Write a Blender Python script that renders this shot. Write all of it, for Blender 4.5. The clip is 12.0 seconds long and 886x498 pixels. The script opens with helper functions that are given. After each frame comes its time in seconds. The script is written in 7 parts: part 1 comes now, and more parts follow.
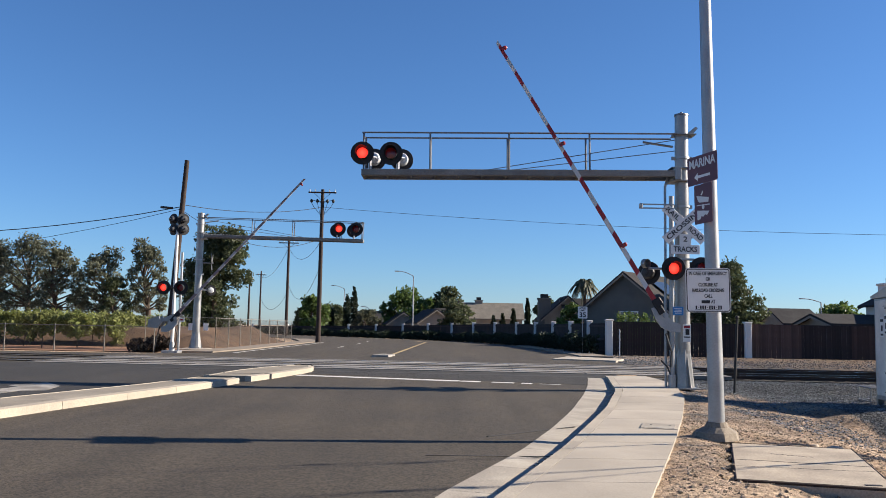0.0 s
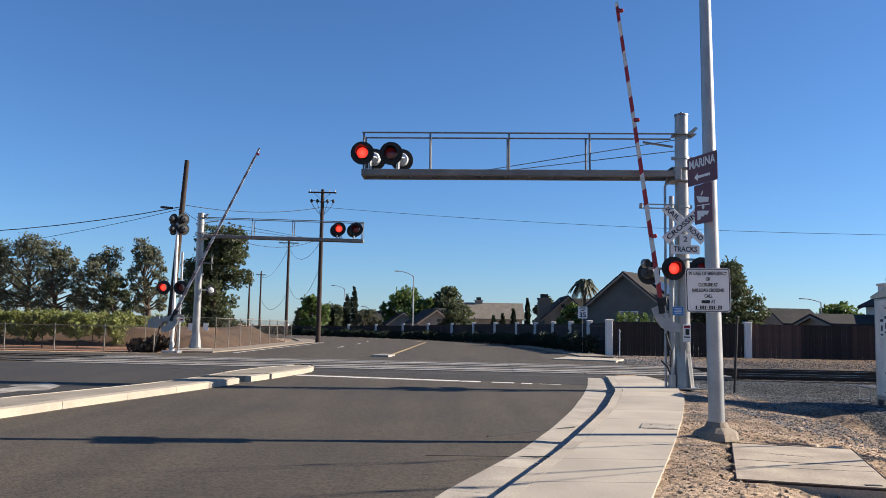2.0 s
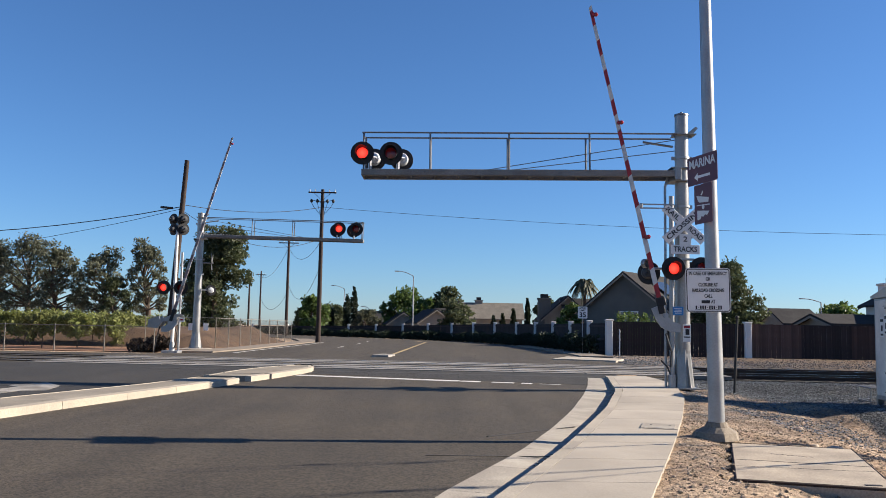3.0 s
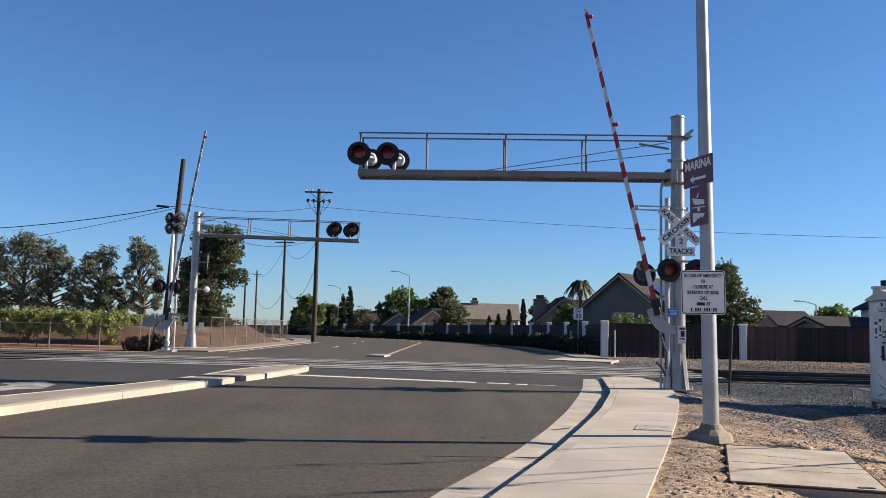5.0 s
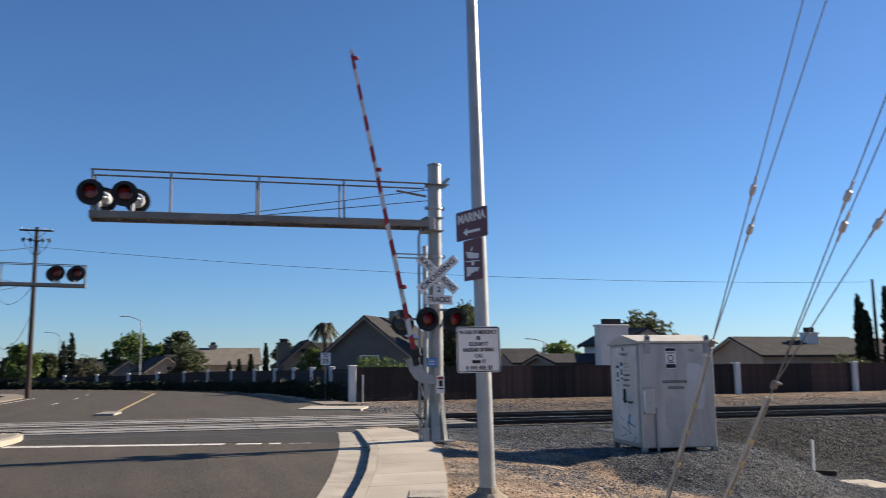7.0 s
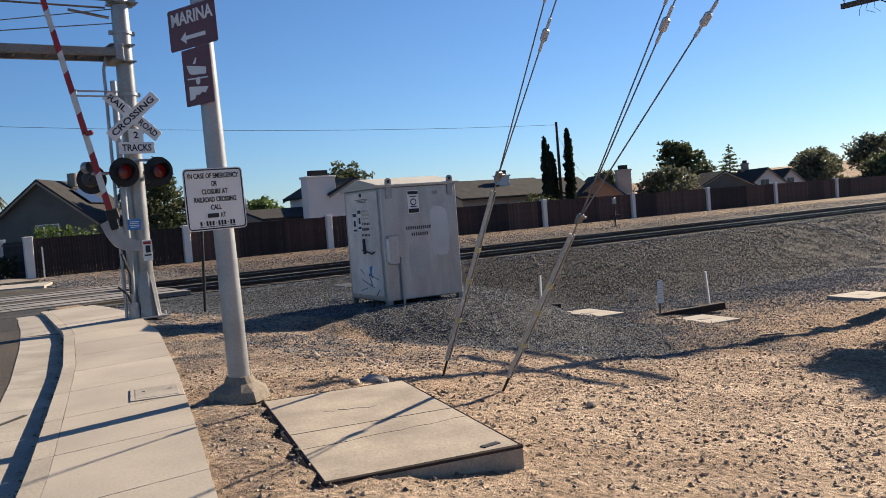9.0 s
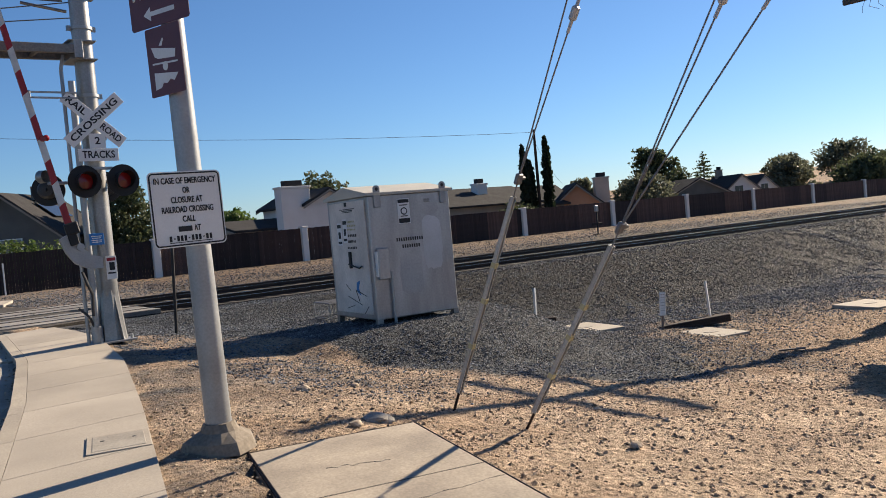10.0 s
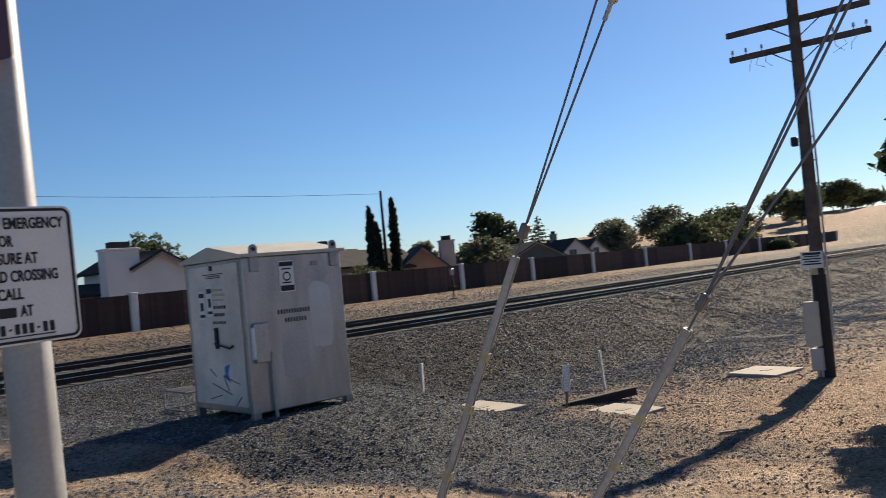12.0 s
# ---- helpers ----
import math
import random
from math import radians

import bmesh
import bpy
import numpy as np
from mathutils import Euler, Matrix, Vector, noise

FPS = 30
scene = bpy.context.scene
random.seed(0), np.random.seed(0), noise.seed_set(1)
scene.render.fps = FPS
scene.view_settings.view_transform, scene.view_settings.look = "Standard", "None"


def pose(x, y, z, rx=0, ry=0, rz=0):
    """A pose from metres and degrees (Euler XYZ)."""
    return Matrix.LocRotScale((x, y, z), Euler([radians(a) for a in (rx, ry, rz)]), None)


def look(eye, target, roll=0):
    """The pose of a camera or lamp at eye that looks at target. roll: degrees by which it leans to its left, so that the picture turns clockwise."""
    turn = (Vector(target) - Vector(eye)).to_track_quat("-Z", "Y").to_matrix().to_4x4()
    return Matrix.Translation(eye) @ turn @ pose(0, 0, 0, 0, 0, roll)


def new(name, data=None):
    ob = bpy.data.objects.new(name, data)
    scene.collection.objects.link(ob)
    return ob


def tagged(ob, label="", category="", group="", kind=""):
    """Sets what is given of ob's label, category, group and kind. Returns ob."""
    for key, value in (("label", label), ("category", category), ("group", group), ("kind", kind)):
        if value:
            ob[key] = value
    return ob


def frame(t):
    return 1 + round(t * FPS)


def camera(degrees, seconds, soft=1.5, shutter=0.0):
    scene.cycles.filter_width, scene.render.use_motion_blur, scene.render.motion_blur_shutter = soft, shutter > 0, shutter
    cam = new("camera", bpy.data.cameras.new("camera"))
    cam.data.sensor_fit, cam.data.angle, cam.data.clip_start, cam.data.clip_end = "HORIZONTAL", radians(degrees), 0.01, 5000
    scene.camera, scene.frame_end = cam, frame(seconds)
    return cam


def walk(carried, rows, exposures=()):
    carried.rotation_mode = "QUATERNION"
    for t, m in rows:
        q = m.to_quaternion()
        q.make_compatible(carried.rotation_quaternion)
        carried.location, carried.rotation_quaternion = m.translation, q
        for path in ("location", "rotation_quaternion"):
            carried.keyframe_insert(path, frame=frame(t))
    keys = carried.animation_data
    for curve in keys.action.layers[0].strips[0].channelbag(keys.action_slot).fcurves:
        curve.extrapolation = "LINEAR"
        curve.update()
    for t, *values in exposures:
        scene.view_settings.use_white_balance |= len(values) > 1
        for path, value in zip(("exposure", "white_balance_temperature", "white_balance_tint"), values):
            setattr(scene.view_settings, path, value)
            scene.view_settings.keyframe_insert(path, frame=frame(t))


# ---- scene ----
cam = camera(55.1, 12.0, soft=0.8, shutter=0.3)
PATH = [
    (0, (0.619, -0.159, 1.465), (0.606, 1.832, 1.65), 1.1),
    (3, (0.619, -0.159, 1.465), (0.606, 1.832, 1.65), 1.1),
    (5, (0.622, -0.171, 1.471), (0.618, 1.821, 1.657), 1.4),
    (5.5, (0.609, -0.124, 1.493), (0.617, 1.867, 1.678), 1.8),
    (6, (0.472, 0.021, 1.59), (0.608, 2.005, 1.796), 3.8),
    (6.5, (0.446, 0.396, 1.728), (0.789, 2.348, 1.994), 3.2),
    (7, (0.361, 0.882, 1.792), (0.951, 2.771, 2.076), -0.6),
    (7.5, (0.364, 1.409, 1.766), (1.223, 3.207, 1.931), -4.3),
    (7.7, (0.399, 1.702, 1.756), (1.342, 3.463, 1.858), -4.5),
    (9.3, (1.077, 4.195, 1.759), (2.308, 5.769, 1.667), -4.5),
    (9.5, (1.206, 4.496, 1.79), (2.45, 6.059, 1.702), -4.6),
    (10, (1.469, 5.157, 1.791), (2.729, 6.709, 1.723), -5.1),
    (10.5, (1.714, 5.871, 1.832), (2.989, 7.412, 1.8), -5.5),
    (11, (2.035, 6.61, 1.836), (3.343, 8.123, 1.842), -5.7),
    (11.5, (2.297, 7.352, 1.877), (3.703, 8.775, 1.908), -5.5),
    (12, (2.64, 8.13, 1.935), (4.186, 9.397, 1.98), -5.3),
]
walk(cam, [(t, look(eye, target, roll)) for t, eye, target, roll in PATH],
     exposures=[(0, 1.24, 6250, 10), (6, 1.19, 6380, 10), (8.5, 1.08, 6650, 10), (10.5, 1.04, 6800, 10), (11.5, 1.09, 6800, 10), (12, 0.87, 6800, 10)])

# ---- light ----
SUN_AZ, SUN_EL = radians(84.0), radians(26.3)   # clockwise from +y
world = bpy.data.worlds.new("sky")
scene.world = world
world.use_nodes = True
nt = world.node_tree
sky = nt.nodes.new("ShaderNodeTexSky")
sky.sky_type, sky.sun_disc = "NISHITA", False
sky.sun_elevation, sky.sun_rotation = SUN_EL, SUN_AZ
sky.altitude, sky.air_density, sky.dust_density, sky.ozone_density = 0, 0.95, 0.15, 8.8
nt.links.new(sky.outputs[0], nt.nodes["Background"].inputs[0])
nt.nodes["Background"].inputs[1].default_value = 0.059
sun = new("sun", bpy.data.lights.new("sun", "SUN"))
sun.data.energy, sun.data.angle, sun.data.color = 5.0, radians(0.53), (1.0, 0.87, 0.70)
SUN_DIR = Vector((math.sin(SUN_AZ) * math.cos(SUN_EL), math.cos(SUN_AZ) * math.cos(SUN_EL), math.sin(SUN_EL)))
sun.matrix_world = look(SUN_DIR * 50, (0, 0, 0))

# ---- materials ----
def material(name, color, rough=0.8, metal=0.0, vary=0.25, scale=3.0, fine=60.0, bump=0.2, tint=None, island=0.0, spec=0.4, dist=0.004, per_object=0.0):
    """A surface with stains at one scale, grain at a finer one, and relief. tint: the colour of the stains."""
    m = bpy.data.materials.new(name)
    m.use_nodes = True
    t = m.node_tree
    b = t.nodes["Principled BSDF"]
    n, l = t.nodes.new, t.links.new
    co = n("ShaderNodeTexCoord")
    big, small = n("ShaderNodeTexNoise"), n("ShaderNodeTexNoise")
    big.inputs["Scale"].default_value, big.inputs["Detail"].default_value = scale, 6
    small.inputs["Scale"].default_value, small.inputs["Detail"].default_value = fine, 4
    for x in (big, small):
        l(co.outputs["Object"], x.inputs["Vector"])
    c0 = Vector(color)
    c1 = Vector(tint) if tint else c0 * (1 - vary * 1.2)
    r = n("ShaderNodeValToRGB")
    r.color_ramp.elements[0].position, r.color_ramp.elements[1].position = 0.32, 0.68
    r.color_ramp.elements[0].color, r.color_ramp.elements[1].color = (*c1, 1), (*c0, 1)
    l(big.outputs["Fac"], r.inputs[0])
    g = n("ShaderNodeMapRange")
    g.inputs["From Min"].default_value, g.inputs["From Max"].default_value = 0.25, 0.75
    g.inputs["To Min"].default_value, g.inputs["To Max"].default_value = 1 - vary, 1 + vary
    l(small.outputs["Fac"], g.inputs["Value"])
    mul = n("ShaderNodeVectorMath"); mul.operation = "SCALE"
    l(r.outputs[0], mul.inputs[0]); l(g.outputs[0], mul.inputs["Scale"])
    out = mul.outputs[0]
    for amount, node, socket in ((island, "ShaderNodeNewGeometry", "Random Per Island"), (per_object, "ShaderNodeObjectInfo", "Random")):
        if amount:
            i = n(node)
            k = n("ShaderNodeMapRange")
            k.inputs["To Min"].default_value, k.inputs["To Max"].default_value = 1 - amount, 1 + amount
            l(i.outputs[socket], k.inputs["Value"])
            e = n("ShaderNodeVectorMath"); e.operation = "SCALE"
            l(out, e.inputs[0]); l(k.outputs[0], e.inputs["Scale"])
            out = e.outputs[0]
    l(out, b.inputs["Base Color"])
    q = n("ShaderNodeMapRange")
    q.inputs["To Min"].default_value, q.inputs["To Max"].default_value = max(0.05, rough - 0.12), min(1, rough + 0.12)
    l(big.outputs["Fac"], q.inputs["Value"]); l(q.outputs[0], b.inputs["Roughness"])
    b.inputs["Metallic"].default_value = metal
    b.inputs["Specular IOR Level"].default_value = spec
    if bump:
        p = n("ShaderNodeBump")
        p.inputs["Strength"].default_value, p.inputs["Distance"].default_value = bump, dist
        l(small.outputs["Fac"], p.inputs["Height"]); l(p.outputs[0], b.inputs["Normal"])
    return m


def leaf_material(name, color, tint, rough=0.55):
    m = material(name, color, rough, 0, 0.2, 0.6, 8, 0, tint, island=0.35, spec=0.3)
    t = m.node_tree
    b = t.nodes["Principled BSDF"]
    tr = t.nodes.new("ShaderNodeBsdfTranslucent")
    src = b.inputs["Base Color"].links[0].from_socket
    t.links.new(src, tr.inputs[0])
    mx = t.nodes.new("ShaderNodeMixShader")
    mx.inputs[0].default_value = 0.4
    t.links.new(b.outputs[0], mx.inputs[1]); t.links.new(tr.outputs[0], mx.inputs[2])
    t.links.new(mx.outputs[0], t.nodes["Material Output"].inputs[0])
    return m


def glow_material(name, color, strength):
    m = bpy.data.materials.new(name)
    m.use_nodes = True
    t = m.node_tree
    b = t.nodes["Principled BSDF"]
    b.inputs["Base Color"].default_value = (*[c * 0.3 for c in color], 1)
    b.inputs["Emission Color"].default_value = (*color, 1)
    # brighter in the middle of the lens
    co, gr, rp = t.nodes.new("ShaderNodeTexCoord"), t.nodes.new("ShaderNodeTexGradient"), t.nodes.new("ShaderNodeMapRange")
    gr.gradient_type = "SPHERICAL"
    mp = t.nodes.new("ShaderNodeMapping")
    mp.inputs["Scale"].default_value = (6.0, 6.0, 6.0)
    t.links.new(co.outputs["Object"], mp.inputs[0]); t.links.new(mp.outputs[0], gr.inputs[0])
    rp.inputs["To Min"].default_value, rp.inputs["To Max"].default_value = strength * 0.10, strength
    t.links.new(gr.outputs["Fac"], rp.inputs["Value"]); t.links.new(rp.outputs[0], b.inputs["Emission Strength"])
    return m


def asphalt_material(name, color, tint):
    """Rolled asphalt: pale and dark chippings in a dark binder, with broad worn streaks."""
    m = material(name, color, 0.9, 0, 0.16, 0.28, 14, 0, tint)
    t = m.node_tree
    n, l = t.nodes.new, t.links.new
    b = t.nodes["Principled BSDF"]
    co = n("ShaderNodeTexCoord")
    vo = n("ShaderNodeTexVoronoi"); vo.inputs["Scale"].default_value = 52
    l(co.outputs["Object"], vo.inputs["Vector"])
    sp = n("ShaderNodeSeparateColor"); l(vo.outputs["Color"], sp.inputs[0])
    r = n("ShaderNodeValToRGB")
    for e, (p, v) in zip([r.color_ramp.elements[0], r.color_ramp.elements[1], r.color_ramp.elements.new(0.5), r.color_ramp.elements.new(0.82)], ((0.0, 0.30), (1.0, 3.6), (0.5, 0.80), (0.82, 1.15))):
        e.position, e.color = p, (v, v, v * 0.97, 1)
    l(sp.outputs[0], r.inputs[0])
    # streaks worn along the lanes
    mp = n("ShaderNodeMapping"); mp.inputs["Scale"].default_value = (1.3, 0.10, 1); mp.inputs["Rotation"].default_value = (0, 0, -0.12)
    st = n("ShaderNodeTexNoise"); st.inputs["Scale"].default_value, st.inputs["Detail"].default_value = 1.0, 5
    l(co.outputs["Object"], mp.inputs[0]); l(mp.outputs[0], st.inputs["Vector"])
    k = n("ShaderNodeMapRange"); k.inputs["From Min"].default_value, k.inputs["From Max"].default_value = 0.3, 0.7
    k.inputs["To Min"].default_value, k.inputs["To Max"].default_value = 0.80, 1.16
    l(st.outputs["Fac"], k.inputs["Value"])
    a, c = n("ShaderNodeVectorMath"), n("ShaderNodeVectorMath")
    a.operation, c.operation = "MULTIPLY", "SCALE"
    l(b.inputs["Base Color"].links[0].from_socket, a.inputs[0]); l(r.outputs[0], a.inputs[1])
    l(a.outputs[0], c.inputs[0]); l(k.outputs[0], c.inputs["Scale"]); l(c.outputs[0], b.inputs["Base Color"])
    bp = n("ShaderNodeBump"); bp.inputs["Strength"].default_value, bp.inputs["Distance"].default_value = 0.8, 0.008
    l(sp.outputs[1], bp.inputs["Height"]); l(bp.outputs[0], b.inputs["Normal"])
    return m


ASPHALT = asphalt_material("asphalt", (0.080, 0.063, 0.045), (0.056, 0.045, 0.033))
ASPHALT_DARK = asphalt_material("older_asphalt", (0.046, 0.040, 0.034), (0.030, 0.027, 0.024))
ASPHALT_OLD = material("asphalt_patch", (0.05, 0.045, 0.041), 0.85, 0, 0.3, 0.6, 180, 0.4)
CONCRETE = material("concrete", (0.40, 0.35, 0.285), 0.9, 0, 0.14, 0.8, 60, 0.3, (0.31, 0.27, 0.22), per_object=0.06)
CONCRETE_OLD = material("old_concrete", (0.37, 0.335, 0.28), 0.92, 0, 0.2, 1.6, 50, 0.4, (0.25, 0.22, 0.185), per_object=0.08)
KERB = material("kerb_concrete", (0.385, 0.335, 0.265), 0.9, 0, 0.2, 1.2, 40, 0.4, (0.31, 0.27, 0.22), per_object=0.08)
PANEL = material("crossing_panel", (0.25, 0.23, 0.205), 0.9, 0, 0.3, 0.9, 30, 0.3, (0.12, 0.11, 0.10), per_object=0.12)
WHITE_LINE = material("road_paint_white", (0.64, 0.61, 0.57), 0.8, 0, 0.25, 2.5, 40, 0.2, (0.36, 0.34, 0.31))
WORN_PAINT = material("worn_road_paint", (0.36, 0.335, 0.30), 0.85, 0, 0.3, 2.2, 40, 0.2, (0.14, 0.125, 0.105))
# island top: colour darkened for the sun that only grazes it
ISLAND_TOP = material("grazing_lit_island_concrete", (0.255, 0.222, 0.175), 0.92, 0, 0.2, 1.1, 50, 0.4, (0.19, 0.165, 0.13), per_object=0.08)
YELLOW_LINE = material("road_paint_yellow", (0.37, 0.275, 0.14), 0.8, 0, 0.3, 2.5, 40, 0.2, (0.3, 0.22, 0.1))
GALV = material("galvanised_steel", (0.36, 0.365, 0.37), 0.45, 0.55, 0.10, 2.0, 45, 0.1, (0.26, 0.265, 0.27), spec=0.5)
GALV_DULL = material("dull_galvanised_steel", (0.33, 0.325, 0.315), 0.42, 0.7, 0.15, 1.4, 30, 0.12, (0.23, 0.225, 0.22))
ALU = material("aluminium", (0.43, 0.438, 0.455), 0.36, 0.65, 0.10, 1.1, 25, 0.05, (0.28, 0.285, 0.30))
# warm light bounced onto the cabinet's door side is put into this cream
DOOR_BOUNCE = material("bounce_lit_cream", (0.74, 0.68, 0.62), 0.55, 0.1, 0.10, 1.3, 25, 0.06, (0.50, 0.46, 0.42))
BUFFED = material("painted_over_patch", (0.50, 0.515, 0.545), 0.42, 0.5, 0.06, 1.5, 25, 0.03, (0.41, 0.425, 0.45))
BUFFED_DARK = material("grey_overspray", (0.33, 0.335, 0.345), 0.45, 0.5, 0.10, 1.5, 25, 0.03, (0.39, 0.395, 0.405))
for nd in ALU.node_tree.nodes:      # scuffs drawn out upright, and a slightly buckled sheet
    if nd.type == "TEX_NOISE" and nd.inputs["Scale"].default_value < 2:
        mp = ALU.node_tree.nodes.new("ShaderNodeMapping")
        mp.inputs["Scale"].default_value = (2.6, 2.6, 0.55)
        ALU.node_tree.links.new(nd.inputs["Vector"].links[0].from_socket, mp.inputs[0])
        ALU.node_tree.links.new(mp.outputs[0], nd.inputs["Vector"])
WHITE_PAINT = material("white_paint", (0.78, 0.77, 0.74), 0.6, 0, 0.08, 3, 40, 0.1, (0.62, 0.60, 0.56))
SILVER_PAINT = material("silver_paint", (0.60, 0.61, 0.62), 0.5, 0.3, 0.1, 3, 40, 0.1, (0.45, 0.46, 0.47))
BLACK_PAINT = material("black_paint", (0.014, 0.014, 0.016), 0.6, 0, 0.2, 5, 60, 0.05)
RED_SHEET = material("red_sheeting", (0.31, 0.020, 0.030), 0.45, 0, 0.1, 5, 60, 0.03, (0.25, 0.016, 0.024))
WHITE_SHEET = material("white_sheeting", (0.60, 0.59, 0.575), 0.45, 0, 0.06, 5, 60, 0.03, (0.48, 0.47, 0.46))
DARK_HOUSING = material("dark_grey_housing", (0.05, 0.051, 0.055), 0.5, 0.2, 0.15, 3, 40, 0.05)
RED_LENS = material("red_lens", (0.25, 0.010, 0.010), 0.18, 0, 0.1, 5, 200, 0.05, spec=0.6)
RED_LIT = glow_material("lit_red_lens", (1.0, 0.035, 0.02), 2.0)
SIGN_WHITE = material("sign_white", (0.72, 0.72, 0.71), 0.5, 0, 0.05, 4, 60, 0.02, (0.66, 0.66, 0.65))
SIGN_BROWN = material("sign_brown", (0.115, 0.045, 0.062), 0.5, 0, 0.08, 4, 60, 0.02, (0.11, 0.035, 0.045))
SIGN_BLACK = material("sign_black", (0.02, 0.02, 0.022), 0.6, 0, 0.1, 4, 60, 0.0)
SIGN_BLUE = material("sign_blue", (0.03, 0.18, 0.45), 0.5, 0, 0.1, 6, 60, 0.0)
WOOD_POLE = material("weathered_pole_wood", (0.048, 0.032, 0.025), 0.9, 0, 0.3, 4, 40, 0.6, (0.028, 0.019, 0.016), dist=0.01)
BEAM = material("stained_steel_beam", (0.24, 0.225, 0.205), 0.5, 0.5, 0.25, 1.2, 25, 0.1, (0.15, 0.135, 0.12))
RAILING = material("dark_railing_steel", (0.17, 0.17, 0.18), 0.5, 0.5, 0.15, 3, 40, 0.05)
POLE_GREY = material("grey_pole_wood", (0.125, 0.105, 0.09), 0.92, 0, 0.3, 4, 40, 0.6, (0.07, 0.058, 0.05), dist=0.01, spec=0.2)
WOOD_GREY = material("grey_weathered_wood", (0.24, 0.20, 0.17), 0.9, 0, 0.3, 4, 40, 0.6, (0.14, 0.115, 0.1), dist=0.01)
WOOD_FENCE = material("fence_board", (0.060, 0.035, 0.030), 0.88, 0, 0.25, 2.5, 30, 0.4, (0.040, 0.024, 0.021), per_object=0.22, dist=0.006)
STUCCO_WHITE = material("white_stucco", (0.66, 0.64, 0.61), 0.92, 0, 0.08, 0.8, 40, 0.3, (0.6, 0.58, 0.55))
STUCCO_TAN = material("tan_stucco", (0.27, 0.245, 0.205), 0.92, 0, 0.1, 0.8, 40, 0.3, (0.21, 0.19, 0.16))
STUCCO_GREY = material("grey_stucco", (0.115, 0.12, 0.112), 0.92, 0, 0.1, 0.8, 40, 0.3, (0.09, 0.093, 0.088))
STUCCO_PALE = material("pale_chimney_stucco", (0.50, 0.40, 0.33), 0.92, 0, 0.1, 0.8, 40, 0.3, (0.42, 0.34, 0.28))
STUCCO_ORANGE = material("orange_stucco", (0.52, 0.27, 0.16), 0.92, 0, 0.1, 0.8, 40, 0.3, (0.42, 0.22, 0.13))
SHINGLE = material("roof_shingle", (0.052, 0.050, 0.049), 0.95, 0, 0.3, 1.2, 16, 0.6, (0.036, 0.034, 0.034), dist=0.02, spec=0.1)
SHINGLE_TAN = material("tan_roof_shingle", (0.20, 0.18, 0.15), 0.92, 0, 0.25, 1.2, 16, 0.6, (0.15, 0.135, 0.115), dist=0.02, spec=0.1)
GLASS_DARK = material("window_pane", (0.03, 0.035, 0.04), 0.12, 0, 0.1, 2, 20, 0.0, spec=0.8)
RUST = material("rusty_rail_side", (0.045, 0.028, 0.021), 0.85, 0, 0.3, 3, 40, 0.4, (0.028, 0.018, 0.014))
RAIL_TOP = material("polished_rail_head", (0.80, 0.78, 0.75), 0.2, 0.9, 0.08, 3, 40, 0.05)
TIE = material("sleeper_wood", (0.075, 0.06, 0.05), 0.92, 0, 0.3, 4, 30, 0.6, (0.045, 0.036, 0.03), per_object=0.25, dist=0.01)
STONE = material("ballast_stone", (0.185, 0.197, 0.212), 0.85, 0, 0.2, 3, 30, 0.2, (0.085, 0.090, 0.098), island=0.6, spec=0.2)
STONE_DARK = material("dark_ballast_stone", (0.088, 0.095, 0.112), 0.7, 0, 0.2, 3, 30, 0.2, (0.026, 0.028, 0.035), island=0.9, spec=0.3)
CLOD = material("dry_soil_clod", (0.40, 0.295, 0.20), 0.95, 0, 0.3, 8, 40, 0.4, (0.25, 0.18, 0.125), island=0.35)
PEBBLE = material("tan_pebble", (0.36, 0.285, 0.205), 0.9, 0, 0.2, 3, 30, 0.2, (0.17, 0.13, 0.095), island=0.6)
CABLE = material("black_cable", (0.03, 0.03, 0.032), 0.6, 0, 0.1, 3, 30, 0.0)
STEEL_WIRE = material("steel_strand", (0.16, 0.16, 0.165), 0.5, 0.4, 0.1, 3, 30, 0.0)
GUARD = material("faded_guy_guard", (0.44, 0.44, 0.42), 0.6, 0, 0.2, 1.6, 30, 0.15, (0.34, 0.33, 0.29))
GUARD_YELLOW = material("faded_yellow_band", (0.46, 0.42, 0.24), 0.6, 0, 0.2, 3, 30, 0.1)
DUSTY_AND_SHADED = material("dusty_and_shaded_concrete", (0.235, 0.195, 0.15), 0.95, 0, 0.25, 1.5, 30, 0.4, (0.16, 0.13, 0.10))
FENCE_STEEL = material("weathered_fence_steel", (0.21, 0.195, 0.17), 0.6, 0.3, 0.2, 3, 30, 0.1)
BARK = material("bark", (0.10, 0.075, 0.055), 0.95, 0, 0.3, 6, 30, 0.6, (0.06, 0.045, 0.035), dist=0.02)
LEAF_EUC = leaf_material("grey_green_leaves", (0.150, 0.156, 0.102), (0.080, 0.086, 0.054))
LEAF_DARK = leaf_material("dark_green_leaves", (0.088, 0.106, 0.052), (0.058, 0.070, 0.034))
LEAF_FRESH = leaf_material("fresh_green_leaves", (0.11, 0.16, 0.042), (0.075, 0.115, 0.03))
LEAF_VINE = leaf_material("vine_leaves", (0.19, 0.218, 0.06), (0.14, 0.14, 0.05))
LEAF_CYPRESS = leaf_material("cypress_needles", (0.028, 0.040, 0.022), (0.02, 0.03, 0.016))
PORCELAIN = material("grey_porcelain", (0.42, 0.42, 0.42), 0.35, 0, 0.05, 6, 40, 0.0)
BUFF_PLASTIC = material("beige_box_plastic", (0.5, 0.47, 0.40), 0.6, 0, 0.1, 3, 40, 0.05)
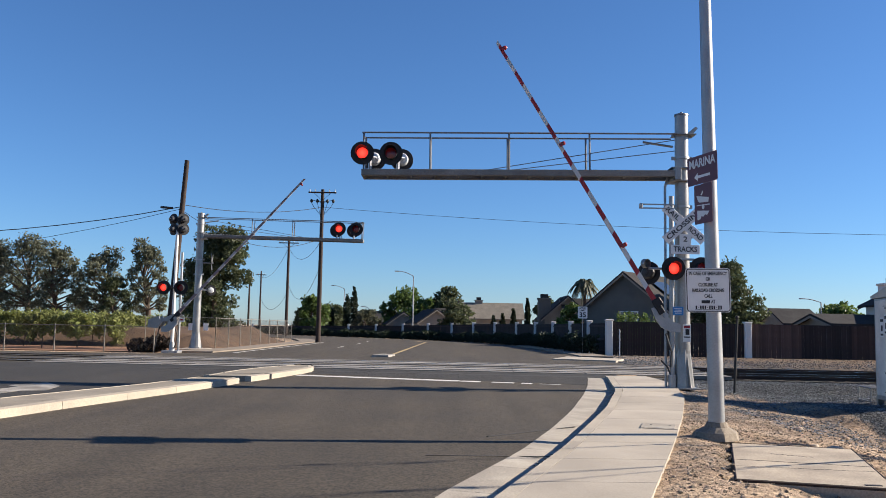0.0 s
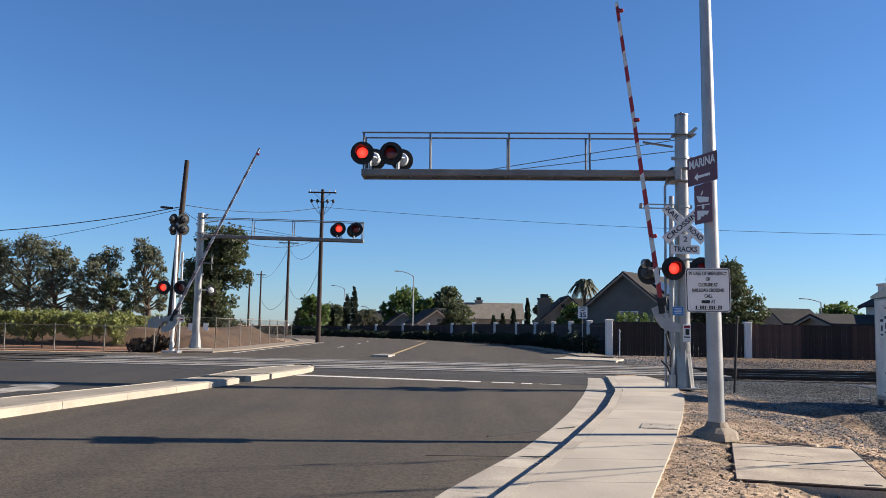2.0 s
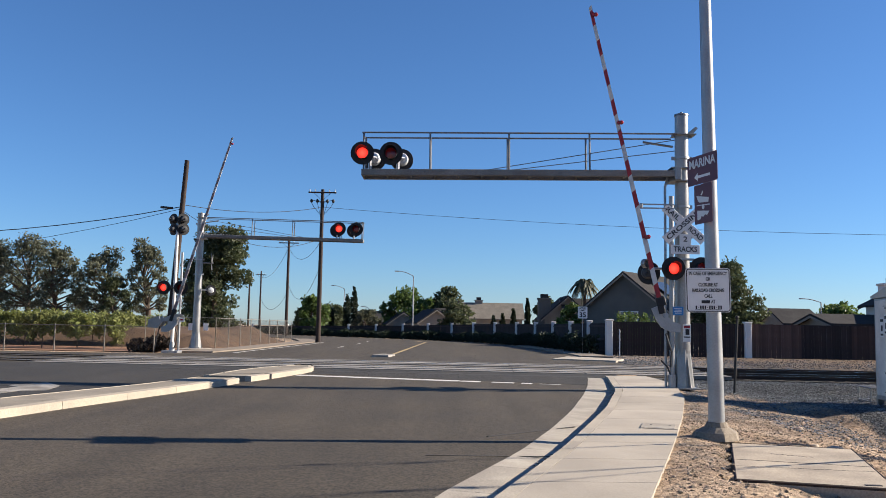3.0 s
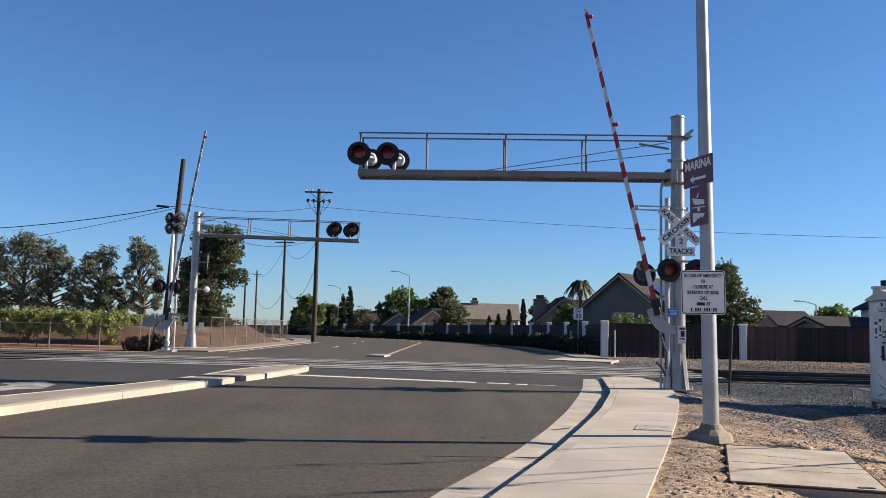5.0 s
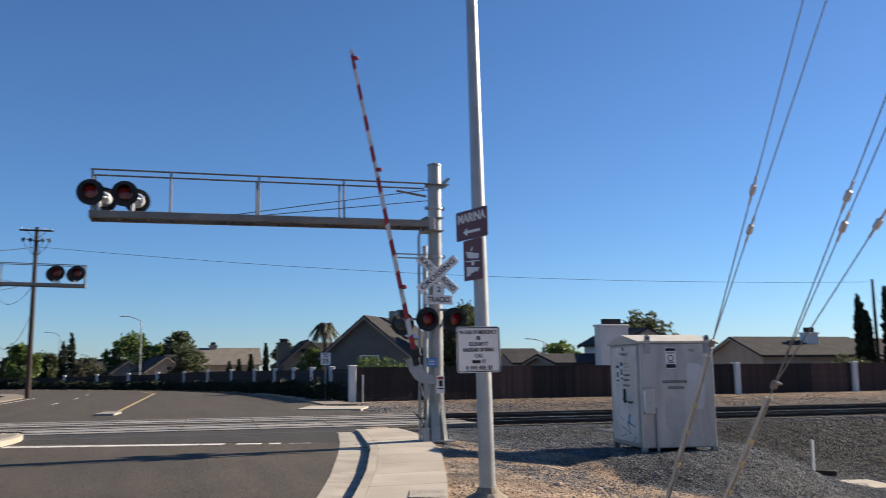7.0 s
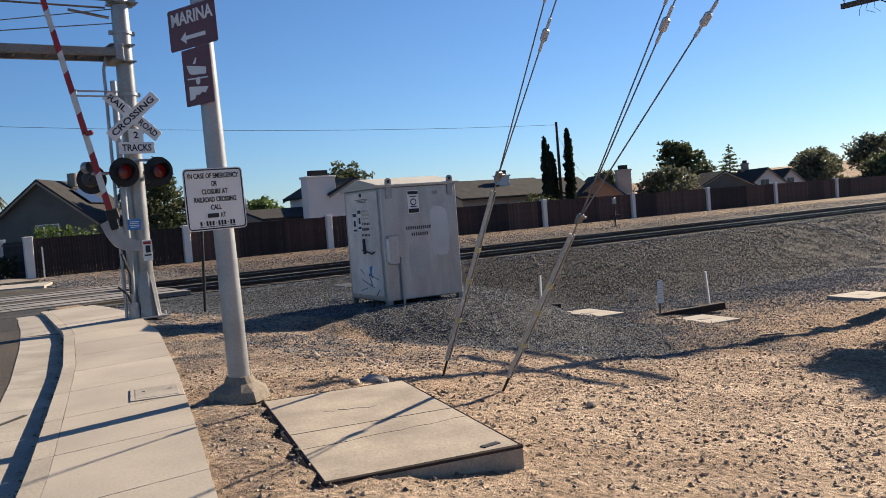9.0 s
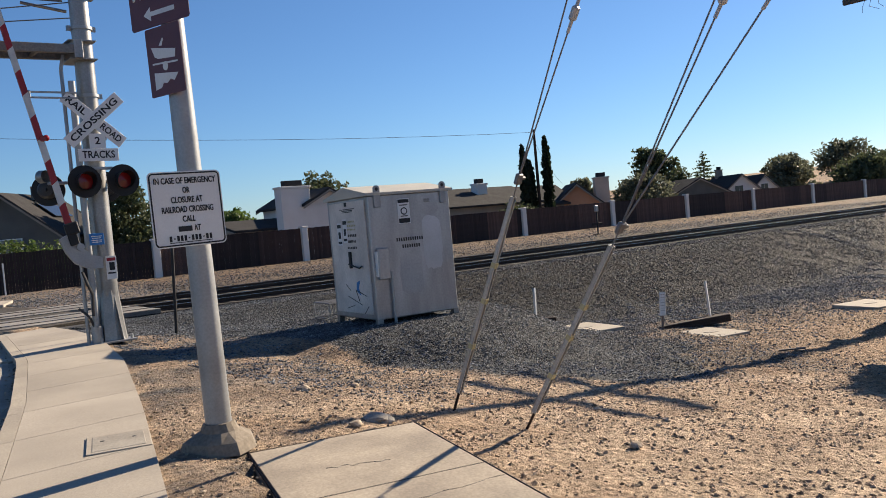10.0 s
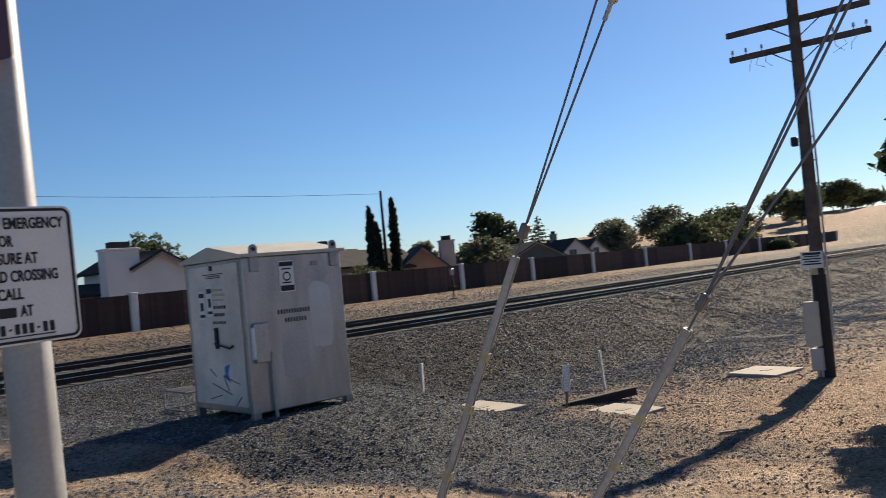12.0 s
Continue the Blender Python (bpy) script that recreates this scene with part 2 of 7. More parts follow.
PATINA = material("scuffed_tan_cover", (0.41, 0.345, 0.265), 0.88, 0.0, 0.22, 1.7, 45, 0.35, (0.27, 0.225, 0.175))


# ---- mesh tools ----
def part(name, bm, mats, parent=None, label="", smooth=False):
    me = bpy.data.meshes.new(name)
    bm.to_mesh(me)
    bm.free()
    for m in (mats if isinstance(mats, (list, tuple)) else [mats]):
        me.materials.append(m)
    if smooth:
        me.shade_smooth()
        me.set_sharp_from_angle(angle=radians(40))
    ob = new(name, me)
    if parent:
        ob.parent = parent
    if label:
        ob["label"] = label
    return ob


def root(name, m, label, category, group="", kind=""):
    ob = new(name)
    ob.empty_display_size = 0.2
    ob.matrix_basis = m
    return tagged(ob, label, category, group, kind)


def box(bm, c, s, rz=0.0, bevel=0.0, mi=0, m=None):
    r = bmesh.ops.create_cube(bm, size=1.0, matrix=(m or Matrix.Identity(4)) @ Matrix.Translation(c) @ Matrix.Rotation(radians(rz), 4, "Z") @ Matrix.Diagonal((*s, 1)))
    vs = r["verts"]
    if bevel:
        es = list({e for v in vs for e in v.link_edges})
        out = bmesh.ops.bevel(bm, geom=es, offset=bevel, segments=1, affect="EDGES")
        fs = {f for f in out["faces"]} | {f for v in vs if v.is_valid for f in v.link_faces}
    else:
        fs = {f for v in vs for f in v.link_faces}
    for f in fs:
        f.material_index = mi
    return bm


def rod(bm, a, b, r0, r1=None, seg=12, mi=0, caps=True):
    a, b = Vector(a), Vector(b)
    d = b - a
    r = bmesh.ops.create_cone(bm, cap_ends=caps, segments=seg, radius1=r0, radius2=r0 if r1 is None else r1, depth=d.length,
                              matrix=Matrix.Translation((a + b) / 2) @ d.to_track_quat("Z", "Y").to_matrix().to_4x4())
    for f in {f for v in r["verts"] for f in v.link_faces}:
        f.material_index = mi
    return bm


def ball(bm, c, r, s=(1, 1, 1), seg=10, mi=0):
    q = bmesh.ops.create_uvsphere(bm, u_segments=seg, v_segments=max(4, seg * 2 // 3), radius=r, matrix=Matrix.Translation(c) @ Matrix.Diagonal((*s, 1)))
    for f in {f for v in q["verts"] for f in v.link_faces}:
        f.material_index = mi
    return bm


def prism(bm, pts, z0, z1, mi=0, m=None):
    """A polygon in x and y, raised from z0 to z1."""
    m = m or Matrix.Identity(4)
    lo = [bm.verts.new(m @ Vector((x, y, z0))) for x, y in pts]
    hi = [bm.verts.new(m @ Vector((x, y, z1))) for x, y in pts]
    fs = [bm.faces.new(hi), bm.faces.new(lo[::-1])]
    k = len(pts)
    fs += [bm.faces.new((lo[i], lo[(i + 1) % k], hi[(i + 1) % k], hi[i])) for i in range(k)]
    for f in fs:
        f.material_index = mi
    bmesh.ops.recalc_face_normals(bm, faces=fs)
    return bm


def tube(bm, pts, r, seg=6, mi=0):
    """A round bar swept along a line of points, in one piece."""
    pts = [Vector(p) for p in pts]
    rings = []
    for i, p in enumerate(pts):
        d = (pts[min(i + 1, len(pts) - 1)] - pts[max(i - 1, 0)]).normalized()
        if abs(d.z) < 0.9:
            u = Vector((0, 0, 1)).cross(d).normalized()
        else:
            u = Vector((0, 1, 0)).cross(d).normalized()
        v = d.cross(u)
        rings.append([bm.verts.new(p + (u * math.cos(6.2832 * k / seg) + v * math.sin(6.2832 * k / seg)) * r) for k in range(seg)])
    for a, b in zip(rings, rings[1:]):
        for k in range(seg):
            bm.faces.new((a[k], a[(k + 1) % seg], b[(k + 1) % seg], b[k])).material_index = mi
    bm.faces.new(rings[0][::-1]).material_index = mi
    bm.faces.new(rings[-1]).material_index = mi
    return bm


def sagging(a, b, sag, k=14):
    a, b = Vector(a), Vector(b)
    return [a.lerp(b, i / k) - Vector((0, 0, sag * 4 * (i / k) * (1 - i / k))) for i in range(k + 1)]


def B():
    return bmesh.new()


def letters(name, text, size, m, mat, parent=None, depth=0.002, spacing=1.0, width=None, bold=0.022):
    """Letters as a flat mesh, centred, facing -y of m's space."""
    cu = bpy.data.curves.new(name, "FONT")
    cu.body, cu.size, cu.align_x, cu.align_y, cu.extrude, cu.space_character = text, size, "CENTER", "CENTER", depth, spacing
    cu.resolution_u, cu.offset = 3, size * bold
    tmp = bpy.data.objects.new("tmp", cu)
    me = bpy.data.meshes.new_from_object(tmp)
    bpy.data.objects.remove(tmp)
    xs = [v.co.x for v in me.vertices]
    k = width / (max(xs) - min(xs)) if width else 1
    me.transform(m @ Matrix.Rotation(radians(90), 4, "X") @ Matrix.Diagonal((k, 1, 1, 1)))
    me.materials.append(mat)
    ob = new(name, me)
    ob.parent = parent
    return ob

# ---- plan ----
def lerp_table(table):
    ys, xs = zip(*table)
    return lambda y: float(np.interp(y, ys, xs))


# the road dips away from the rails, and the pavement with it
ROAD_Z = lerp_table([(-12, -0.11), (14, -0.11), (20, -0.07), (26, 0.0)])
PAVE_Z = lerp_table([(-12, 0.0), (14, 0.0), (22, 0.05), (27, 0.09)])
WALK_L = lerp_table([(-12, -4.4), (-6, -2.6), (0, -0.75), (7.37, 1.04), (10.82, 2.14), (16.44, 3.73), (20.88, 4.79), (25.71, 5.5), (27.2, 5.6)])
WALK_R = lerp_table([(-12, -2.9), (-6, -1.1), (0, 0.78), (7.48, 2.44), (11.05, 3.58), (14.68, 4.7), (18.79, 5.88), (22.82, 6.75), (25.07, 6.86), (27.2, 6.8)])
GUTTER = lerp_table([(-12, -5.0), (-6, -3.15), (0, -1.3), (7.9, 0.52), (9.31, 1.0), (10.98, 1.58), (13.56, 2.3), (16.5, 3.05), (20.29, 3.89), (23.12, 4.46), (25.58, 4.86), (26.0, 5.0)])
TRACK_A = radians(-2.5)


def on_track(s, o, z=0.0):
    """A place s metres along the line from its middle, o metres to its far side."""
    c, n = math.cos(TRACK_A), math.sin(TRACK_A)
    return Vector((10 + s * c - o * n, 32.4 + s * n + o * c, z))


def across_track(x, y):
    return (y - 32.4) * math.cos(TRACK_A) - (x - 10) * math.sin(TRACK_A)


GRAVEL_EDGE = lerp_table([(5.5, 25.5), (7, 23.6), (8.85, 20.8), (9.4, 16.7), (10.5, 14.1), (11.4, 12.8), (13.5, 13.1), (16, 14.4), (18, 17.6), (22, 20.0), (26, 18.2), (30, 17.6), (36, 17.0), (60, 17), (90, 18)])


FALL = lerp_table([(0, -0.01), (0.3, -0.02), (0.6, -0.05), (1.9, -0.16), (3.5, -0.43), (6, -0.75), (10, -1.2), (14.3, -1.6), (21, -2.0), (40, -2.2)])


PAD = [(4.62, 11.95), (6.12, 11.53), (5.18, 8.56), (3.68, 8.98)]     # the vault cover's corners


def in_pad(x, y):
    return all((bx - ax) * (y - ay) - (by - ay) * (x - ax) < 0.0 for (ax, ay), (bx, by) in zip(PAD, PAD[1:] + PAD[:1]))


def smooth(a, b, v):
    """Eases from 0 at a to 1 at b."""
    v = min(1.0, max(0.0, (v - a) / (b - a)))
    return v * v * (3 - 2 * v)


def ground_z(x, y):
    hill = 10 * smooth(170, 330, x) * smooth(-60, 60, y) * (1 - 0.6 * smooth(200, 420, y)) + 5 * smooth(330, 600, x)
    if y > 60 and x < 170:
        return -0.05
    d = x - WALK_R(y)
    if d < 0.05:
        if d > -0.9 and y < 28:
            return PAVE_Z(y) - 0.035
        return (-0.36 if -25 < x and y < 30 else -0.09) + hill
    o = across_track(x, y)
    if o > -4.9:
        z = -0.14 if o < 5 else -0.10 + 0.06 * smooth(5, 9, o)
        return z + hill
    dirt = FALL(d)
    m = math.hypot((x - 12.2) / (3.7 if x > 12.2 else 7.0), (y - 20.8) / (5.2 if y < 20.8 else 4.0))
    mound = -0.17 - 1.6 * smooth(0.55, 1.5, m)
    bank = -0.14 + (o + 4.9) * 0.30
    z = max(dirt, mound, bank)
    n = noise.noise(Vector((x * 0.5, y * 0.5, 1))) * 0.06 + noise.noise(Vector((x * 1.8, y * 1.8, 5))) * 0.035 + noise.noise(Vector((x * 5.0, y * 5.0, 8))) * 0.020
    if x < 28 and y < 20:
        n += (abs(noise.noise(Vector((x * 7.0, y * 9.0, 12)))) * 0.05 + abs(noise.noise(Vector((x * 14.0, y * 15.0, 15)))) * 0.03) * smooth(8, 12, x)
    return min(z + n * smooth(0.0, 0.8, d) + hill, -0.2 if 3 < x < 7 and in_pad(x, y) else 99)


def gravel_share(x, y):
    if x < WALK_R(y) or y > 60:
        return 0.0
    o = across_track(x, y)
    if o > 5:
        return 0.72 - 0.35 * smooth(11, 16, o) + 0.3 * noise.noise(Vector((x * 0.35, y * 0.8, 4)))
    wob = noise.noise(Vector((x * 0.7, y * 0.7, 3))) * 1.1 + noise.noise(Vector((x * 2.6, y * 2.6, 7))) * 0.5
    g = smooth(-0.7, 0.9, y - GRAVEL_EDGE(x) + wob)
    if o > -9.5 and x > 14:
        g = max(g, smooth(-9.2, -7.6, o + 0.8 * wob))
    if x > 15:
        g = max(g, 0.62 * smooth(-5.5, 0.5, y - GRAVEL_EDGE(x) + wob))
    near_post = 0.55 * smooth(2.0, 0.3, math.hypot(x - 4.15, (y - 11.0) * 0.6)) * (0.6 + noise.noise(Vector((x * 3, y * 3, 2))))
    verge = 0.62 * smooth(12.6, 15.5, y) * smooth(10.5, 8, x) * (0.75 + noise.noise(Vector((x * 1.7, y * 1.7, 31))))
    return min(1.0, max(g, near_post, verge))


def ground_material():
    m = material("earth", (0.48, 0.358, 0.248), 0.95, 0, 0.6, 0.9, 13, 0.9, (0.27, 0.182, 0.116), dist=0.05, spec=0.24)
    t = m.node_tree
    n, l = t.nodes.new, t.links.new
    b = t.nodes["Principled BSDF"]
    co = n("ShaderNodeTexCoord")
    vo = n("ShaderNodeTexVoronoi"); vo.inputs["Scale"].default_value = 26
    l(co.outputs["Object"], vo.inputs["Vector"])
    r = n("ShaderNodeValToRGB")
    r.color_ramp.elements[0].color, r.color_ramp.elements[1].color = (0.008, 0.009, 0.010, 1), (0.135, 0.143, 0.152, 1)
    hs = n("ShaderNodeSeparateColor"); l(vo.outputs["Color"], hs.inputs[0]); l(hs.outputs[0], r.inputs[0])
    at = n("ShaderNodeAttribute"); at.attribute_name = "gravel"
    mx = n("ShaderNodeMix"); mx.data_type = "RGBA"
    old = b.inputs["Base Color"].links[0].from_socket
    l(at.outputs["Fac"], mx.inputs["Factor"]); l(old, mx.inputs["A"]); l(r.outputs[0], mx.inputs["B"])
    # gravel colour scaled down on the railway bank
    bk = n("ShaderNodeAttribute"); bk.attribute_name = "bank"
    bf = n("ShaderNodeMapRange"); bf.inputs["To Min"].default_value, bf.inputs["To Max"].default_value = 1.0, 0.36
    l(bk.outputs["Fac"], bf.inputs["Value"])
    bs_ = n("ShaderNodeVectorMath"); bs_.operation = "SCALE"
    l(r.outputs[0], bs_.inputs[0]); l(bf.outputs[0], bs_.inputs["Scale"]); l(bs_.outputs[0], mx.inputs["B"])
    l(mx.outputs["Result"], b.inputs["Base Color"])
    # browner loose soil towards the wooden pole
    lo = n("ShaderNodeAttribute"); lo.attribute_name = "loam"
    m3 = n("ShaderNodeMix"); m3.data_type = "RGBA"; m3.blend_type = "MULTIPLY"
    m3.inputs["B"].default_value = (0.74, 0.67, 0.59, 1)
    l(lo.outputs["Fac"], m3.inputs["Factor"]); l(mx.outputs["Result"], m3.inputs["A"]); l(m3.outputs["Result"], b.inputs["Base Color"])
    # small clods over the fine relief
    cl = n("ShaderNodeTexNoise"); cl.inputs["Scale"].default_value, cl.inputs["Detail"].default_value, cl.inputs["Roughness"].default_value = 9, 7, 0.68
    l(co.outputs["Object"], cl.inputs["Vector"])
    bp = n("ShaderNodeBump"); bp.inputs["Strength"].default_value, bp.inputs["Distance"].default_value = 1.0, 0.13
    l(cl.outputs["Fac"], bp.inputs["Height"])
    b2 = n("ShaderNodeBump"); b2.inputs["Distance"].default_value = 0.045
    l(at.outputs["Fac"], b2.inputs["Strength"]); l(vo.outputs["Distance"], b2.inputs["Height"]); b2.invert = True
    l(bp.outputs[0], b2.inputs["Normal"]); l(b2.outputs[0], b.inputs["Normal"])
    return m


EARTH = ground_material()


def build_ground():
    far = [40, 46, 54, 64, 78, 95, 120, 150, 190, 240, 300, 380, 500, 700, 1000, 1500, 2200, 3200]
    xs = [-v for v in far[::-1]] + [-34, -28, -22, -16, -11, -7, -4, -2] + list(np.arange(-1, 7.99, 0.25)) + list(np.arange(8, 26, 0.11)) + list(np.arange(26, 32.01, 0.25)) + [33, 34.5, 36.5, 38] + far
    ys = [-v for v in far[::-1]] + [-34, -26, -18, -12, -8, -5, -2, 0, 1, 2] + list(np.arange(3, 7.99, 0.25)) + list(np.arange(8, 17.99, 0.11)) + list(np.arange(18, 30.01, 0.25)) + [31, 33, 35.5, 36.5, 37.5, 38.5] + [f for f in far]
    w = len(xs)
    verts = [(x, y, ground_z(x, y)) for y in ys for x in xs]
    faces = [(j * w + i, j * w + i + 1, (j + 1) * w + i + 1, (j + 1) * w + i) for j in range(len(ys) - 1) for i in range(w - 1)]
    me = bpy.data.meshes.new("ground")
    me.from_pydata(verts, [], faces)
    at = me.attributes.new("gravel", "FLOAT", "POINT")
    at.data.foreach_set("value", [gravel_share(x, y) for x, y, z in verts])
    at = me.attributes.new("bank", "FLOAT", "POINT")
    at.data.foreach_set("value", [smooth(-9.5 - 1.5 * smooth(17, 26, x), -6.5 - 2 * smooth(17, 26, x), across_track(x, y)) * smooth(12, 17, x) * (1 - smooth(4, 6, across_track(x, y))) for x, y, z in verts])
    at = me.attributes.new("loam", "FLOAT", "POINT")
    at.data.foreach_set("value", [smooth(12, 16, x + noise.noise(Vector((x * 0.6, y * 0.6, 9))) * 3) for x, y, z in verts])
    me.materials.append(EARTH)
    me.shade_smooth()
    tagged(new("ground", me), "dry tan earth and grey gravel ground sloping from the pavement", "ground", kind="structure")


build_ground()


def sheet(name, pts, z, mat, label, category, thick=0.12):
    bm = prism(B(), pts, z - thick, z)
    return tagged(part(name, bm, mat), label, category, kind="structure")


# ---- road ----
def band(bm, la, lb, y0, y1, z0a, z1a, z1b=None, steps=2, gap=0.008, lift=ROAD_Z):
    """A strip of a slab between the lines la and lb, from y0 to y1, on the slope given by lift."""
    ys = np.linspace(y0 + gap, y1 - gap, steps + 1)
    z1b = z1a if z1b is None else z1b
    rows = []
    for y in ys:
        xa, xb, z = la(y), lb(y), lift(y)
        rows.append([bm.verts.new(p) for p in ((xa, y, z0a + z), (xa, y, z1a + z), (xb, y, z1b + z), (xb, y, z0a + z))])
    for p, q in zip(rows, rows[1:]):
        for i in range(4):
            bm.faces.new((p[i], q[i], q[(i + 1) % 4], p[(i + 1) % 4]))
    bm.faces.new(rows[0]); bm.faces.new(rows[-1][::-1])
    bmesh.ops.recalc_face_normals(bm, faces=bm.faces[:])
    return bm


right_far = [(6.6, 28), (8.9, 28.6), (8.9, 38.0), (8.2, 41), (8.0, 56), (7.3, 68), (6.3, 77), (4.8, 84), (2.9, 90), (0.7, 95), (-1.9, 99), (-5.3, 104), (-9.4, 109.5), (-14, 115), (-26, 128), (-60, 160)]
left_far = [(-68, 147), (-34, 115), (-20.5, 101), (-14, 90), (-11.4, 80), (-10.9, 75), (-10.7, 50), (-11.2, 42.5), (-14, 40.2), (-40, 39.5), (-40, 34), (-26, 33)]
sheet("road", [(-26, 26), (5.0, 26)] + right_far + left_far, 0.0, ASPHALT, "worn dark grey asphalt road curving away past the crossing", "road")
tagged(part("road", band(B(), lambda y: -26, GUTTER, -12, 26, -0.12, 0.0, steps=60, gap=0), ASPHALT), "worn grey asphalt lanes rising gently to the crossing", "road", kind="structure")

MED_R = lerp_table([(-12, -9.6), (8, -7.5), (13.54, -6.49), (15.03, -6.21), (18.69, -5.34), (22.49, -4.5), (23.5, -4.21), (26.4, -3.61), (27.6, -3.66), (28.5, -3.95)])
MED_L = lerp_table([(-12, -11.2), (8, -9.2), (15.56, -7.55), (16.66, -7.18), (19.46, -6.32), (21.7, -5.85), (24.78, -5.55), (26.6, -5.1), (28.5, -4.35)])
tagged(part("far_lane", band(B(), lambda y: -25.9, lambda y: (MED_L(y) + MED_R(y)) / 2, -11.9, 26, -0.012, 0.003, steps=60, gap=0), ASPHALT_DARK), "older darker asphalt lanes beyond the median", "road", kind="structure")
tagged(part("crossing_approach", band(B(), lerp_table([(23.6, 4.2), (24.0, 2.9), (26.0, -3.7)]), lambda y: GUTTER(y) - 0.03, 23.6, 26, -0.012, 0.003, steps=12, gap=0), ASPHALT_DARK), "older darker asphalt between the stop line and the rails", "road", kind="structure")
sheet("crossing_approach", [(-25.9, 26.0), (-4.4, 26.0), (-3.7, 26.0), (4.97, 26.0), (6.4, 27.6), (6.4, 28.9), (-25.9, 30.4)], 0.003, ASPHALT_DARK, "older darker asphalt before the rails", "road", 0.01)


def strip(name, a, b, width, mat, z=0.006, parent=None):
    a, b = Vector(a), Vector(b)
    d = (b - a).normalized()
    n = Vector((-d.y, d.x)) * width / 2
    bm = prism(B(), [tuple(p) for p in (a - n, b - n, b + n, a + n)], z - 0.004, z)
    for v in bm.verts:
        v.co.z += ROAD_Z(v.co.y)
    return part(name, bm, mat, parent)


marks = root("road_marking", Matrix.Identity(4), "worn white and yellow paint lines on the asphalt", "road marking", kind="structure")
for q0, q1, w in ((0.0, 0.585, 0.40), (0.592, 0.66, 0.36), (0.70, 0.775, 0.28), (0.80, 0.835, 0.34), (0.86, 0.93, 0.10)):
    a, b = Vector((-3.75, 25.15)), Vector((4.33, 23.3))
    strip("stop_line", a.lerp(b, q0), a.lerp(b, q1), w, WHITE_LINE, parent=marks)
strip("yellow_line", (-2.3, 43.8), (-1.5, 84), 0.2, YELLOW_LINE, parent=marks)
strip("yellow_line", (-1.5, 84), (-2.9, 93), 0.2, YELLOW_LINE, parent=marks)
for y in (58, 70, 82):
    strip("lane_dash", (-6.8 - max(0, y - 80) * 0.10, y), (-6.8 - max(0, y - 77) * 0.10, y + 3), 0.14, WHITE_LINE, parent=marks)
bm = B()
prism(bm, [(-9.52, 16.2), (-8.88, 16.2), (-8.68, 18.56), (-8.2, 18.76), (-8.46, 20.02), (-9.14, 20.83), (-9.67, 19.92), (-9.22, 19.54), (-9.36, 18.56)], 0.003, 0.008)
for v in bm.verts:
    v.co.z += ROAD_Z(v.co.y)
part("lane_arrow", bm, WORN_PAINT, marks)
strip("edge_line", (-10.2, 43), (-10.1, 74), 0.12, WHITE_LINE, parent=marks)
# sealed cracks and a patch
for k, (a, b, w) in enumerate([((0.38, 10.55), (2.43, 10.66), 0.05), ((1.24, 12.48), (2.75, 13.99), 0.06), ((-9, 27.6), (8.2, 27.0), 0.5)]):
    strip("asphalt_seam", a, b, w, ASPHALT_OLD, 0.0055, marks)

# ---- kerb, gutter and pavement ----
kerb = root("kerb", Matrix.Identity(4), "pale concrete kerb and gutter along the road edge", "kerb", kind="structure")
pavement = root("pavement", Matrix.Identity(4), "pale concrete pavement slabs curving beside the road", "pavement", kind="structure")


joints = [-11.5 + 1.52 * i for i in range(26)]
for y0, y1 in zip(joints, joints[1:]):
    part("slab", band(B(), lambda y: WALK_L(y) + 0.17, WALK_R, y0, y1, -0.2, 0.0, 0.010, gap=0.006, lift=PAVE_Z), CONCRETE, pavement)
    if y0 < 25:
        part("kerb_stone", band(B(), lambda y: WALK_L(y) - 0.01, lambda y: WALK_L(y) + 0.165, y0, y1, -0.25, -0.004, 0.0, gap=0.004, lift=PAVE_Z), KERB, kerb)
        if y0 < 25.2:
            part("gutter_slab", band(B(), GUTTER, lambda y: WALK_L(y) - 0.012, y0, y1, -0.1, 0.010, -0.028 if y0 < 21 else 0.01, gap=0.005), CONCRETE_OLD, kerb)
# gutter litter: dead leaves in the channel
bm = B()
rng = random.Random(5)
for i in range(420):
    y = rng.uniform(7, 25)
    y = 10.3 + rng.gauss(0, 0.35) if i % 3 == 0 else y
    x = WALK_L(y) - abs(rng.gauss(0, 0.06)) - 0.03
    r = rng.uniform(0.012, 0.04)
    m = Matrix.Translation((x, y, ROAD_Z(y) + rng.random() * 0.025)) @ Euler((rng.uniform(-.5, .5), rng.uniform(-.5, .5), rng.uniform(0, 6))).to_matrix().to_4x4()
    vs = [bm.verts.new(m @ Vector(p)) for p in ((-r, 0, 0), (0, -r * .5, 0), (r, 0, 0), (0, r * .5, r * .3))]
    bm.faces.new(vs)
tagged(part("gutter_litter", bm, PEBBLE), "dry brown leaves and grit lying in the gutter", "leaf litter", kind="stuff")
# ramp slab past the crossing
bm = prism(B(), [(5.9, 42.4), (8.8, 41.2), (9.8, 44.2), (7.2, 46.6)], -0.1, 0.05)
tagged(part("ramp_slab", bm, CONCRETE), "pale concrete pavement ramp beyond the tracks", "pavement", kind="structure")
# the fence's shade on this pavement is put into its darker concrete colour
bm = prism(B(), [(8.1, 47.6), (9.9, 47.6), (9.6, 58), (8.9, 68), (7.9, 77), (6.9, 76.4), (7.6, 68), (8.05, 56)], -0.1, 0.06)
tagged(part("far_pavement", bm, DUSTY_AND_SHADED), "concrete pavement along the far boundary wall, coloured dark for its shade", "pavement", kind="structure")
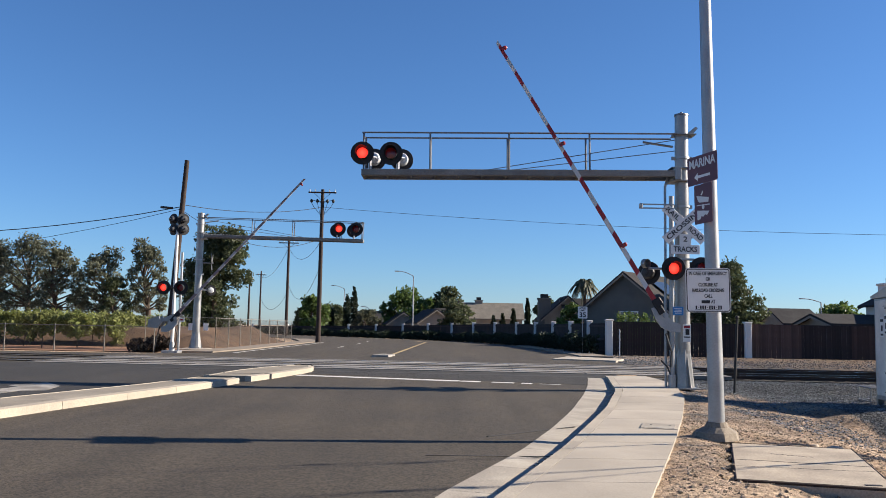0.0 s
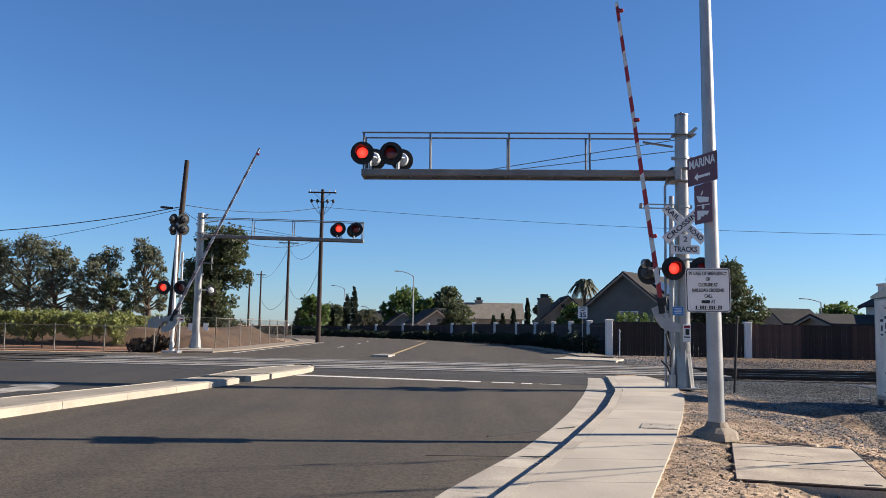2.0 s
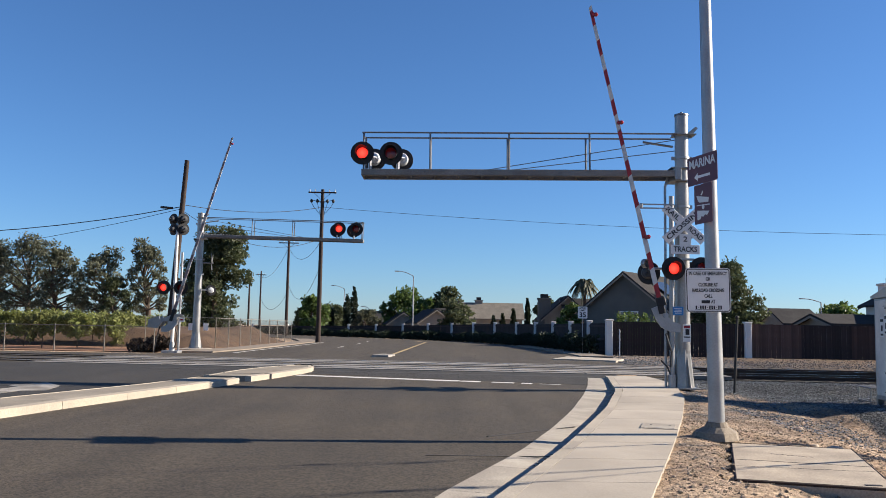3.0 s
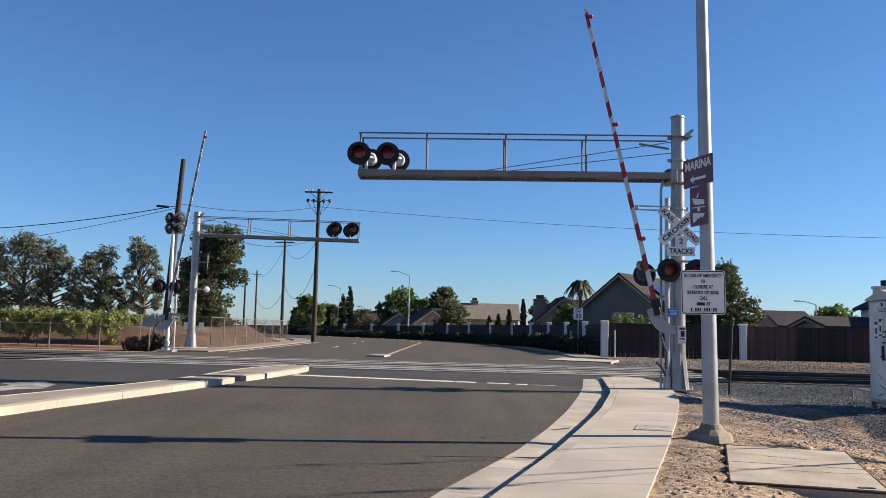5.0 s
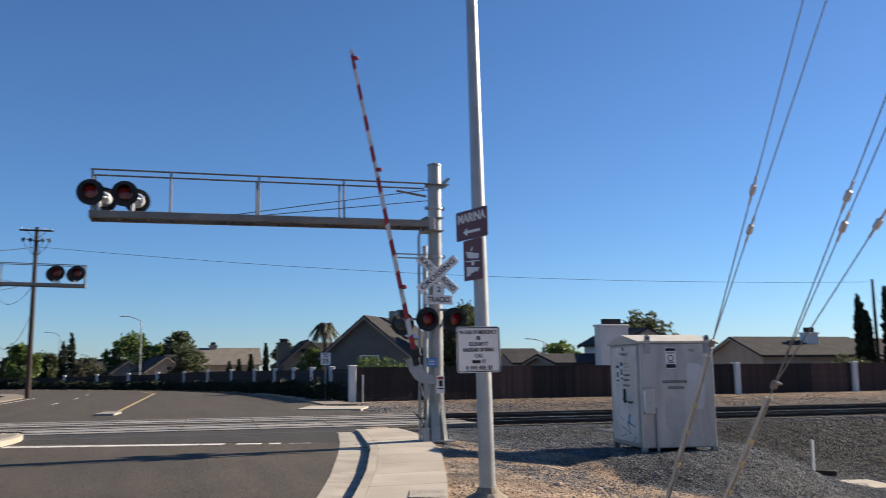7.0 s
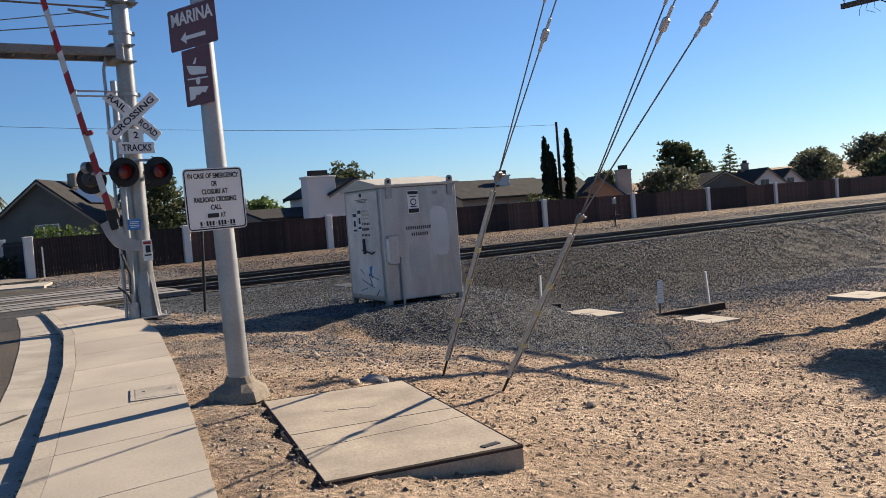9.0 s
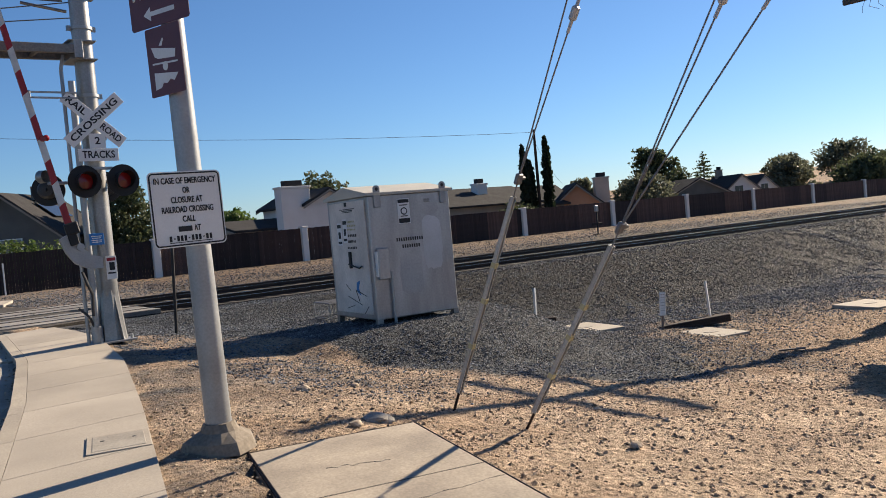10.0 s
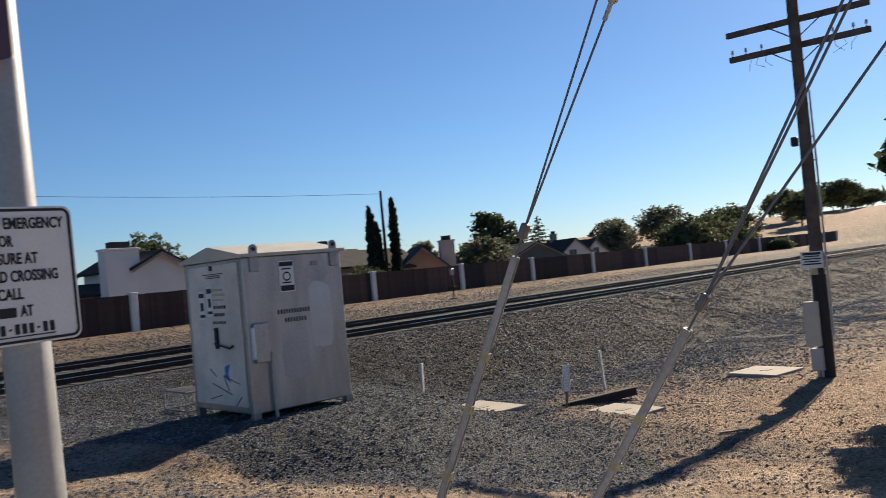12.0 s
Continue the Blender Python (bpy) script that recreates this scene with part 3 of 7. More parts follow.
bm = prism(B(), [(-13.4, 42.8), (-11.2, 43.0), (-10.8, 50), (-10.95, 75), (-11.4, 80), (-14.05, 90), (-15.8, 90), (-13.2, 80), (-12.6, 75), (-12.4, 50)], -0.1, 0.06)
tagged(part("verge_kerb", bm, DUSTY_AND_SHADED), "dusty concrete kerb strip on the far verge", "kerb", kind="structure")

# ---- median ----
median = root("median", Matrix.Identity(4), "raised pale concrete median island with worn kerbs", "median", kind="structure")
for y0, y1 in [(-12, -6), (-6, 0), (0, 4.2), (4.2, 7.4), (7.4, 10.4), (10.4, 12.6), (12.6, 15.1), (15.1, 17.0), (17.0, 18.75), (18.75, 20.3), (20.3, 21.75), (22.4, 23.4), (23.52, 25.2), (25.2, 27.0), (27.0, 28.5)]:
    part("kerb_stone", band(B(), lambda y: MED_R(y) - 0.16, MED_R, y0, y1, -0.1, 0.155, 0.14, gap=0.005), KERB, median)
    part("kerb_stone", band(B(), MED_L, lambda y: MED_L(y) + 0.16, y0, y1, -0.1, 0.14, 0.155, gap=0.005), KERB, median)
    part("island_slab", band(B(), lambda y: MED_L(y) + 0.165, lambda y: MED_R(y) - 0.165, y0, y1, -0.1, 0.146, gap=0.004), ISLAND_TOP, median)
bm = B()
box(bm, (-4.15, 28.45, 0.145), (0.62, 0.16, 0.07), bevel=0.02)
part("end_cap", bm, BLACK_PAINT, median, "black rubber cap on the island end")
nose = tagged(part("median_nose", prism(B(), [(-3.0, 41.3), (-2.2, 41.3), (-2.0, 43.4), (-2.7, 43.8)], -0.05, 0.09), WORN_PAINT), "white painted concrete median nose", "median", kind="structure")

# ---- railway ----
track = root("railway_track", Matrix.Identity(4), "two polished steel railway tracks on dark sleepers", "railway track", kind="structure")
RAILS = [-2.15 - 0.7525, -2.15 + 0.7525, 2.15 - 0.7525, 2.15 + 0.7525]
for o in RAILS:
    bm = B()
    zt = 0.035
    prof = [(-0.07, -0.14), (0.07, -0.14), (0.07, -0.125), (0.011, -0.11), (0.011, -0.03), (0.036, -0.02), (0.036, 0.0), (-0.036, 0.0), (-0.036, -0.02), (-0.011, -0.03), (-0.011, -0.11), (-0.07, -0.125)]
    ends = []
    for s in (-260, -24, 0, 60, 130, 300):
        ends.append([bm.verts.new(on_track(s, o + a, zt + z + 0.03 * smooth(130, 300, s) * 60)) for a, z in prof])
    for p, q in zip(ends, ends[1:]):
        for i in range(12):
            f = bm.faces.new((p[i], q[i], q[(i + 1) % 12], p[(i + 1) % 12]))
            f.material_index = 1 if i == 6 else 0
    bmesh.ops.recalc_face_normals(bm, faces=bm.faces[:])
    part("rail", bm, [RUST, RAIL_TOP], track)
tie_bm = box(B(), (0, 0, 0), (0.23, 2.6, 0.18), bevel=0.012)
first = part("sleeper", tie_bm, TIE, track)
first.matrix_basis = Matrix.Translation(on_track(-0.6, -2.15, -0.19)) @ Matrix.Rotation(TRACK_A, 4, "Z")
for o in (-2.15, 2.15):
    for k in range(0, 140):
        if o < 0 and k == 0:
            continue
        t = new("sleeper", first.data)
        t.parent = track
        t.matrix_basis = Matrix.Translation(on_track(-0.6 + 0.56 * k, o, -0.19)) @ Matrix.Rotation(TRACK_A, 4, "Z")
bm = B()
for o in (-2.15, 2.15):
    for k in list(range(-160, -42)) + list(range(140, 330)):
        box(bm, (0, 0, 0), (0.23, 2.6, 0.18), m=Matrix.Translation(on_track(-0.6 + 0.56 * k, o, -0.19)) @ Matrix.Rotation(TRACK_A, 4, "Z"))
tagged(part("distant_sleepers", bm, TIE, track), kind="stuff")
# dark oily bed of small stones between and beside the sleepers
BED = material("oily_ballast_bed", (0.034, 0.030, 0.028), 0.9, 0, 0.6, 1.5, 24, 1.0, (0.02, 0.018, 0.017), dist=0.05)
for nm, s0, s1 in (("track_bed", -1.2, 300), ("track_bed", -260, -24.3)):
    bm = prism(B(), [tuple(on_track(s, o).xy) for s, o in ((s0, -3.5), (s1, -3.5), (s1, 3.5), (s0, 3.5))], -0.3, -0.112)
    part(nm, bm, BED, track, "dark stained ballast bed")
# concrete crossing panels between and beside the rails
crossing = root("crossing_panels", Matrix.Identity(4), "worn concrete level crossing panels between the rails", "crossing panel", kind="structure")
for c in (-2.15, 2.15):
    for o0, o1 in ((-1.55, -0.83), (-0.67, 0.67), (0.83, 1.55)):
        for s in np.arange(-24.0, -1.5, 2.44):
            bm = B()
            q = [on_track(s + 0.015, c + o0), on_track(s + 2.425, c + o0), on_track(s + 2.425, c + o1), on_track(s + 0.015, c + o1)]
            prism(bm, [tuple(v.xy) for v in q], -0.1, 0.022)
            part("panel", bm, PANEL, crossing)

# ---- loose stones ----
def stones(name, spots, mat, label, category):
    """Small broken stones: (x, y, z, size) each."""
    rs = np.random.RandomState(3)
    base = np.array([(1, 0, 0), (-1, 0, 0), (0, 1, 0), (0, -1, 0), (0, 0, 1), (0, 0, -1)], float)
    tri = np.array([(0, 2, 4), (2, 1, 4), (1, 3, 4), (3, 0, 4), (2, 0, 5), (1, 2, 5), (3, 1, 5), (0, 3, 5)])
    n = len(spots)
    sp = np.array(spots)
    v = base[None] * (0.75 + 0.5 * rs.rand(n, 6, 3)) + rs.normal(0, 0.26, (n, 6, 3))
    a = rs.rand(n) * 6.28
    c, s = np.cos(a)[:, None], np.sin(a)[:, None]
    x, y = v[..., 0] * c - v[..., 1] * s, v[..., 0] * s + v[..., 1] * c
    v = np.stack([x, y, v[..., 2] * 0.6], -1) * sp[:, None, 3:4] + sp[:, None, :3]
    f = (tri[None] + 6 * np.arange(n)[:, None, None]).reshape(-1, 3)
    me = bpy.data.meshes.new(name)
    me.from_pydata(v.reshape(-1, 3).tolist(), [], f.tolist())
    me.materials.append(mat)
    return tagged(new(name, me), label, category, kind="stuff")


rs = random.Random(11)
spots = []
while len(spots) < 95000:
    x, y = 6.5 + 36 * rs.random() ** 1.3, rs.uniform(11.5, 31)
    o = across_track(x, y)
    if o > -1.0 or rs.random() > gravel_share(x, y) or (o > -4.9 and x < 8.9):
        continue
    r = rs.uniform(0.010, 0.026) * (1 + 0.6 * smooth(14, 26, x))
    spots.append((x, y, ground_z(x, y) + r * 0.3, r))
while len(spots) < 128000:
    x = 40 + 120 * rs.random() ** 1.8
    y = rs.uniform(14, 30)
    o = across_track(x, y)
    if o > -3.2 or rs.random() > gravel_share(x, y):
        continue
    r = rs.uniform(0.03, 0.05) * (1 + (x - 40) / 120)
    spots.append((x, y, ground_z(x, y) + r * 0.3, r))
while len(spots) < 143000:
    x, y = 9 + 70 * rs.random() ** 1.3, rs.uniform(36.5, 52)
    if rs.random() > gravel_share(x, y):
        continue
    r = rs.uniform(0.02, 0.045)
    spots.append((x, y, ground_z(x, y) + r * 0.3, r))
near_rail = [p for p in spots if p[0] > 14.5 + 2 * noise.noise(Vector((p[0] * 0.6, p[1] * 0.6, 44))) and across_track(p[0], p[1]) > -7.4 - 2.4 * smooth(17, 26, p[0]) + 1.2 * noise.noise(Vector((p[0] * 0.5, p[1] * 0.5, 40)))]
mounded = sorted(set(spots) - set(near_rail))
stones("ballast", near_rail, STONE_DARK, "dark blue-grey crushed stone ballast on the railway bank", "gravel")
stones("loose_gravel", mounded, STONE, "grey crushed gravel heaped round the cabinet", "gravel")
spots = []
while len(spots) < 26000:
    x, y = 1 + 27 * rs.random() ** 1.4, rs.uniform(3.5, 22)
    if x < WALK_R(y) + 0.05 or in_pad(x, y) or rs.random() < gravel_share(x, y):
        continue
    r = 0.006 + 0.024 * rs.random() ** 3
    spots.append((x, y, ground_z(x, y) + r * 0.25, r))
while len(spots) < 46000:
    x, y = rs.uniform(2, 18), rs.uniform(5, 17)
    if x < WALK_R(y) + 0.03 or in_pad(x, y) or rs.random() < gravel_share(x, y) * 0.6:
        continue
    r = 0.004 + 0.013 * rs.random() ** 2
    spots.append((x, y, ground_z(x, y) + r * 0.25, r))
stones("pebbles", spots, PEBBLE, "small tan stones scattered over the dry earth", "pebbles")
spots = []
while len(spots) < 9000:
    x, y = 4 + 18 * rs.random() ** 0.7, rs.uniform(6.5, 17)
    if x < WALK_R(y) + 0.1 or in_pad(x, y) or rs.random() < gravel_share(x, y) or noise.noise(Vector((x * 1.1, y * 1.1, 21))) < 0.04 - 0.25 * rs.random():
        continue
    r = 0.008 + 0.026 * rs.random() ** 2.5
    spots.append((x, y, ground_z(x, y) + r * 0.2, r))
stones("soil_clods", spots, CLOD, "crumbled brown clods of dry soil", "soil")

# ---- crossing signals ----
def lathe(bm, prof, seg=24, mi=0, cut=None):
    """Turn a profile of (radius, y) about the y axis. cut: lengthens a ring by angle."""
    rings = []
    for k, (r, y) in enumerate(prof):
        ring = []
        for i in range(seg):
            a = 2 * math.pi * i / seg
            yy = y + (cut(a) if cut and k in (0,) else 0)
            ring.append(bm.verts.new((r * math.cos(a), yy, r * math.sin(a))))
        rings.append(ring)
    for p, q in zip(rings, rings[1:]):
        for i in range(seg):
            bm.faces.new((p[i], p[(i + 1) % seg], q[(i + 1) % seg], q[i])).material_index = mi
    return rings


def lens_mesh():
    bm = B()
    r = lathe(bm, [(0.148, -0.012), (0.148, 0.012)], 24, 2)
    c0, c1 = bm.verts.new((0, -0.03, 0)), bm.verts.new((0, 0.03, 0))
    for i in range(24):
        bm.faces.new((c0, r[0][(i + 1) % 24], r[0][i])).material_index = 0
        bm.faces.new((c1, r[1][i], r[1][(i + 1) % 24])).material_index = 1
    bmesh.ops.recalc_face_normals(bm, faces=bm.faces[:])
    me = bpy.data.meshes.new("lens")
    bm.to_mesh(me)
    bm.free()
    for m in (RED_LIT, RED_LENS, BLACK_PAINT):
        me.materials.append(m)
    return me


LENS = lens_mesh()
LENSES = []


def signal_lamp(parent, m, turn=None, back=SILVER_PAINT):
    """A round red flasher with its black target disc and visor, facing -y of m. turn: 'left' or 'right' half of the flash."""
    bm = B()
    lathe(bm, [(0.152, 0.004), (0.300, 0.004), (0.305, -0.012), (0.300, -0.004), (0.152, -0.004)], 28, 0)
    # visor
    lathe(bm, [(0.166, -0.13), (0.160, 0.0), (0.153, 0.0), (0.159, -0.12)], 28, 0, cut=lambda a: -0.08 - 0.09 * math.sin(a))
    # bowl behind the lens
    lathe(bm, [(0.152, 0.0), (0.150, 0.10), (0.10, 0.155), (0.0005, 0.165)], 24, 0)
    bmesh.ops.recalc_face_normals(bm, faces=bm.faces[:])
    lathe(bm, [(0.175, 0.006), (0.172, 0.12), (0.13, 0.19), (0.05, 0.205), (0.0005, 0.205)], 24, 1)
    rod(bm, (0, 0.19, 0), (0, 0.30, 0), 0.035, seg=10, mi=1)
    lamp = part("signal_lamp", bm, [BLACK_PAINT, back], parent, "black round target with silver housing", smooth=True)
    lamp.matrix_basis = m
    lens = new("lens", LENS)
    lens.parent = lamp
    lens["label"] = "round red lens"
    if turn:
        LENSES.append((lens, turn))
    else:
        lens.matrix_basis = pose(0, 0, 0, 0, 0, 180)
    return lamp


def cantilever(base, top, arm_z0, arm_z1, reach, arm_y, posts, lamps, label, arm_dir=-1, r=0.19, lens=1.0):
    """A galvanised mast with a walkway arm over the road. Lengths in the space of its base."""
    s = root("cantilever_signal", Matrix.Translation(base), label, "railway signal")
    bm = B()
    rod(bm, (0, 0, 0.02), (0, 0, top), r * 1.03, r * 0.90, 24)
    rod(bm, (0, 0, top), (0, 0, top + 0.04), r * 1.0, r * 0.95, 24)
    ball(bm, (0, 0, top + 0.06), 0.05)
    part("mast", bm, GALV_DULL, s, smooth=True)
    bm = B()
    box(bm, (0, 0, 0.02), (0.72, 0.72, 0.04), bevel=0.008)
    for a in range(0, 360, 90):
        prism(bm, [(r * 0.9, 0), (r + 0.17, 0), (r + 0.15, 0.06), (r * 0.9, 0.95)], -0.012, 0.012,
              m=Matrix.Rotation(radians(a + 20), 4, "Z") @ Matrix.Rotation(radians(90), 4, "X") @ Matrix.Translation((0, 0.04, 0)))
    part("base_plate", bm, GALV_DULL, s)
    part("flared_foot", rod(B(), (0, 0, 0.04), (0, 0, 1.0), r * 1.55, r * 1.02, 8), GALV_DULL, s)
    for a in range(4):
        bm = rod(B(), (0.28 * (1 if a % 2 else -1), 0.28 * (1 if a > 1 else -1), 0.03), (0.28 * (1 if a % 2 else -1), 0.28 * (1 if a > 1 else -1), 0.13), 0.028, seg=6)
        part("bolt", bm, GALV, s)
    for z in (0.55 * top, 0.66 * top, 0.84 * top, 0.925 * top):
        bm = rod(B(), (0, 0, z - 0.03), (0, 0, z + 0.03), r * 1.0 + 0.012, seg=24)
        for sx in (-1, 1):
            box(bm, (sx * (r + 0.04), 0, z), (0.07, 0.05, 0.09))
        part("band_clamp", bm, GALV, s, smooth=True)
    # arm
    d = arm_dir
    bm = B()
    L = reach
    slope = math.degrees(math.atan2(arm_z1 - arm_z0, L))
    m = Matrix.Translation((0, arm_y, arm_z0)) @ Matrix.Rotation(radians(-slope * d), 4, "Y")
    x0, x1 = d * (r + 0.05), d * L
    for y in (-0.33, 0.33):
        box(bm, ((x0 + x1) / 2, y, 0), (abs(x1 - x0), 0.05, 0.16), bevel=0.006, m=m)
        box(bm, ((x0 + x1) / 2, y - 0.03 * np.sign(y), 0.072), (abs(x1 - x0), 0.08, 0.018), m=m)
        box(bm, ((x0 + x1) / 2, y - 0.03 * np.sign(y), -0.072), (abs(x1 - x0), 0.08, 0.018), m=m)
    box(bm, (x1, 0, 0), (0.05, 0.70, 0.16), m=m)
    k = int(abs(x1 - x0) / 0.6)
    for i in range(k + 1):
        box(bm, (x0 + (x1 - x0) * i / k, 0, -0.02), (0.04, 0.62, 0.06), m=m)
    part("arm", bm, BEAM, s)
    bm = B()
    n = int(abs(x1 - x0) / 0.055)
    for i in range(n):
        box(bm, (x0 + (x1 - x0) * (i + 0.5) / n, 0, 0.085), (0.012, 0.62, 0.03), m=m)
    part("walkway_grating", bm, GALV, s)
    bm = B()
    box(bm, (d * r, 0, arm_z0), (0.16, 0.75, 0.34), bevel=0.01)
    box(bm, (d * (r - 0.1), 0, arm_z0 + 0.17), (0.5, 0.62, 0.025), bevel=0.004)
    box(bm, (d * (r - 0.1), 0, arm_z0 - 0.17), (0.5, 0.62, 0.025), bevel=0.004)
    part("arm_bracket", bm, GALV_DULL, s)
    # railing
    rz = 1.05
    for y in (-0.31, 0.31):
        bm = B()
        a, b = m @ Vector((x1, y, rz)), m @ Vector((d * (r + 0.0), y, rz))
        rod(bm, a, b, 0.022, seg=10)
        part("handrail", bm, RAILING, s, smooth=True)
        for p in posts:
            bm = B()
            rod(bm, m @ Vector((d * p, y, 0.08)), m @ Vector((d * p, y, rz)), 0.026, seg=8)
            part("railing_post", bm, RAILING, s, smooth=True)
    bm = rod(B(), m @ Vector((x1, -0.31, rz)), m @ Vector((x1, 0.31, rz)), 0.02, seg=8)
    part("end_rail", bm, RAILING, s)
    bm = B()
    box(bm, (0.05, 0, arm_z0 + rz + 0.02), (0.55, 0.5, 0.02))
    prism(bm, [(0.15, -0.1), (0.42, 0.22), (0.36, 0.26), (0.1, 0.04)], -0.06, 0.06, m=Matrix.Translation((0, 0, arm_z0 + rz)) @ Matrix.Rotation(radians(90), 4, "X"))
    rod(bm, (d * 0.95, 0.3, arm_z0 + rz - 0.1), (d * 0.2, 0.1, arm_z0 + rz - 0.26), 0.03, seg=8)
    part("tie_bracket", bm, GALV_DULL, s)
    for q, zt in ((0.66, 1.02), (0.60, 0.72)):
        bm = rod(B(), (0, 0.2, arm_z0 + zt), m @ Vector((x1 * q, 0.2, 0.1)), 0.011, seg=6)
        part("stay_cable", bm, STEEL_WIRE, s)
    # lamp cluster at the tip
    for (lx, lz), turn in zip(lamps, ("left", "right")):
        signal_lamp(s, pose(d * lx, arm_y - 0.42, lz) @ Matrix.Scale(lens, 4), turn)
        signal_lamp(s, pose(d * lx - d * 0.24, arm_y + 0.42, lz, 0, 0, 180) @ Matrix.Scale(lens, 4))
        bm = rod(B(), (d * lx, arm_y - 0.14, lz), (d * lx - d * 0.32, arm_y + 0.16, lz), 0.03, seg=8)
        rod(bm, (d * (lx - 0.16), arm_y, lz), m @ Vector((d * (lx - 0.16), 0, 0.08)), 0.045, seg=10)
        box(bm, (d * (lx - 0.16), arm_y, lz), (0.14, 0.14, 0.14), bevel=0.02)
        part("lamp_bracket", bm, ALU, s)
    return s


near = cantilever((6.705, 21.90, 0.03), 7.13, 5.53, 5.42, 8.36, 0.0, (2.46, 4.55, 6.60, 8.33),
                  ((8.36, 5.90), (7.62, 5.90)), "galvanised cantilever signal over the road with red flashers")


SIGN_BACK = material("bare_sign_back", (0.13, 0.13, 0.128), 0.6, 0.3, 0.15, 3, 40, 0.05)


# crossbuck and plates on the near mast
def crossbuck(parent, m, words=True):
    face = SIGN_WHITE if words else SIGN_BACK
    c = part("crossbuck", B(), face, parent, "white crossed boards with black letters" if words else "bare grey backs of crossed boards")
    c.matrix_basis = m
    for a, y, words_ in ((41, 0.0, (("CROSSING", 0, 1.16),)), (-41, 0.02, (("RAIL", -0.40, 0.42), ("ROAD", 0.38, 0.44)))):
        bm = box(B(), (0, 0, 0), (1.33, 0.012, 0.245), bevel=0.004)
        mm = Matrix.Translation((0, y, 0)) @ Matrix.Rotation(radians(-a), 4, "Y")
        b = part("board", bm, face, c)
        b.matrix_basis = mm
        for txt, dx, w in words_ if words else ():
            letters("lettering", txt, 0.175, mm @ Matrix.Translation((dx, -0.009, 0)), SIGN_BLACK, c, width=w)
    return c


crossbuck(near, pose(-0.02, -0.30, 4.22))
for z, w, h, txt, tw in ((3.82, 0.30, 0.28, "2", 0.10), (3.56, 0.74, 0.235, "TRACKS", 0.60)):
    p = part("tracks_plate", box(B(), (0, 0, 0), (w, 0.008, h), bevel=0.003), SIGN_WHITE, near)
    p.matrix_basis = pose(0.0, -0.30, z)
    letters("lettering", txt, 0.19, Matrix.Translation((0, -0.006, 0)), SIGN_BLACK, p, width=tw)
for z in (3.57, 3.85, 4.16):
    bm = box(B(), (0, -0.25, z), (0.10, 0.09, 0.04))
    part("sign_bracket", bm, GALV, near)

# gate stand beside the mast: a slim post, flashers, bell and the drive housing
bm = B()
rod(bm, (-0.33, -0.20, 0.0), (-0.33, -0.20, 4.95), 0.062, seg=14)
rod(bm, (-0.33, -0.20, 0.0), (-0.33, -0.20, 0.35), 0.10, seg=14)
box(bm, (-0.33, -0.20, 0.015), (0.34, 0.34, 0.03))
part("gate_post", bm, GALV, near, smooth=True)
bm = B()
tube(bm, [(-0.47, -0.12, 0.0), (-0.47, -0.12, 5.2), (-0.40, -0.1, 5.45)], 0.035, 8)
part("conduit", bm, GALV, near, smooth=True)
bm = B()
tube(bm, [(-0.50, -0.25, 1.40), (-0.44, -0.30, 1.15), (-0.36, -0.26, 0.95), (-0.38, -0.24, 0.55)], 0.028, 8)
tube(bm, [(-0.62, -0.22, 0.72), (-0.46, -0.26, 0.55), (-0.36, -0.2, 0.32)], 0.022, 8)
part("black_hose", bm, CABLE, near)
signal_lamp(near, pose(-0.325, -0.36, 3.06), "left")
signal_lamp(near, pose(0.385, -0.36, 3.06), "right")
signal_lamp(near, pose(-0.80, 0.30, 2.98, 0, 0, 180 - 28), back=DARK_HOUSING)
signal_lamp(near, pose(0.30, 0.42, 3.0, 0, 0, 180), back=DARK_HOUSING)
bm = B()
rod(bm, (-0.9, -0.10, 3.07), (0.45, -0.10, 3.07), 0.03, seg=8)
rod(bm, (-0.33, -0.2, 3.3), (0.1, -0.12, 3.3), 0.03, seg=8)
box(bm, (0.0, -0.22, 3.31), (0.5, 0.1, 0.05))
part("lamp_crossarm", bm, GALV, near)
bm = B()
lathe(bm, [(0.115, -0.1), (0.12, 0.03), (0.09, 0.07), (0.0005, 0.08)], 18)
bell = part("bell", bm, GALV_DULL, near, smooth=True)
bell.matrix_basis = pose(-0.98, -0.05, 3.20, 0, 0, 30)
# rest bracket for the raised arm
bm = B()
for z in (4.62, 4.72):
    box(bm, (-0.70, -0.28, z), (0.85, 0.04, 0.03))
box(bm, (-1.14, -0.30, 4.67), (0.08, 0.12, 0.13), bevel=0.01)
part("arm_rest", bm, GALV, near)
# blue notice, sticker and box on the mast
p = part("blue_notice", box(B(), (0, 0, 0), (0.27, 0.006, 0.22), bevel=0.003), SIGN_BLUE, near, "small blue notice plate")
p.matrix_basis = pose(-0.20, -0.31, 1.98)
for i, z in enumerate((0.055, 0.02, -0.02, -0.055)):
    bm = box(B(), (0, -0.005, z), (0.20 - 0.03 * (i % 2), 0.002, 0.016))
    part("text_bar", bm, SIGN_WHITE, p)
p = part("warning_sticker", box(B(), (0, 0, 0), (0.20, 0.006, 0.44), bevel=0.003), SIGN_WHITE, near, "white sticker with red and black print")
p.matrix_basis = pose(0.05, -0.215, 1.42)
part("text_bar", box(B(), (0, -0.005, 0.16), (0.16, 0.002, 0.06)), RED_SHEET, p)
part("text_bar", box(B(), (0.01, -0.005, 0.03), (0.10, 0.002, 0.15)), SIGN_BLACK, p)
part("text_bar", box(B(), (0, -0.005, -0.10), (0.15, 0.002, 0.03)), SIGN_BLACK, p)


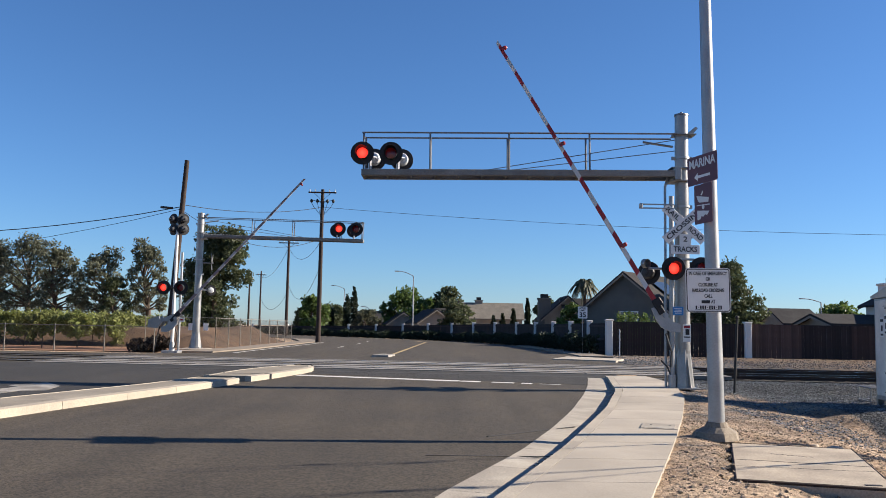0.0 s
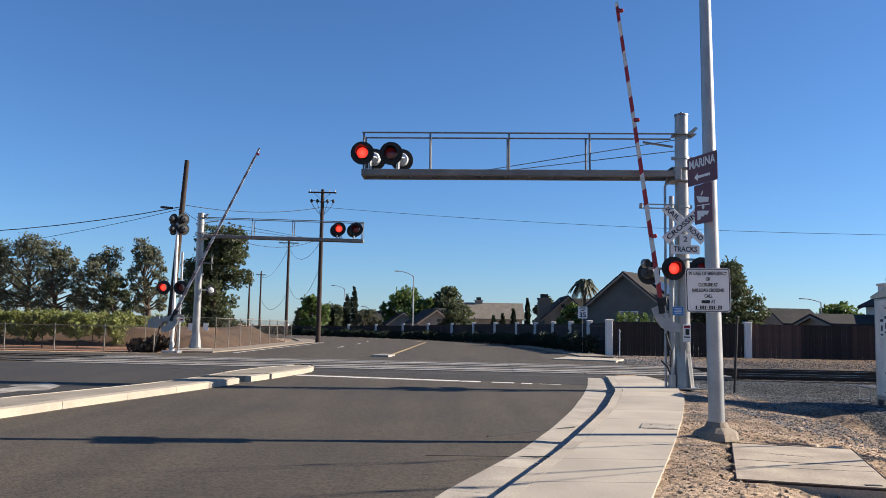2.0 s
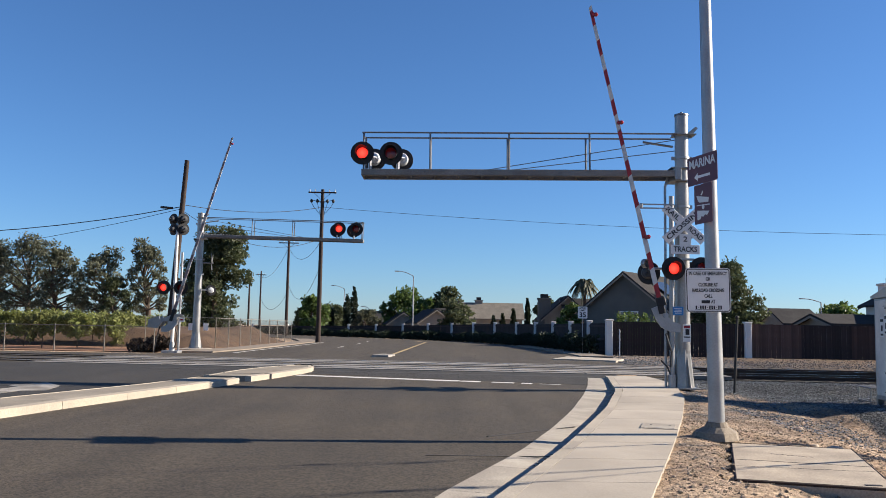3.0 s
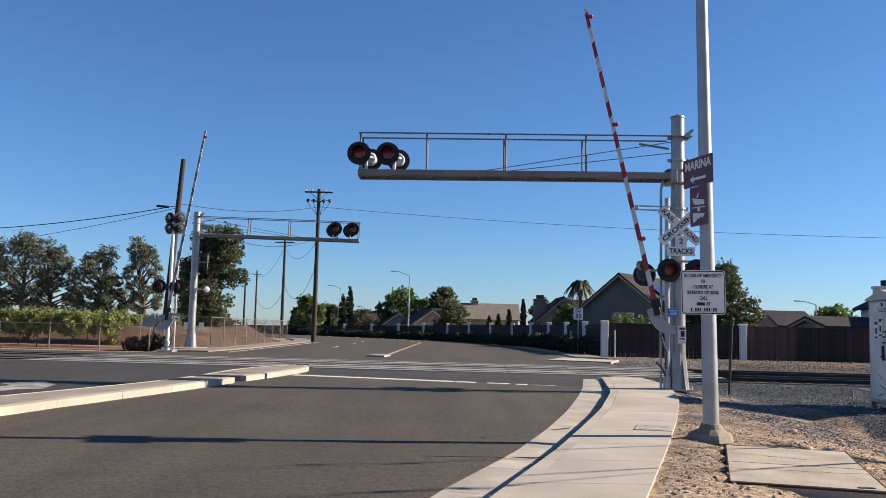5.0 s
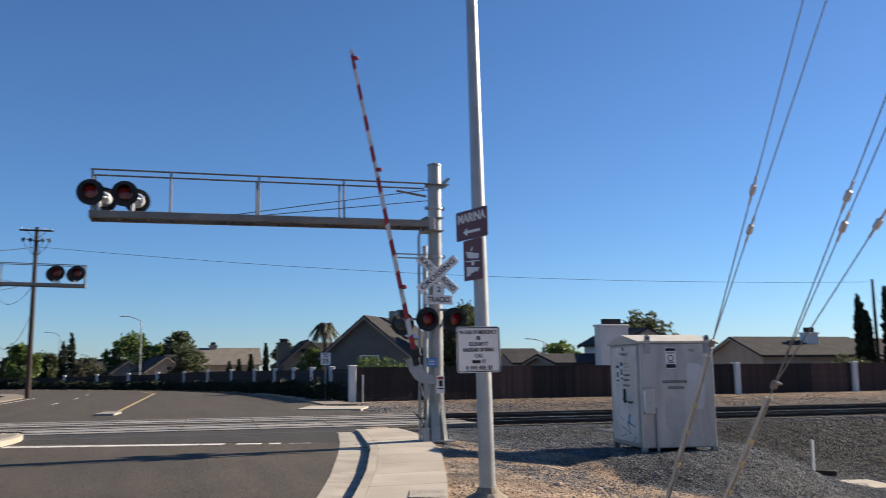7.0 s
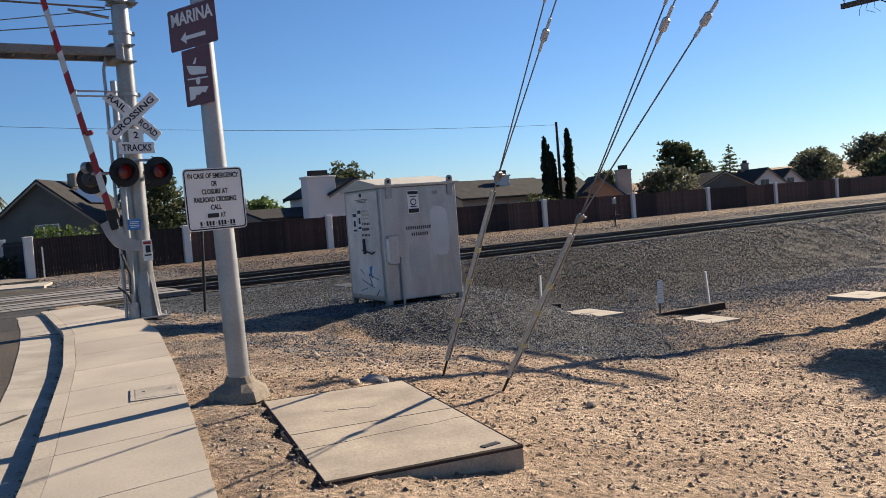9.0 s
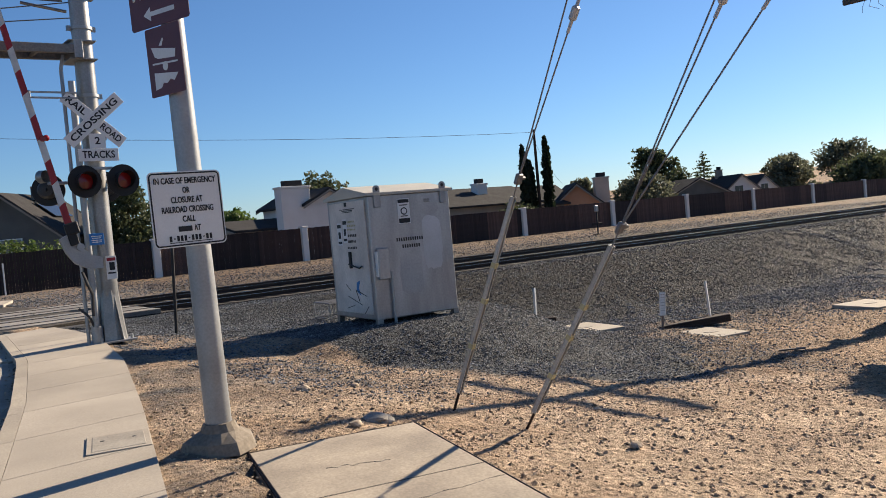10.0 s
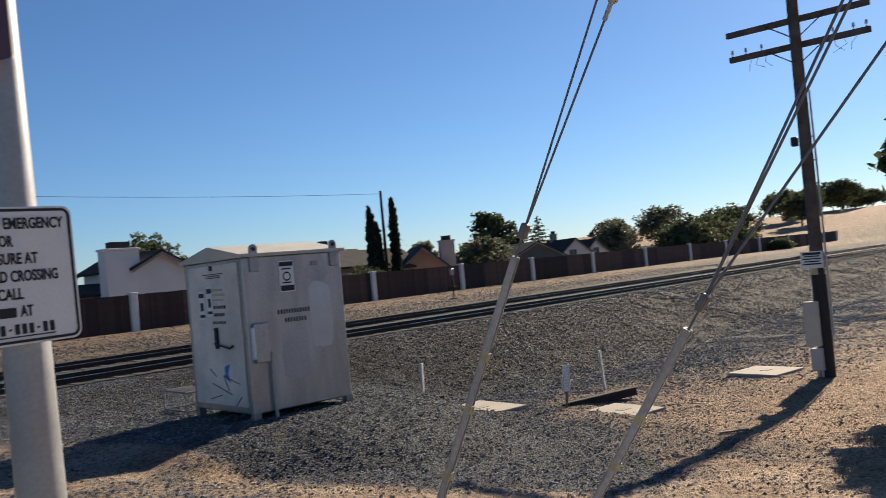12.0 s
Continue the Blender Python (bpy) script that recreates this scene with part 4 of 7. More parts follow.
# the gate's drive and its arm
def gate_drive(parent, m):
    bm = B()
    prism(bm, [(-0.32, 0.16), (-0.12, 0.26), (0.02, 0.02), (0.22, -0.16), (0.40, -0.22), (0.40, -0.42), (0.16, -0.42), (-0.08, -0.30), (-0.22, -0.10)], -0.05, 0.05,
          m=Matrix.Rotation(radians(90), 4, "X"))
    rod(bm, (0.02, -0.10, 0.0), (0.02, 0.28, 0.0), 0.07, seg=14)
    g = part("gate_drive", bm, GALV, parent, "curved silver gate arm bracket")
    g.matrix_basis = m
    return g


gate_drive(near, pose(-0.60, -0.50, 1.86))


def gate_arm(parent, length, stripes_from, w0, w1, lamps, label, pale=WHITE_SHEET, dark=RED_SHEET):
    """A striped arm along +z from its pivot, red and white by turns."""
    a = part("gate_arm", B(), WHITE_SHEET, parent, label)
    bm = B()
    box(bm, (0, 0, stripes_from / 2), (0.16, 0.06, stripes_from), bevel=0.01)
    box(bm, (0.03, 0, stripes_from * 0.85), (0.24, 0.10, 0.22), bevel=0.02)
    part("arm_shoe", bm, BLACK_PAINT, a, "dark bolted arm clamp")
    z, i = stripes_from, 0
    while z < length - 0.05:
        z1 = min(length, z + 0.405)
        q0, q1 = (z - stripes_from) / (length - stripes_from), (z1 - stripes_from) / (length - stripes_from)
        wa, wb = w0 + (w1 - w0) * q0, w0 + (w1 - w0) * q1
        bm = B()
        k = 0.03
        prism(bm, [(-wa / 2, z - k), (wa / 2, z + k), (wb / 2, z1 + k - 0.001), (-wb / 2, z1 - k - 0.001)], -0.022, 0.022, m=Matrix.Rotation(radians(90), 4, "X"))
        part("stripe", bm, pale if i % 2 else dark, a)
        z, i = z1, i + 1
    for z in lamps:
        bm = B()
        rod(bm, (0.03, -0.05, z), (0.03, 0.05, z), 0.055, seg=12)
        ball(bm, (0.10, 0, z), 0.062, (1, 0.9, 0.9), 12)
        rod(bm, (0.0, 0, z), (0.1, 0, z), 0.03, seg=8)
        part("arm_lamp", bm, RED_LENS, a, "small red lamp", smooth=True)
    return a


NEAR_ARM = gate_arm(near, 8.17, 0.36, 0.120, 0.078, (1.97, 5.0, 7.93), "red and white striped gate arm")

# ---- far side signals ----
far = cantilever((-13.56, 48.0, 0.0), 7.70, 6.42, 6.30, 9.3, 0.0, (3.0, 5.3, 8.0, 9.25), ((7.96, 6.93), (8.93, 6.93)),
                 "grey galvanised cantilever signal mast on the far side of the tracks", arm_dir=1, r=0.21, lens=1.28)
bm = box(B(), (0, 0, -0.04), (1.5, 1.5, 0.2), bevel=0.03)
part("foundation", bm, CONCRETE, far)
crossbuck(far, pose(0.62, 0.32, 4.95, 0, 0, 281), False)
bm = rod(B(), (0.1, 0.1, 4.9), (0.75, 0.3, 4.9), 0.03)
part("sign_bracket", bm, GALV, far)
signal_lamp(far, pose(0.62, 0.35, 3.35, 0, 0, 205))
bm = rod(B(), (0.0, 0.1, 3.35), (0.6, 0.2, 3.35), 0.035)
part("lamp_bracket", bm, GALV, far)

gate = root("gate_signal", Matrix.Translation((-13.05, 42.3, 0.0)), "white crossing gate post with red flashers and striped arm", "railway signal")
bm = B()
rod(bm, (0, 0, 0), (0, 0, 6.1), 0.085, 0.075, 16)
part("gate_post", bm, WHITE_PAINT, gate, smooth=True)
bm = B()
rod(bm, (0, 0, 0), (0, 0, 0.5), 0.15, 0.12, 16)
box(bm, (0, 0, 0.03), (0.8, 0.8, 0.12), bevel=0.02)
part("base_plate", bm, GALV, gate)
bm = rod(B(), (0.28, 0.1, 0), (0.28, 0.1, 5.0), 0.06, seg=12)
part("gate_post", bm, GALV, gate, smooth=True)
bm = rod(B(), (-0.22, 0.1, 2.6), (-0.02, 0.1, 6.0), 0.07, seg=10)
part("conduit", bm, BLACK_PAINT, gate, smooth=True)
signal_lamp(gate, pose(-0.43, -0.36, 3.2) @ Matrix.Scale(1.15, 4), "left")
signal_lamp(gate, pose(0.42, -0.36, 3.2) @ Matrix.Scale(1.15, 4), "right")
bm = B()
rod(bm, (-0.5, -0.1, 3.2), (0.5, -0.1, 3.2), 0.035)
part("crossarm", bm, BLACK_PAINT, gate)
for dx, dz, a in ((-0.24, 0.24, 150), (0.26, 0.26, 215), (-0.22, -0.26, 150), (0.28, -0.24, 215)):
    signal_lamp(gate, pose(dx, 0.05, 6.42 + dz, 0, 0, a), back=DARK_HOUSING)
bm = rod(B(), (0, 0, 5.9), (0, 0, 6.75), 0.05)
part("lamp_bracket", bm, GALV, gate)
gate_drive(gate, Matrix.Translation((0.05, -0.42, 1.52)) @ Matrix.Diagonal((-1.2, 1, 1.2, 1)))
bm = B()
for y in (-0.30, 0.26):
    prism(bm, [(0.55, 0.30), (0.30, 0.40), (-0.55, 0.16), (-0.80, 0.10), (-0.80, -0.04), (-0.50, 0.0), (0.35, 0.16)], -0.03, 0.03, m=Matrix.Translation((0, y, 0)) @ Matrix.Rotation(radians(90), 4, "X"))
    prism(bm, [(-1.05, 0.22), (-0.52, 0.34), (-0.42, -0.02), (-0.62, -0.26), (-1.10, -0.16)], -0.05, 0.05, m=Matrix.Translation((0, y, 0)) @ Matrix.Rotation(radians(90), 4, "X"))
box(bm, (0.02, 0, 0.06), (0.46, 0.42, 0.50), bevel=0.06)
rod(bm, (0.30, -0.4, 0.15), (0.30, 0.36, 0.15), 0.09, seg=14)
rod(bm, (-0.78, -0.36, 0.04), (-0.78, 0.32, 0.04), 0.16, seg=14)
q = part("counterweight", bm, GALV_DULL, gate, "grey counterweight plates and drive housing")
q.matrix_basis = pose(0.0, -0.20, 1.50, 0, -6, 0)
p = part("number_plate", box(B(), (0.52, -0.36, 1.62), (0.30, 0.012, 0.22), bevel=0.004), SIGN_WHITE, gate, "small white plate with a red mark")
part("text_bar", box(B(), (0.52, -0.369, 1.62), (0.16, 0.004, 0.07)), RED_SHEET, p)
bm = tube(B(), [(-0.62, -0.1, 1.28), (-0.72, -0.15, 0.8), (-0.80, -0.15, 0.25), (-0.84, -0.15, 0.0)], 0.028, 6)
tube(bm, [(0.18, -0.2, 1.2), (0.32, -0.25, 0.85), (0.25, -0.2, 0.45), (0.12, -0.1, 0.2)], 0.03, 6)
part("black_hose", bm, CABLE, gate)
FAR_ARM = gate_arm(gate, 9.6, 0.6, 0.15, 0.09, (9.3,), "weathered grey back of a striped gate arm",
                   material("weathered_arm_grey", (0.46, 0.44, 0.42), 0.7, 0, 0.2, 2, 30, 0.1, (0.33, 0.31, 0.3)), material("weathered_arm_dark", (0.24, 0.19, 0.185), 0.7, 0, 0.2, 2, 30, 0.1, (0.16, 0.12, 0.12)))

# ---- sign post ----
POST = (4.53, 12.27)
post = root("sign_post", pose(*POST, 0.0, 0, -1.0, 0) @ Matrix.Scale(0.976, 4), "tall grey galvanised steel post carrying three road signs", "sign post")
bm = B()
rod(bm, (0, 0, 0.18), (0, 0, 9.6), 0.118, 0.072, 28)
part("pole", bm, GALV, post, smooth=True)
bm = B()
pts = []
for k in range(16):
    a = 2 * math.pi * k / 16
    pts.append((a, 0.30 + 0.025 * math.sin(3 * a) + 0.015 * math.sin(7 * a)))
lo = [bm.verts.new((r * 1.12 * math.cos(a), r * 1.12 * math.sin(a), -0.05)) for a, r in pts]
mi = [bm.verts.new((r * math.cos(a), r * math.sin(a), 0.055)) for a, r in pts]
hi = [bm.verts.new((0.17 * math.cos(a), 0.19 * math.sin(a), 0.13)) for a, r in pts]
tp = [bm.verts.new((0.14 * math.cos(a), 0.15 * math.sin(a), 0.20)) for a, r in pts]
for p, q in ((lo, mi), (mi, hi), (hi, tp)):
    for i in range(16):
        bm.faces.new((p[i], p[(i + 1) % 16], q[(i + 1) % 16], q[i]))
bm.faces.new(tp)
part("footing", bm, DUSTY_AND_SHADED, post, "rough concrete footing collar")
for z in (1.95, 2.26, 3.2, 3.55, 3.78, 4.08):
    bm = rod(B(), (0, 0, z - 0.012), (0, 0, z + 0.012), 0.114 - 0.0046 * z + 0.004, seg=24)
    part("strap", bm, GALV_DULL, post)


def plate(bm, w, h, r, t=0.004, seg=5):
    pts = []
    for cx, cy, a0 in ((w / 2 - r, h / 2 - r, 0), (-w / 2 + r, h / 2 - r, 90), (-w / 2 + r, -h / 2 + r, 180), (w / 2 - r, -h / 2 + r, 270)):
        for i in range(seg + 1):
            a = radians(a0 + 90 * i / seg)
            pts.append((cx + r * math.cos(a), cy + r * math.sin(a)))
    prism(bm, pts, -t / 2, t / 2, m=Matrix.Rotation(radians(90), 4, "X"))
    return pts


def frame_line(bm, w, h, r, line, y):
    """A rounded outline on a sign's face."""
    for s in (-1, 1):
        box(bm, (0, y, s * (h / 2 - line / 2)), (w - 2 * r, 0.002, line))
        box(bm, (s * (w / 2 - line / 2), y, 0), (line, 0.002, h - 2 * r))
    for cx, cz, a0 in ((1, 1, 0), (-1, 1, 90), (-1, -1, 180), (1, -1, 270)):
        for i in range(5):
            a, b = radians(a0 + 18 * i), radians(a0 + 18 * (i + 1))
            q = [(cx * (w / 2 - r) + k * math.cos(t), cz * (h / 2 - r) + k * math.sin(t)) for k, t in ((r, a), (r, b), (r - line, b), (r - line, a))]
            prism(bm, q, -0.001, 0.001, m=Matrix.Translation((0, y, 0)) @ Matrix.Rotation(radians(90), 4, "X"))


bm = B()
plate(bm, 0.67, 0.655, 0.045)
em = part("emergency_sign", bm, SIGN_WHITE, post, "white notice with black lettering and border")
em.matrix_basis = pose(-0.115, -0.14, 2.135, 0, 0, 2)
bm = B()
frame_line(bm, 0.65, 0.635, 0.04, 0.013, -0.004)
part("border", bm, SIGN_BLACK, em)
for k, (txt, w) in enumerate((("IN CASE OF EMERGENCY", 0.57), ("OR", 0.065), ("CLOSURE AT", 0.29), ("RAILROAD CROSSING", 0.475), ("CALL", 0.12))):
    letters("lettering", txt, 0.074, Matrix.Translation((0, -0.0045, 0.245 - 0.0835 * k)), SIGN_BLACK, em, width=w)
letters("lettering", "AT", 0.074, Matrix.Translation((0.07, -0.0045, -0.1725)), SIGN_BLACK, em, width=0.062)
part("text_bar", box(B(), (-0.042, -0.0045, -0.1725), (0.125, 0.002, 0.046)), SIGN_BLACK, em)
bm = B()
for i in range(12):
    x = -0.185 + 0.37 * i / 11
    if i in (1, 5, 9):
        box(bm, (x, -0.0045, -0.253), (0.014, 0.002, 0.010))
    else:
        box(bm, (x, -0.0045, -0.253), (0.022, 0.002, 0.048))
box(bm, (0, -0.0045, -0.288), (0.40, 0.002, 0.006))
part("text_bar", bm, SIGN_BLACK, em)

bm = B()
plate(bm, 0.76, 0.44, 0.03)
ms = part("direction_sign", bm, [SIGN_BROWN], post, "brown sign with white lettering and arrow")
ms.matrix_basis = pose(-0.13, -0.05, 3.97, 0, 0, -72)
letters("lettering", "MARINA", 0.185, Matrix.Translation((0, -0.0045, 0.10)), SIGN_WHITE, ms, width=0.66)
bm = B()
prism(bm, [(-0.20, 0), (-0.11, 0.062), (-0.11, 0.02), (0.20, 0.02), (0.20, -0.02), (-0.11, -0.02), (-0.11, -0.062)], -0.001, 0.001, m=Matrix.Translation((0, -0.0045, -0.105)) @ Matrix.Rotation(radians(90), 4, "X"))
part("arrow", bm, SIGN_WHITE, ms)
bm = B()
plate(bm, 0.47, 0.60, 0.02)
bs = part("boat_ramp_sign", bm, [SIGN_BROWN], post, "brown pictogram sign of a boat on a ramp")
bs.matrix_basis = pose(-0.125, -0.05, 3.445, 0, 0, -74)
flat = lambda pts, mt, nm: part(nm, prism(B(), pts, -0.001, 0.001, m=Matrix.Translation((0, -0.0045, 0)) @ Matrix.Rotation(radians(90), 4, "X")), mt, bs)
flat([(-0.17, 0.135), (-0.13, 0.045), (-0.09, 0.025), (0.14, 0.005), (0.155, 0.075)], SIGN_WHITE, "boat_shape")
flat([(-0.06, 0.135), (-0.005, 0.195), (0.01, 0.19), (-0.02, 0.13)], SIGN_WHITE, "boat_shape")
flat([(-0.17, -0.005), (0.17, -0.025), (0.17, -0.04), (-0.17, -0.02)], SIGN_WHITE, "trailer_shape")
flat([(0.035 * math.cos(a * 0.524), -0.05 + 0.04 * math.sin(a * 0.524)) for a in range(12)], SIGN_WHITE, "trailer_shape")
flat([(-0.16, -0.09), (0.16, -0.13), (0.10, -0.19), (0.05, -0.17), (0.0, -0.20), (-0.05, -0.19), (-0.08, -0.23), (-0.16, -0.24)], SIGN_WHITE, "water_shape")

# ---- signal cabinet ----
CAB = Matrix.Translation((10.84, 18.90, 0.06)) @ Matrix.Rotation(radians(-8.5), 4, "Z")
cab = root("signal_cabinet", CAB, "scuffed aluminium railway signal cabinet standing on gravel", "equipment cabinet")
W, D, Z0, Z1 = 1.86, 2.00, -0.12, 2.33
bm = B()
box(bm, (W / 2, D / 2, (Z0 + Z1) / 2), (W, D, Z1 - Z0), bevel=0.02)
part("body", bm, ALU, cab)
bm = B()
ov = 0.06
prism(bm, [(-ov, 0), (D + ov, 0), (D + ov, 0.05), (D / 2, 0.24), (-ov, 0.05)], -ov, W + ov,
      m=Matrix.Translation((0, 0, Z1)) @ Matrix(((0, 0, 1, 0), (1, 0, 0, 0), (0, 1, 0, 0), (0, 0, 0, 1))))
part("roof", bm, BUFF_PLASTIC, cab, "shallow pitched metal roof")
for x in (0.20, W - 0.16):
    bm = B()
    box(bm, (x, -0.02, Z1 - 0.06), (0.15, 0.03, 0.36), bevel=0.008)
    prism(bm, [(0.075 * math.cos(a * 0.449), 0.075 * math.sin(a * 0.449)) for a in range(8)], -0.012, 0.012, m=Matrix.Translation((x, -0.02, Z1 + 0.12)) @ Matrix.Rotation(radians(90), 4, "X"))
    part("lifting_lug", bm, GALV, cab)
    bm = rod(B(), (x, -0.036, Z1 + 0.12), (x, -0.033, Z1 + 0.12), 0.035, seg=12)
    part("lug_hole", bm, SIGN_BLACK, cab)
for x in (0.06, W - 0.06):
    for y in (0.06, D - 0.06):
        bm = box(B(), (x, y, Z0 - 0.16), (0.12, 0.12, 0.36))
        part("leg", bm, GALV_DULL, cab)
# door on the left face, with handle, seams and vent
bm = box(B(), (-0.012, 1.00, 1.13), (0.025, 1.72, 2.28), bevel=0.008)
door = part("door", bm, DOOR_BOUNCE, cab, "dented metal door with graffiti")
bm = B()
tube(bm, [(-0.05, 0.40, 0.96), (-0.09, 0.45, 0.92), (-0.09, 0.95, 1.00)], 0.016, 8)
box(bm, (-0.04, 0.95, 1.08), (0.05, 0.09, 0.34), bevel=0.01)
part("handle", bm, BLACK_PAINT, door, "dark door handle")
bm = B()
for i in range(3):
    box(bm, (-0.028, 0.95, 2.12 - 0.03 * i), (0.012, 0.7 - 0.2 * (i > 0), 0.012))
box(bm, (-0.03, 1.0, 2.22), (0.012, 0.10, 0.08))
part("vent", bm, SIGN_BLACK, door)
rng = random.Random(8)
for k, (y, z, w, h) in enumerate([(0.86, 1.86, 0.42, 0.05), (0.84, 1.78, 0.5, 0.05), (0.86, 1.70, 0.46, 0.04), (0.84, 1.58, 0.52, 0.07), (0.84, 1.46, 0.4, 0.07), (0.84, 1.33, 0.46, 0.06)]):
    n = 7 - k % 2
    for i in range(n):
        part("text_bar", box(B(), (-0.027, y - w / 2 + w * (i + 0.5) / n, z), (0.003, w / n * 0.6, h * 0.75)), GUARD_YELLOW if k < 3 else WOOD_POLE, door)
for y, z, w, h in ((1.40, 1.62, 0.22, 0.46), (1.12, 1.68, 0.20, 0.48)):
    p = part("notice", box(B(), (-0.029, y, z), (0.004, w, h)), SIGN_WHITE, door)
    part("text_bar", box(B(), (-0.0325, y, z + h * 0.36), (0.003, w * 0.86, h * 0.16)), SIGN_BLACK, p)
    part("text_bar", box(B(), (-0.0325, y, z - h * 0.05), (0.003, w * 0.5, h * 0.3)), SIGN_BLACK, p)
    part("text_bar", box(B(), (-0.0325, y, z - h * 0.38), (0.003, w * 0.8, h * 0.1)), SIGN_BLACK, p)
bm = B()
for a, b in (((0.35, 0.30), (0.85, 0.42)), ((0.85, 0.42), (0.70, 0.18)), ((0.6, 0.12), (1.25, 0.28)), ((0.95, 0.10), (1.35, 0.02)), ((1.3, 0.52), (1.1, 0.40)), ((0.3, 0.1), (0.5, -0.05))):
    rod(bm, (-0.027, a[0], a[1] + 0.05), (-0.027, b[0], b[1] + 0.05), 0.008, seg=5)
part("graffiti_line", bm, CABLE, door)
bm = B()
prism(bm, [(0.62, 0.36), (0.80, 0.44), (0.78, 0.62), (0.62, 0.66), (0.70, 0.5)], -0.002, 0.002, m=Matrix.Translation((-0.0275, 0, 0)) @ Matrix(((0, 0, 1, 0), (1, 0, 0, 0), (0, 1, 0, 0), (0, 0, 0, 1))))
part("graffiti_patch", bm, SIGN_BLUE, door)
# front face: warning notice, lettering, faded patches, conduit and corner box
p = part("warning_notice", box(B(), (0.78, -0.004, 1.98), (0.27, 0.006, 0.50)), SIGN_WHITE, cab, "white warning notice with black bands")
for z, w, h in ((2.18, 0.25, 0.07), (1.79, 0.25, 0.09), (2.10, 0.18, 0.02), (1.88, 0.16, 0.02)):
    part("text_bar", box(B(), (0.78, -0.009, z), (w, 0.003, h)), SIGN_BLACK, p)
part("text_bar", rod(B(), (0.78, -0.0105, 1.98), (0.78, -0.008, 1.98), 0.075, seg=18), SIGN_BLACK, p)
part("text_bar", rod(B(), (0.78, -0.013, 1.98), (0.78, -0.010, 1.98), 0.052, seg=18), SIGN_WHITE, p)
for k, (x, z, w) in enumerate(((0.86, 1.42, 0.62), (0.88, 1.28, 0.42))):
    n = 12 if k == 0 else 8
    for i in range(n):
        part("text_bar", box(B(), (x - w / 2 + w * (i + 0.5) / n, -0.002, z), (w / n * 0.58, 0.003, 0.07)), SIGN_BLACK, cab)
bm = rod(B(), (0.36, -0.06, Z0 - 0.25), (0.36, -0.06, 0.82), 0.030, seg=10)
part("conduit", bm, GALV, cab, smooth=True)
bm = box(B(), (0.20, -0.05, 0.98), (0.24, 0.10, 0.62), bevel=0.015)
part("junction_box", bm, ALU, cab)
bm = box(B(), (0.075, -0.035, 0.98), (0.05, 0.09, 0.5), bevel=0.01)
part("cover_strip", bm, WHITE_PAINT, cab)
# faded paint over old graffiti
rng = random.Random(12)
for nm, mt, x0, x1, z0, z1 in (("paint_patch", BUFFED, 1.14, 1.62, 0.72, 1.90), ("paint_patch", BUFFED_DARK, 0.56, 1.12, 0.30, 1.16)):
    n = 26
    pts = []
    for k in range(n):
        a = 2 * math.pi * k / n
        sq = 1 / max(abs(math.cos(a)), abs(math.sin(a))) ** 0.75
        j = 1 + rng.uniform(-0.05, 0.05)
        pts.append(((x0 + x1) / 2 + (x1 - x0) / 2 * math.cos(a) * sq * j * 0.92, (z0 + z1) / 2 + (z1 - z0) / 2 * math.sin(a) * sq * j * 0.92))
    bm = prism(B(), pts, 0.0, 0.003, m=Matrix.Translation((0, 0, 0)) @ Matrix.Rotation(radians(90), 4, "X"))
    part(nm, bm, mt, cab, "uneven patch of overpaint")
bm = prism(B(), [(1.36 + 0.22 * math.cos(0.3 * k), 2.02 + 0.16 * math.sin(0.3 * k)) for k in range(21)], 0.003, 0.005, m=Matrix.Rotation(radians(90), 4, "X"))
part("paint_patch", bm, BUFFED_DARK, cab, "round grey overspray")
part("vent_cap", box(B(), (1.32, -0.012, 2.16), (0.13, 0.02, 0.07), bevel=0.005), GALV_DULL, cab)
# low wire-mesh frame by the door
mesh_f = root("mesh_step", pose(11.5, 21.6, -0.2, 0, 0, -8) @ Matrix.Diagonal((0.7, 0.8, 0.9, 1)), "low galvanised wire mesh step beside the cabinet door", "step")
bm = B()
for z in (0.05, 0.42):
    for a, b in (((-0.4, -0.55), (0.4, -0.55)), ((0.4, -0.55), (0.4, 0.55)), ((0.4, 0.55), (-0.4, 0.55)), ((-0.4, 0.55), (-0.4, -0.55))):
        rod(bm, (*a, z), (*b, z), 0.018, seg=6)
for x in (-0.4, 0.4):
    for y in (-0.55, 0.55):
        rod(bm, (x, y, -0.2), (x, y, 0.43), 0.018, seg=6)
part("step_frame", bm, GALV_DULL, mesh_f)
bm = B()
for i in range(14):
    rod(bm, (-0.4 + 0.8 * i / 13, -0.55, 0.05), (-0.4 + 0.8 * i / 13, -0.55, 0.42), 0.005, seg=4)
    rod(bm, (-0.4, -0.55 + 1.1 * i / 13, 0.42), (0.4, -0.55 + 1.1 * i / 13, 0.42), 0.005, seg=4)
    rod(bm, (-0.4, -0.55 + 1.1 * i / 13, 0.05), (-0.4, -0.55 + 1.1 * i / 13, 0.42), 0.005, seg=4)
part("wire_mesh", bm, GALV_DULL, mesh_f)

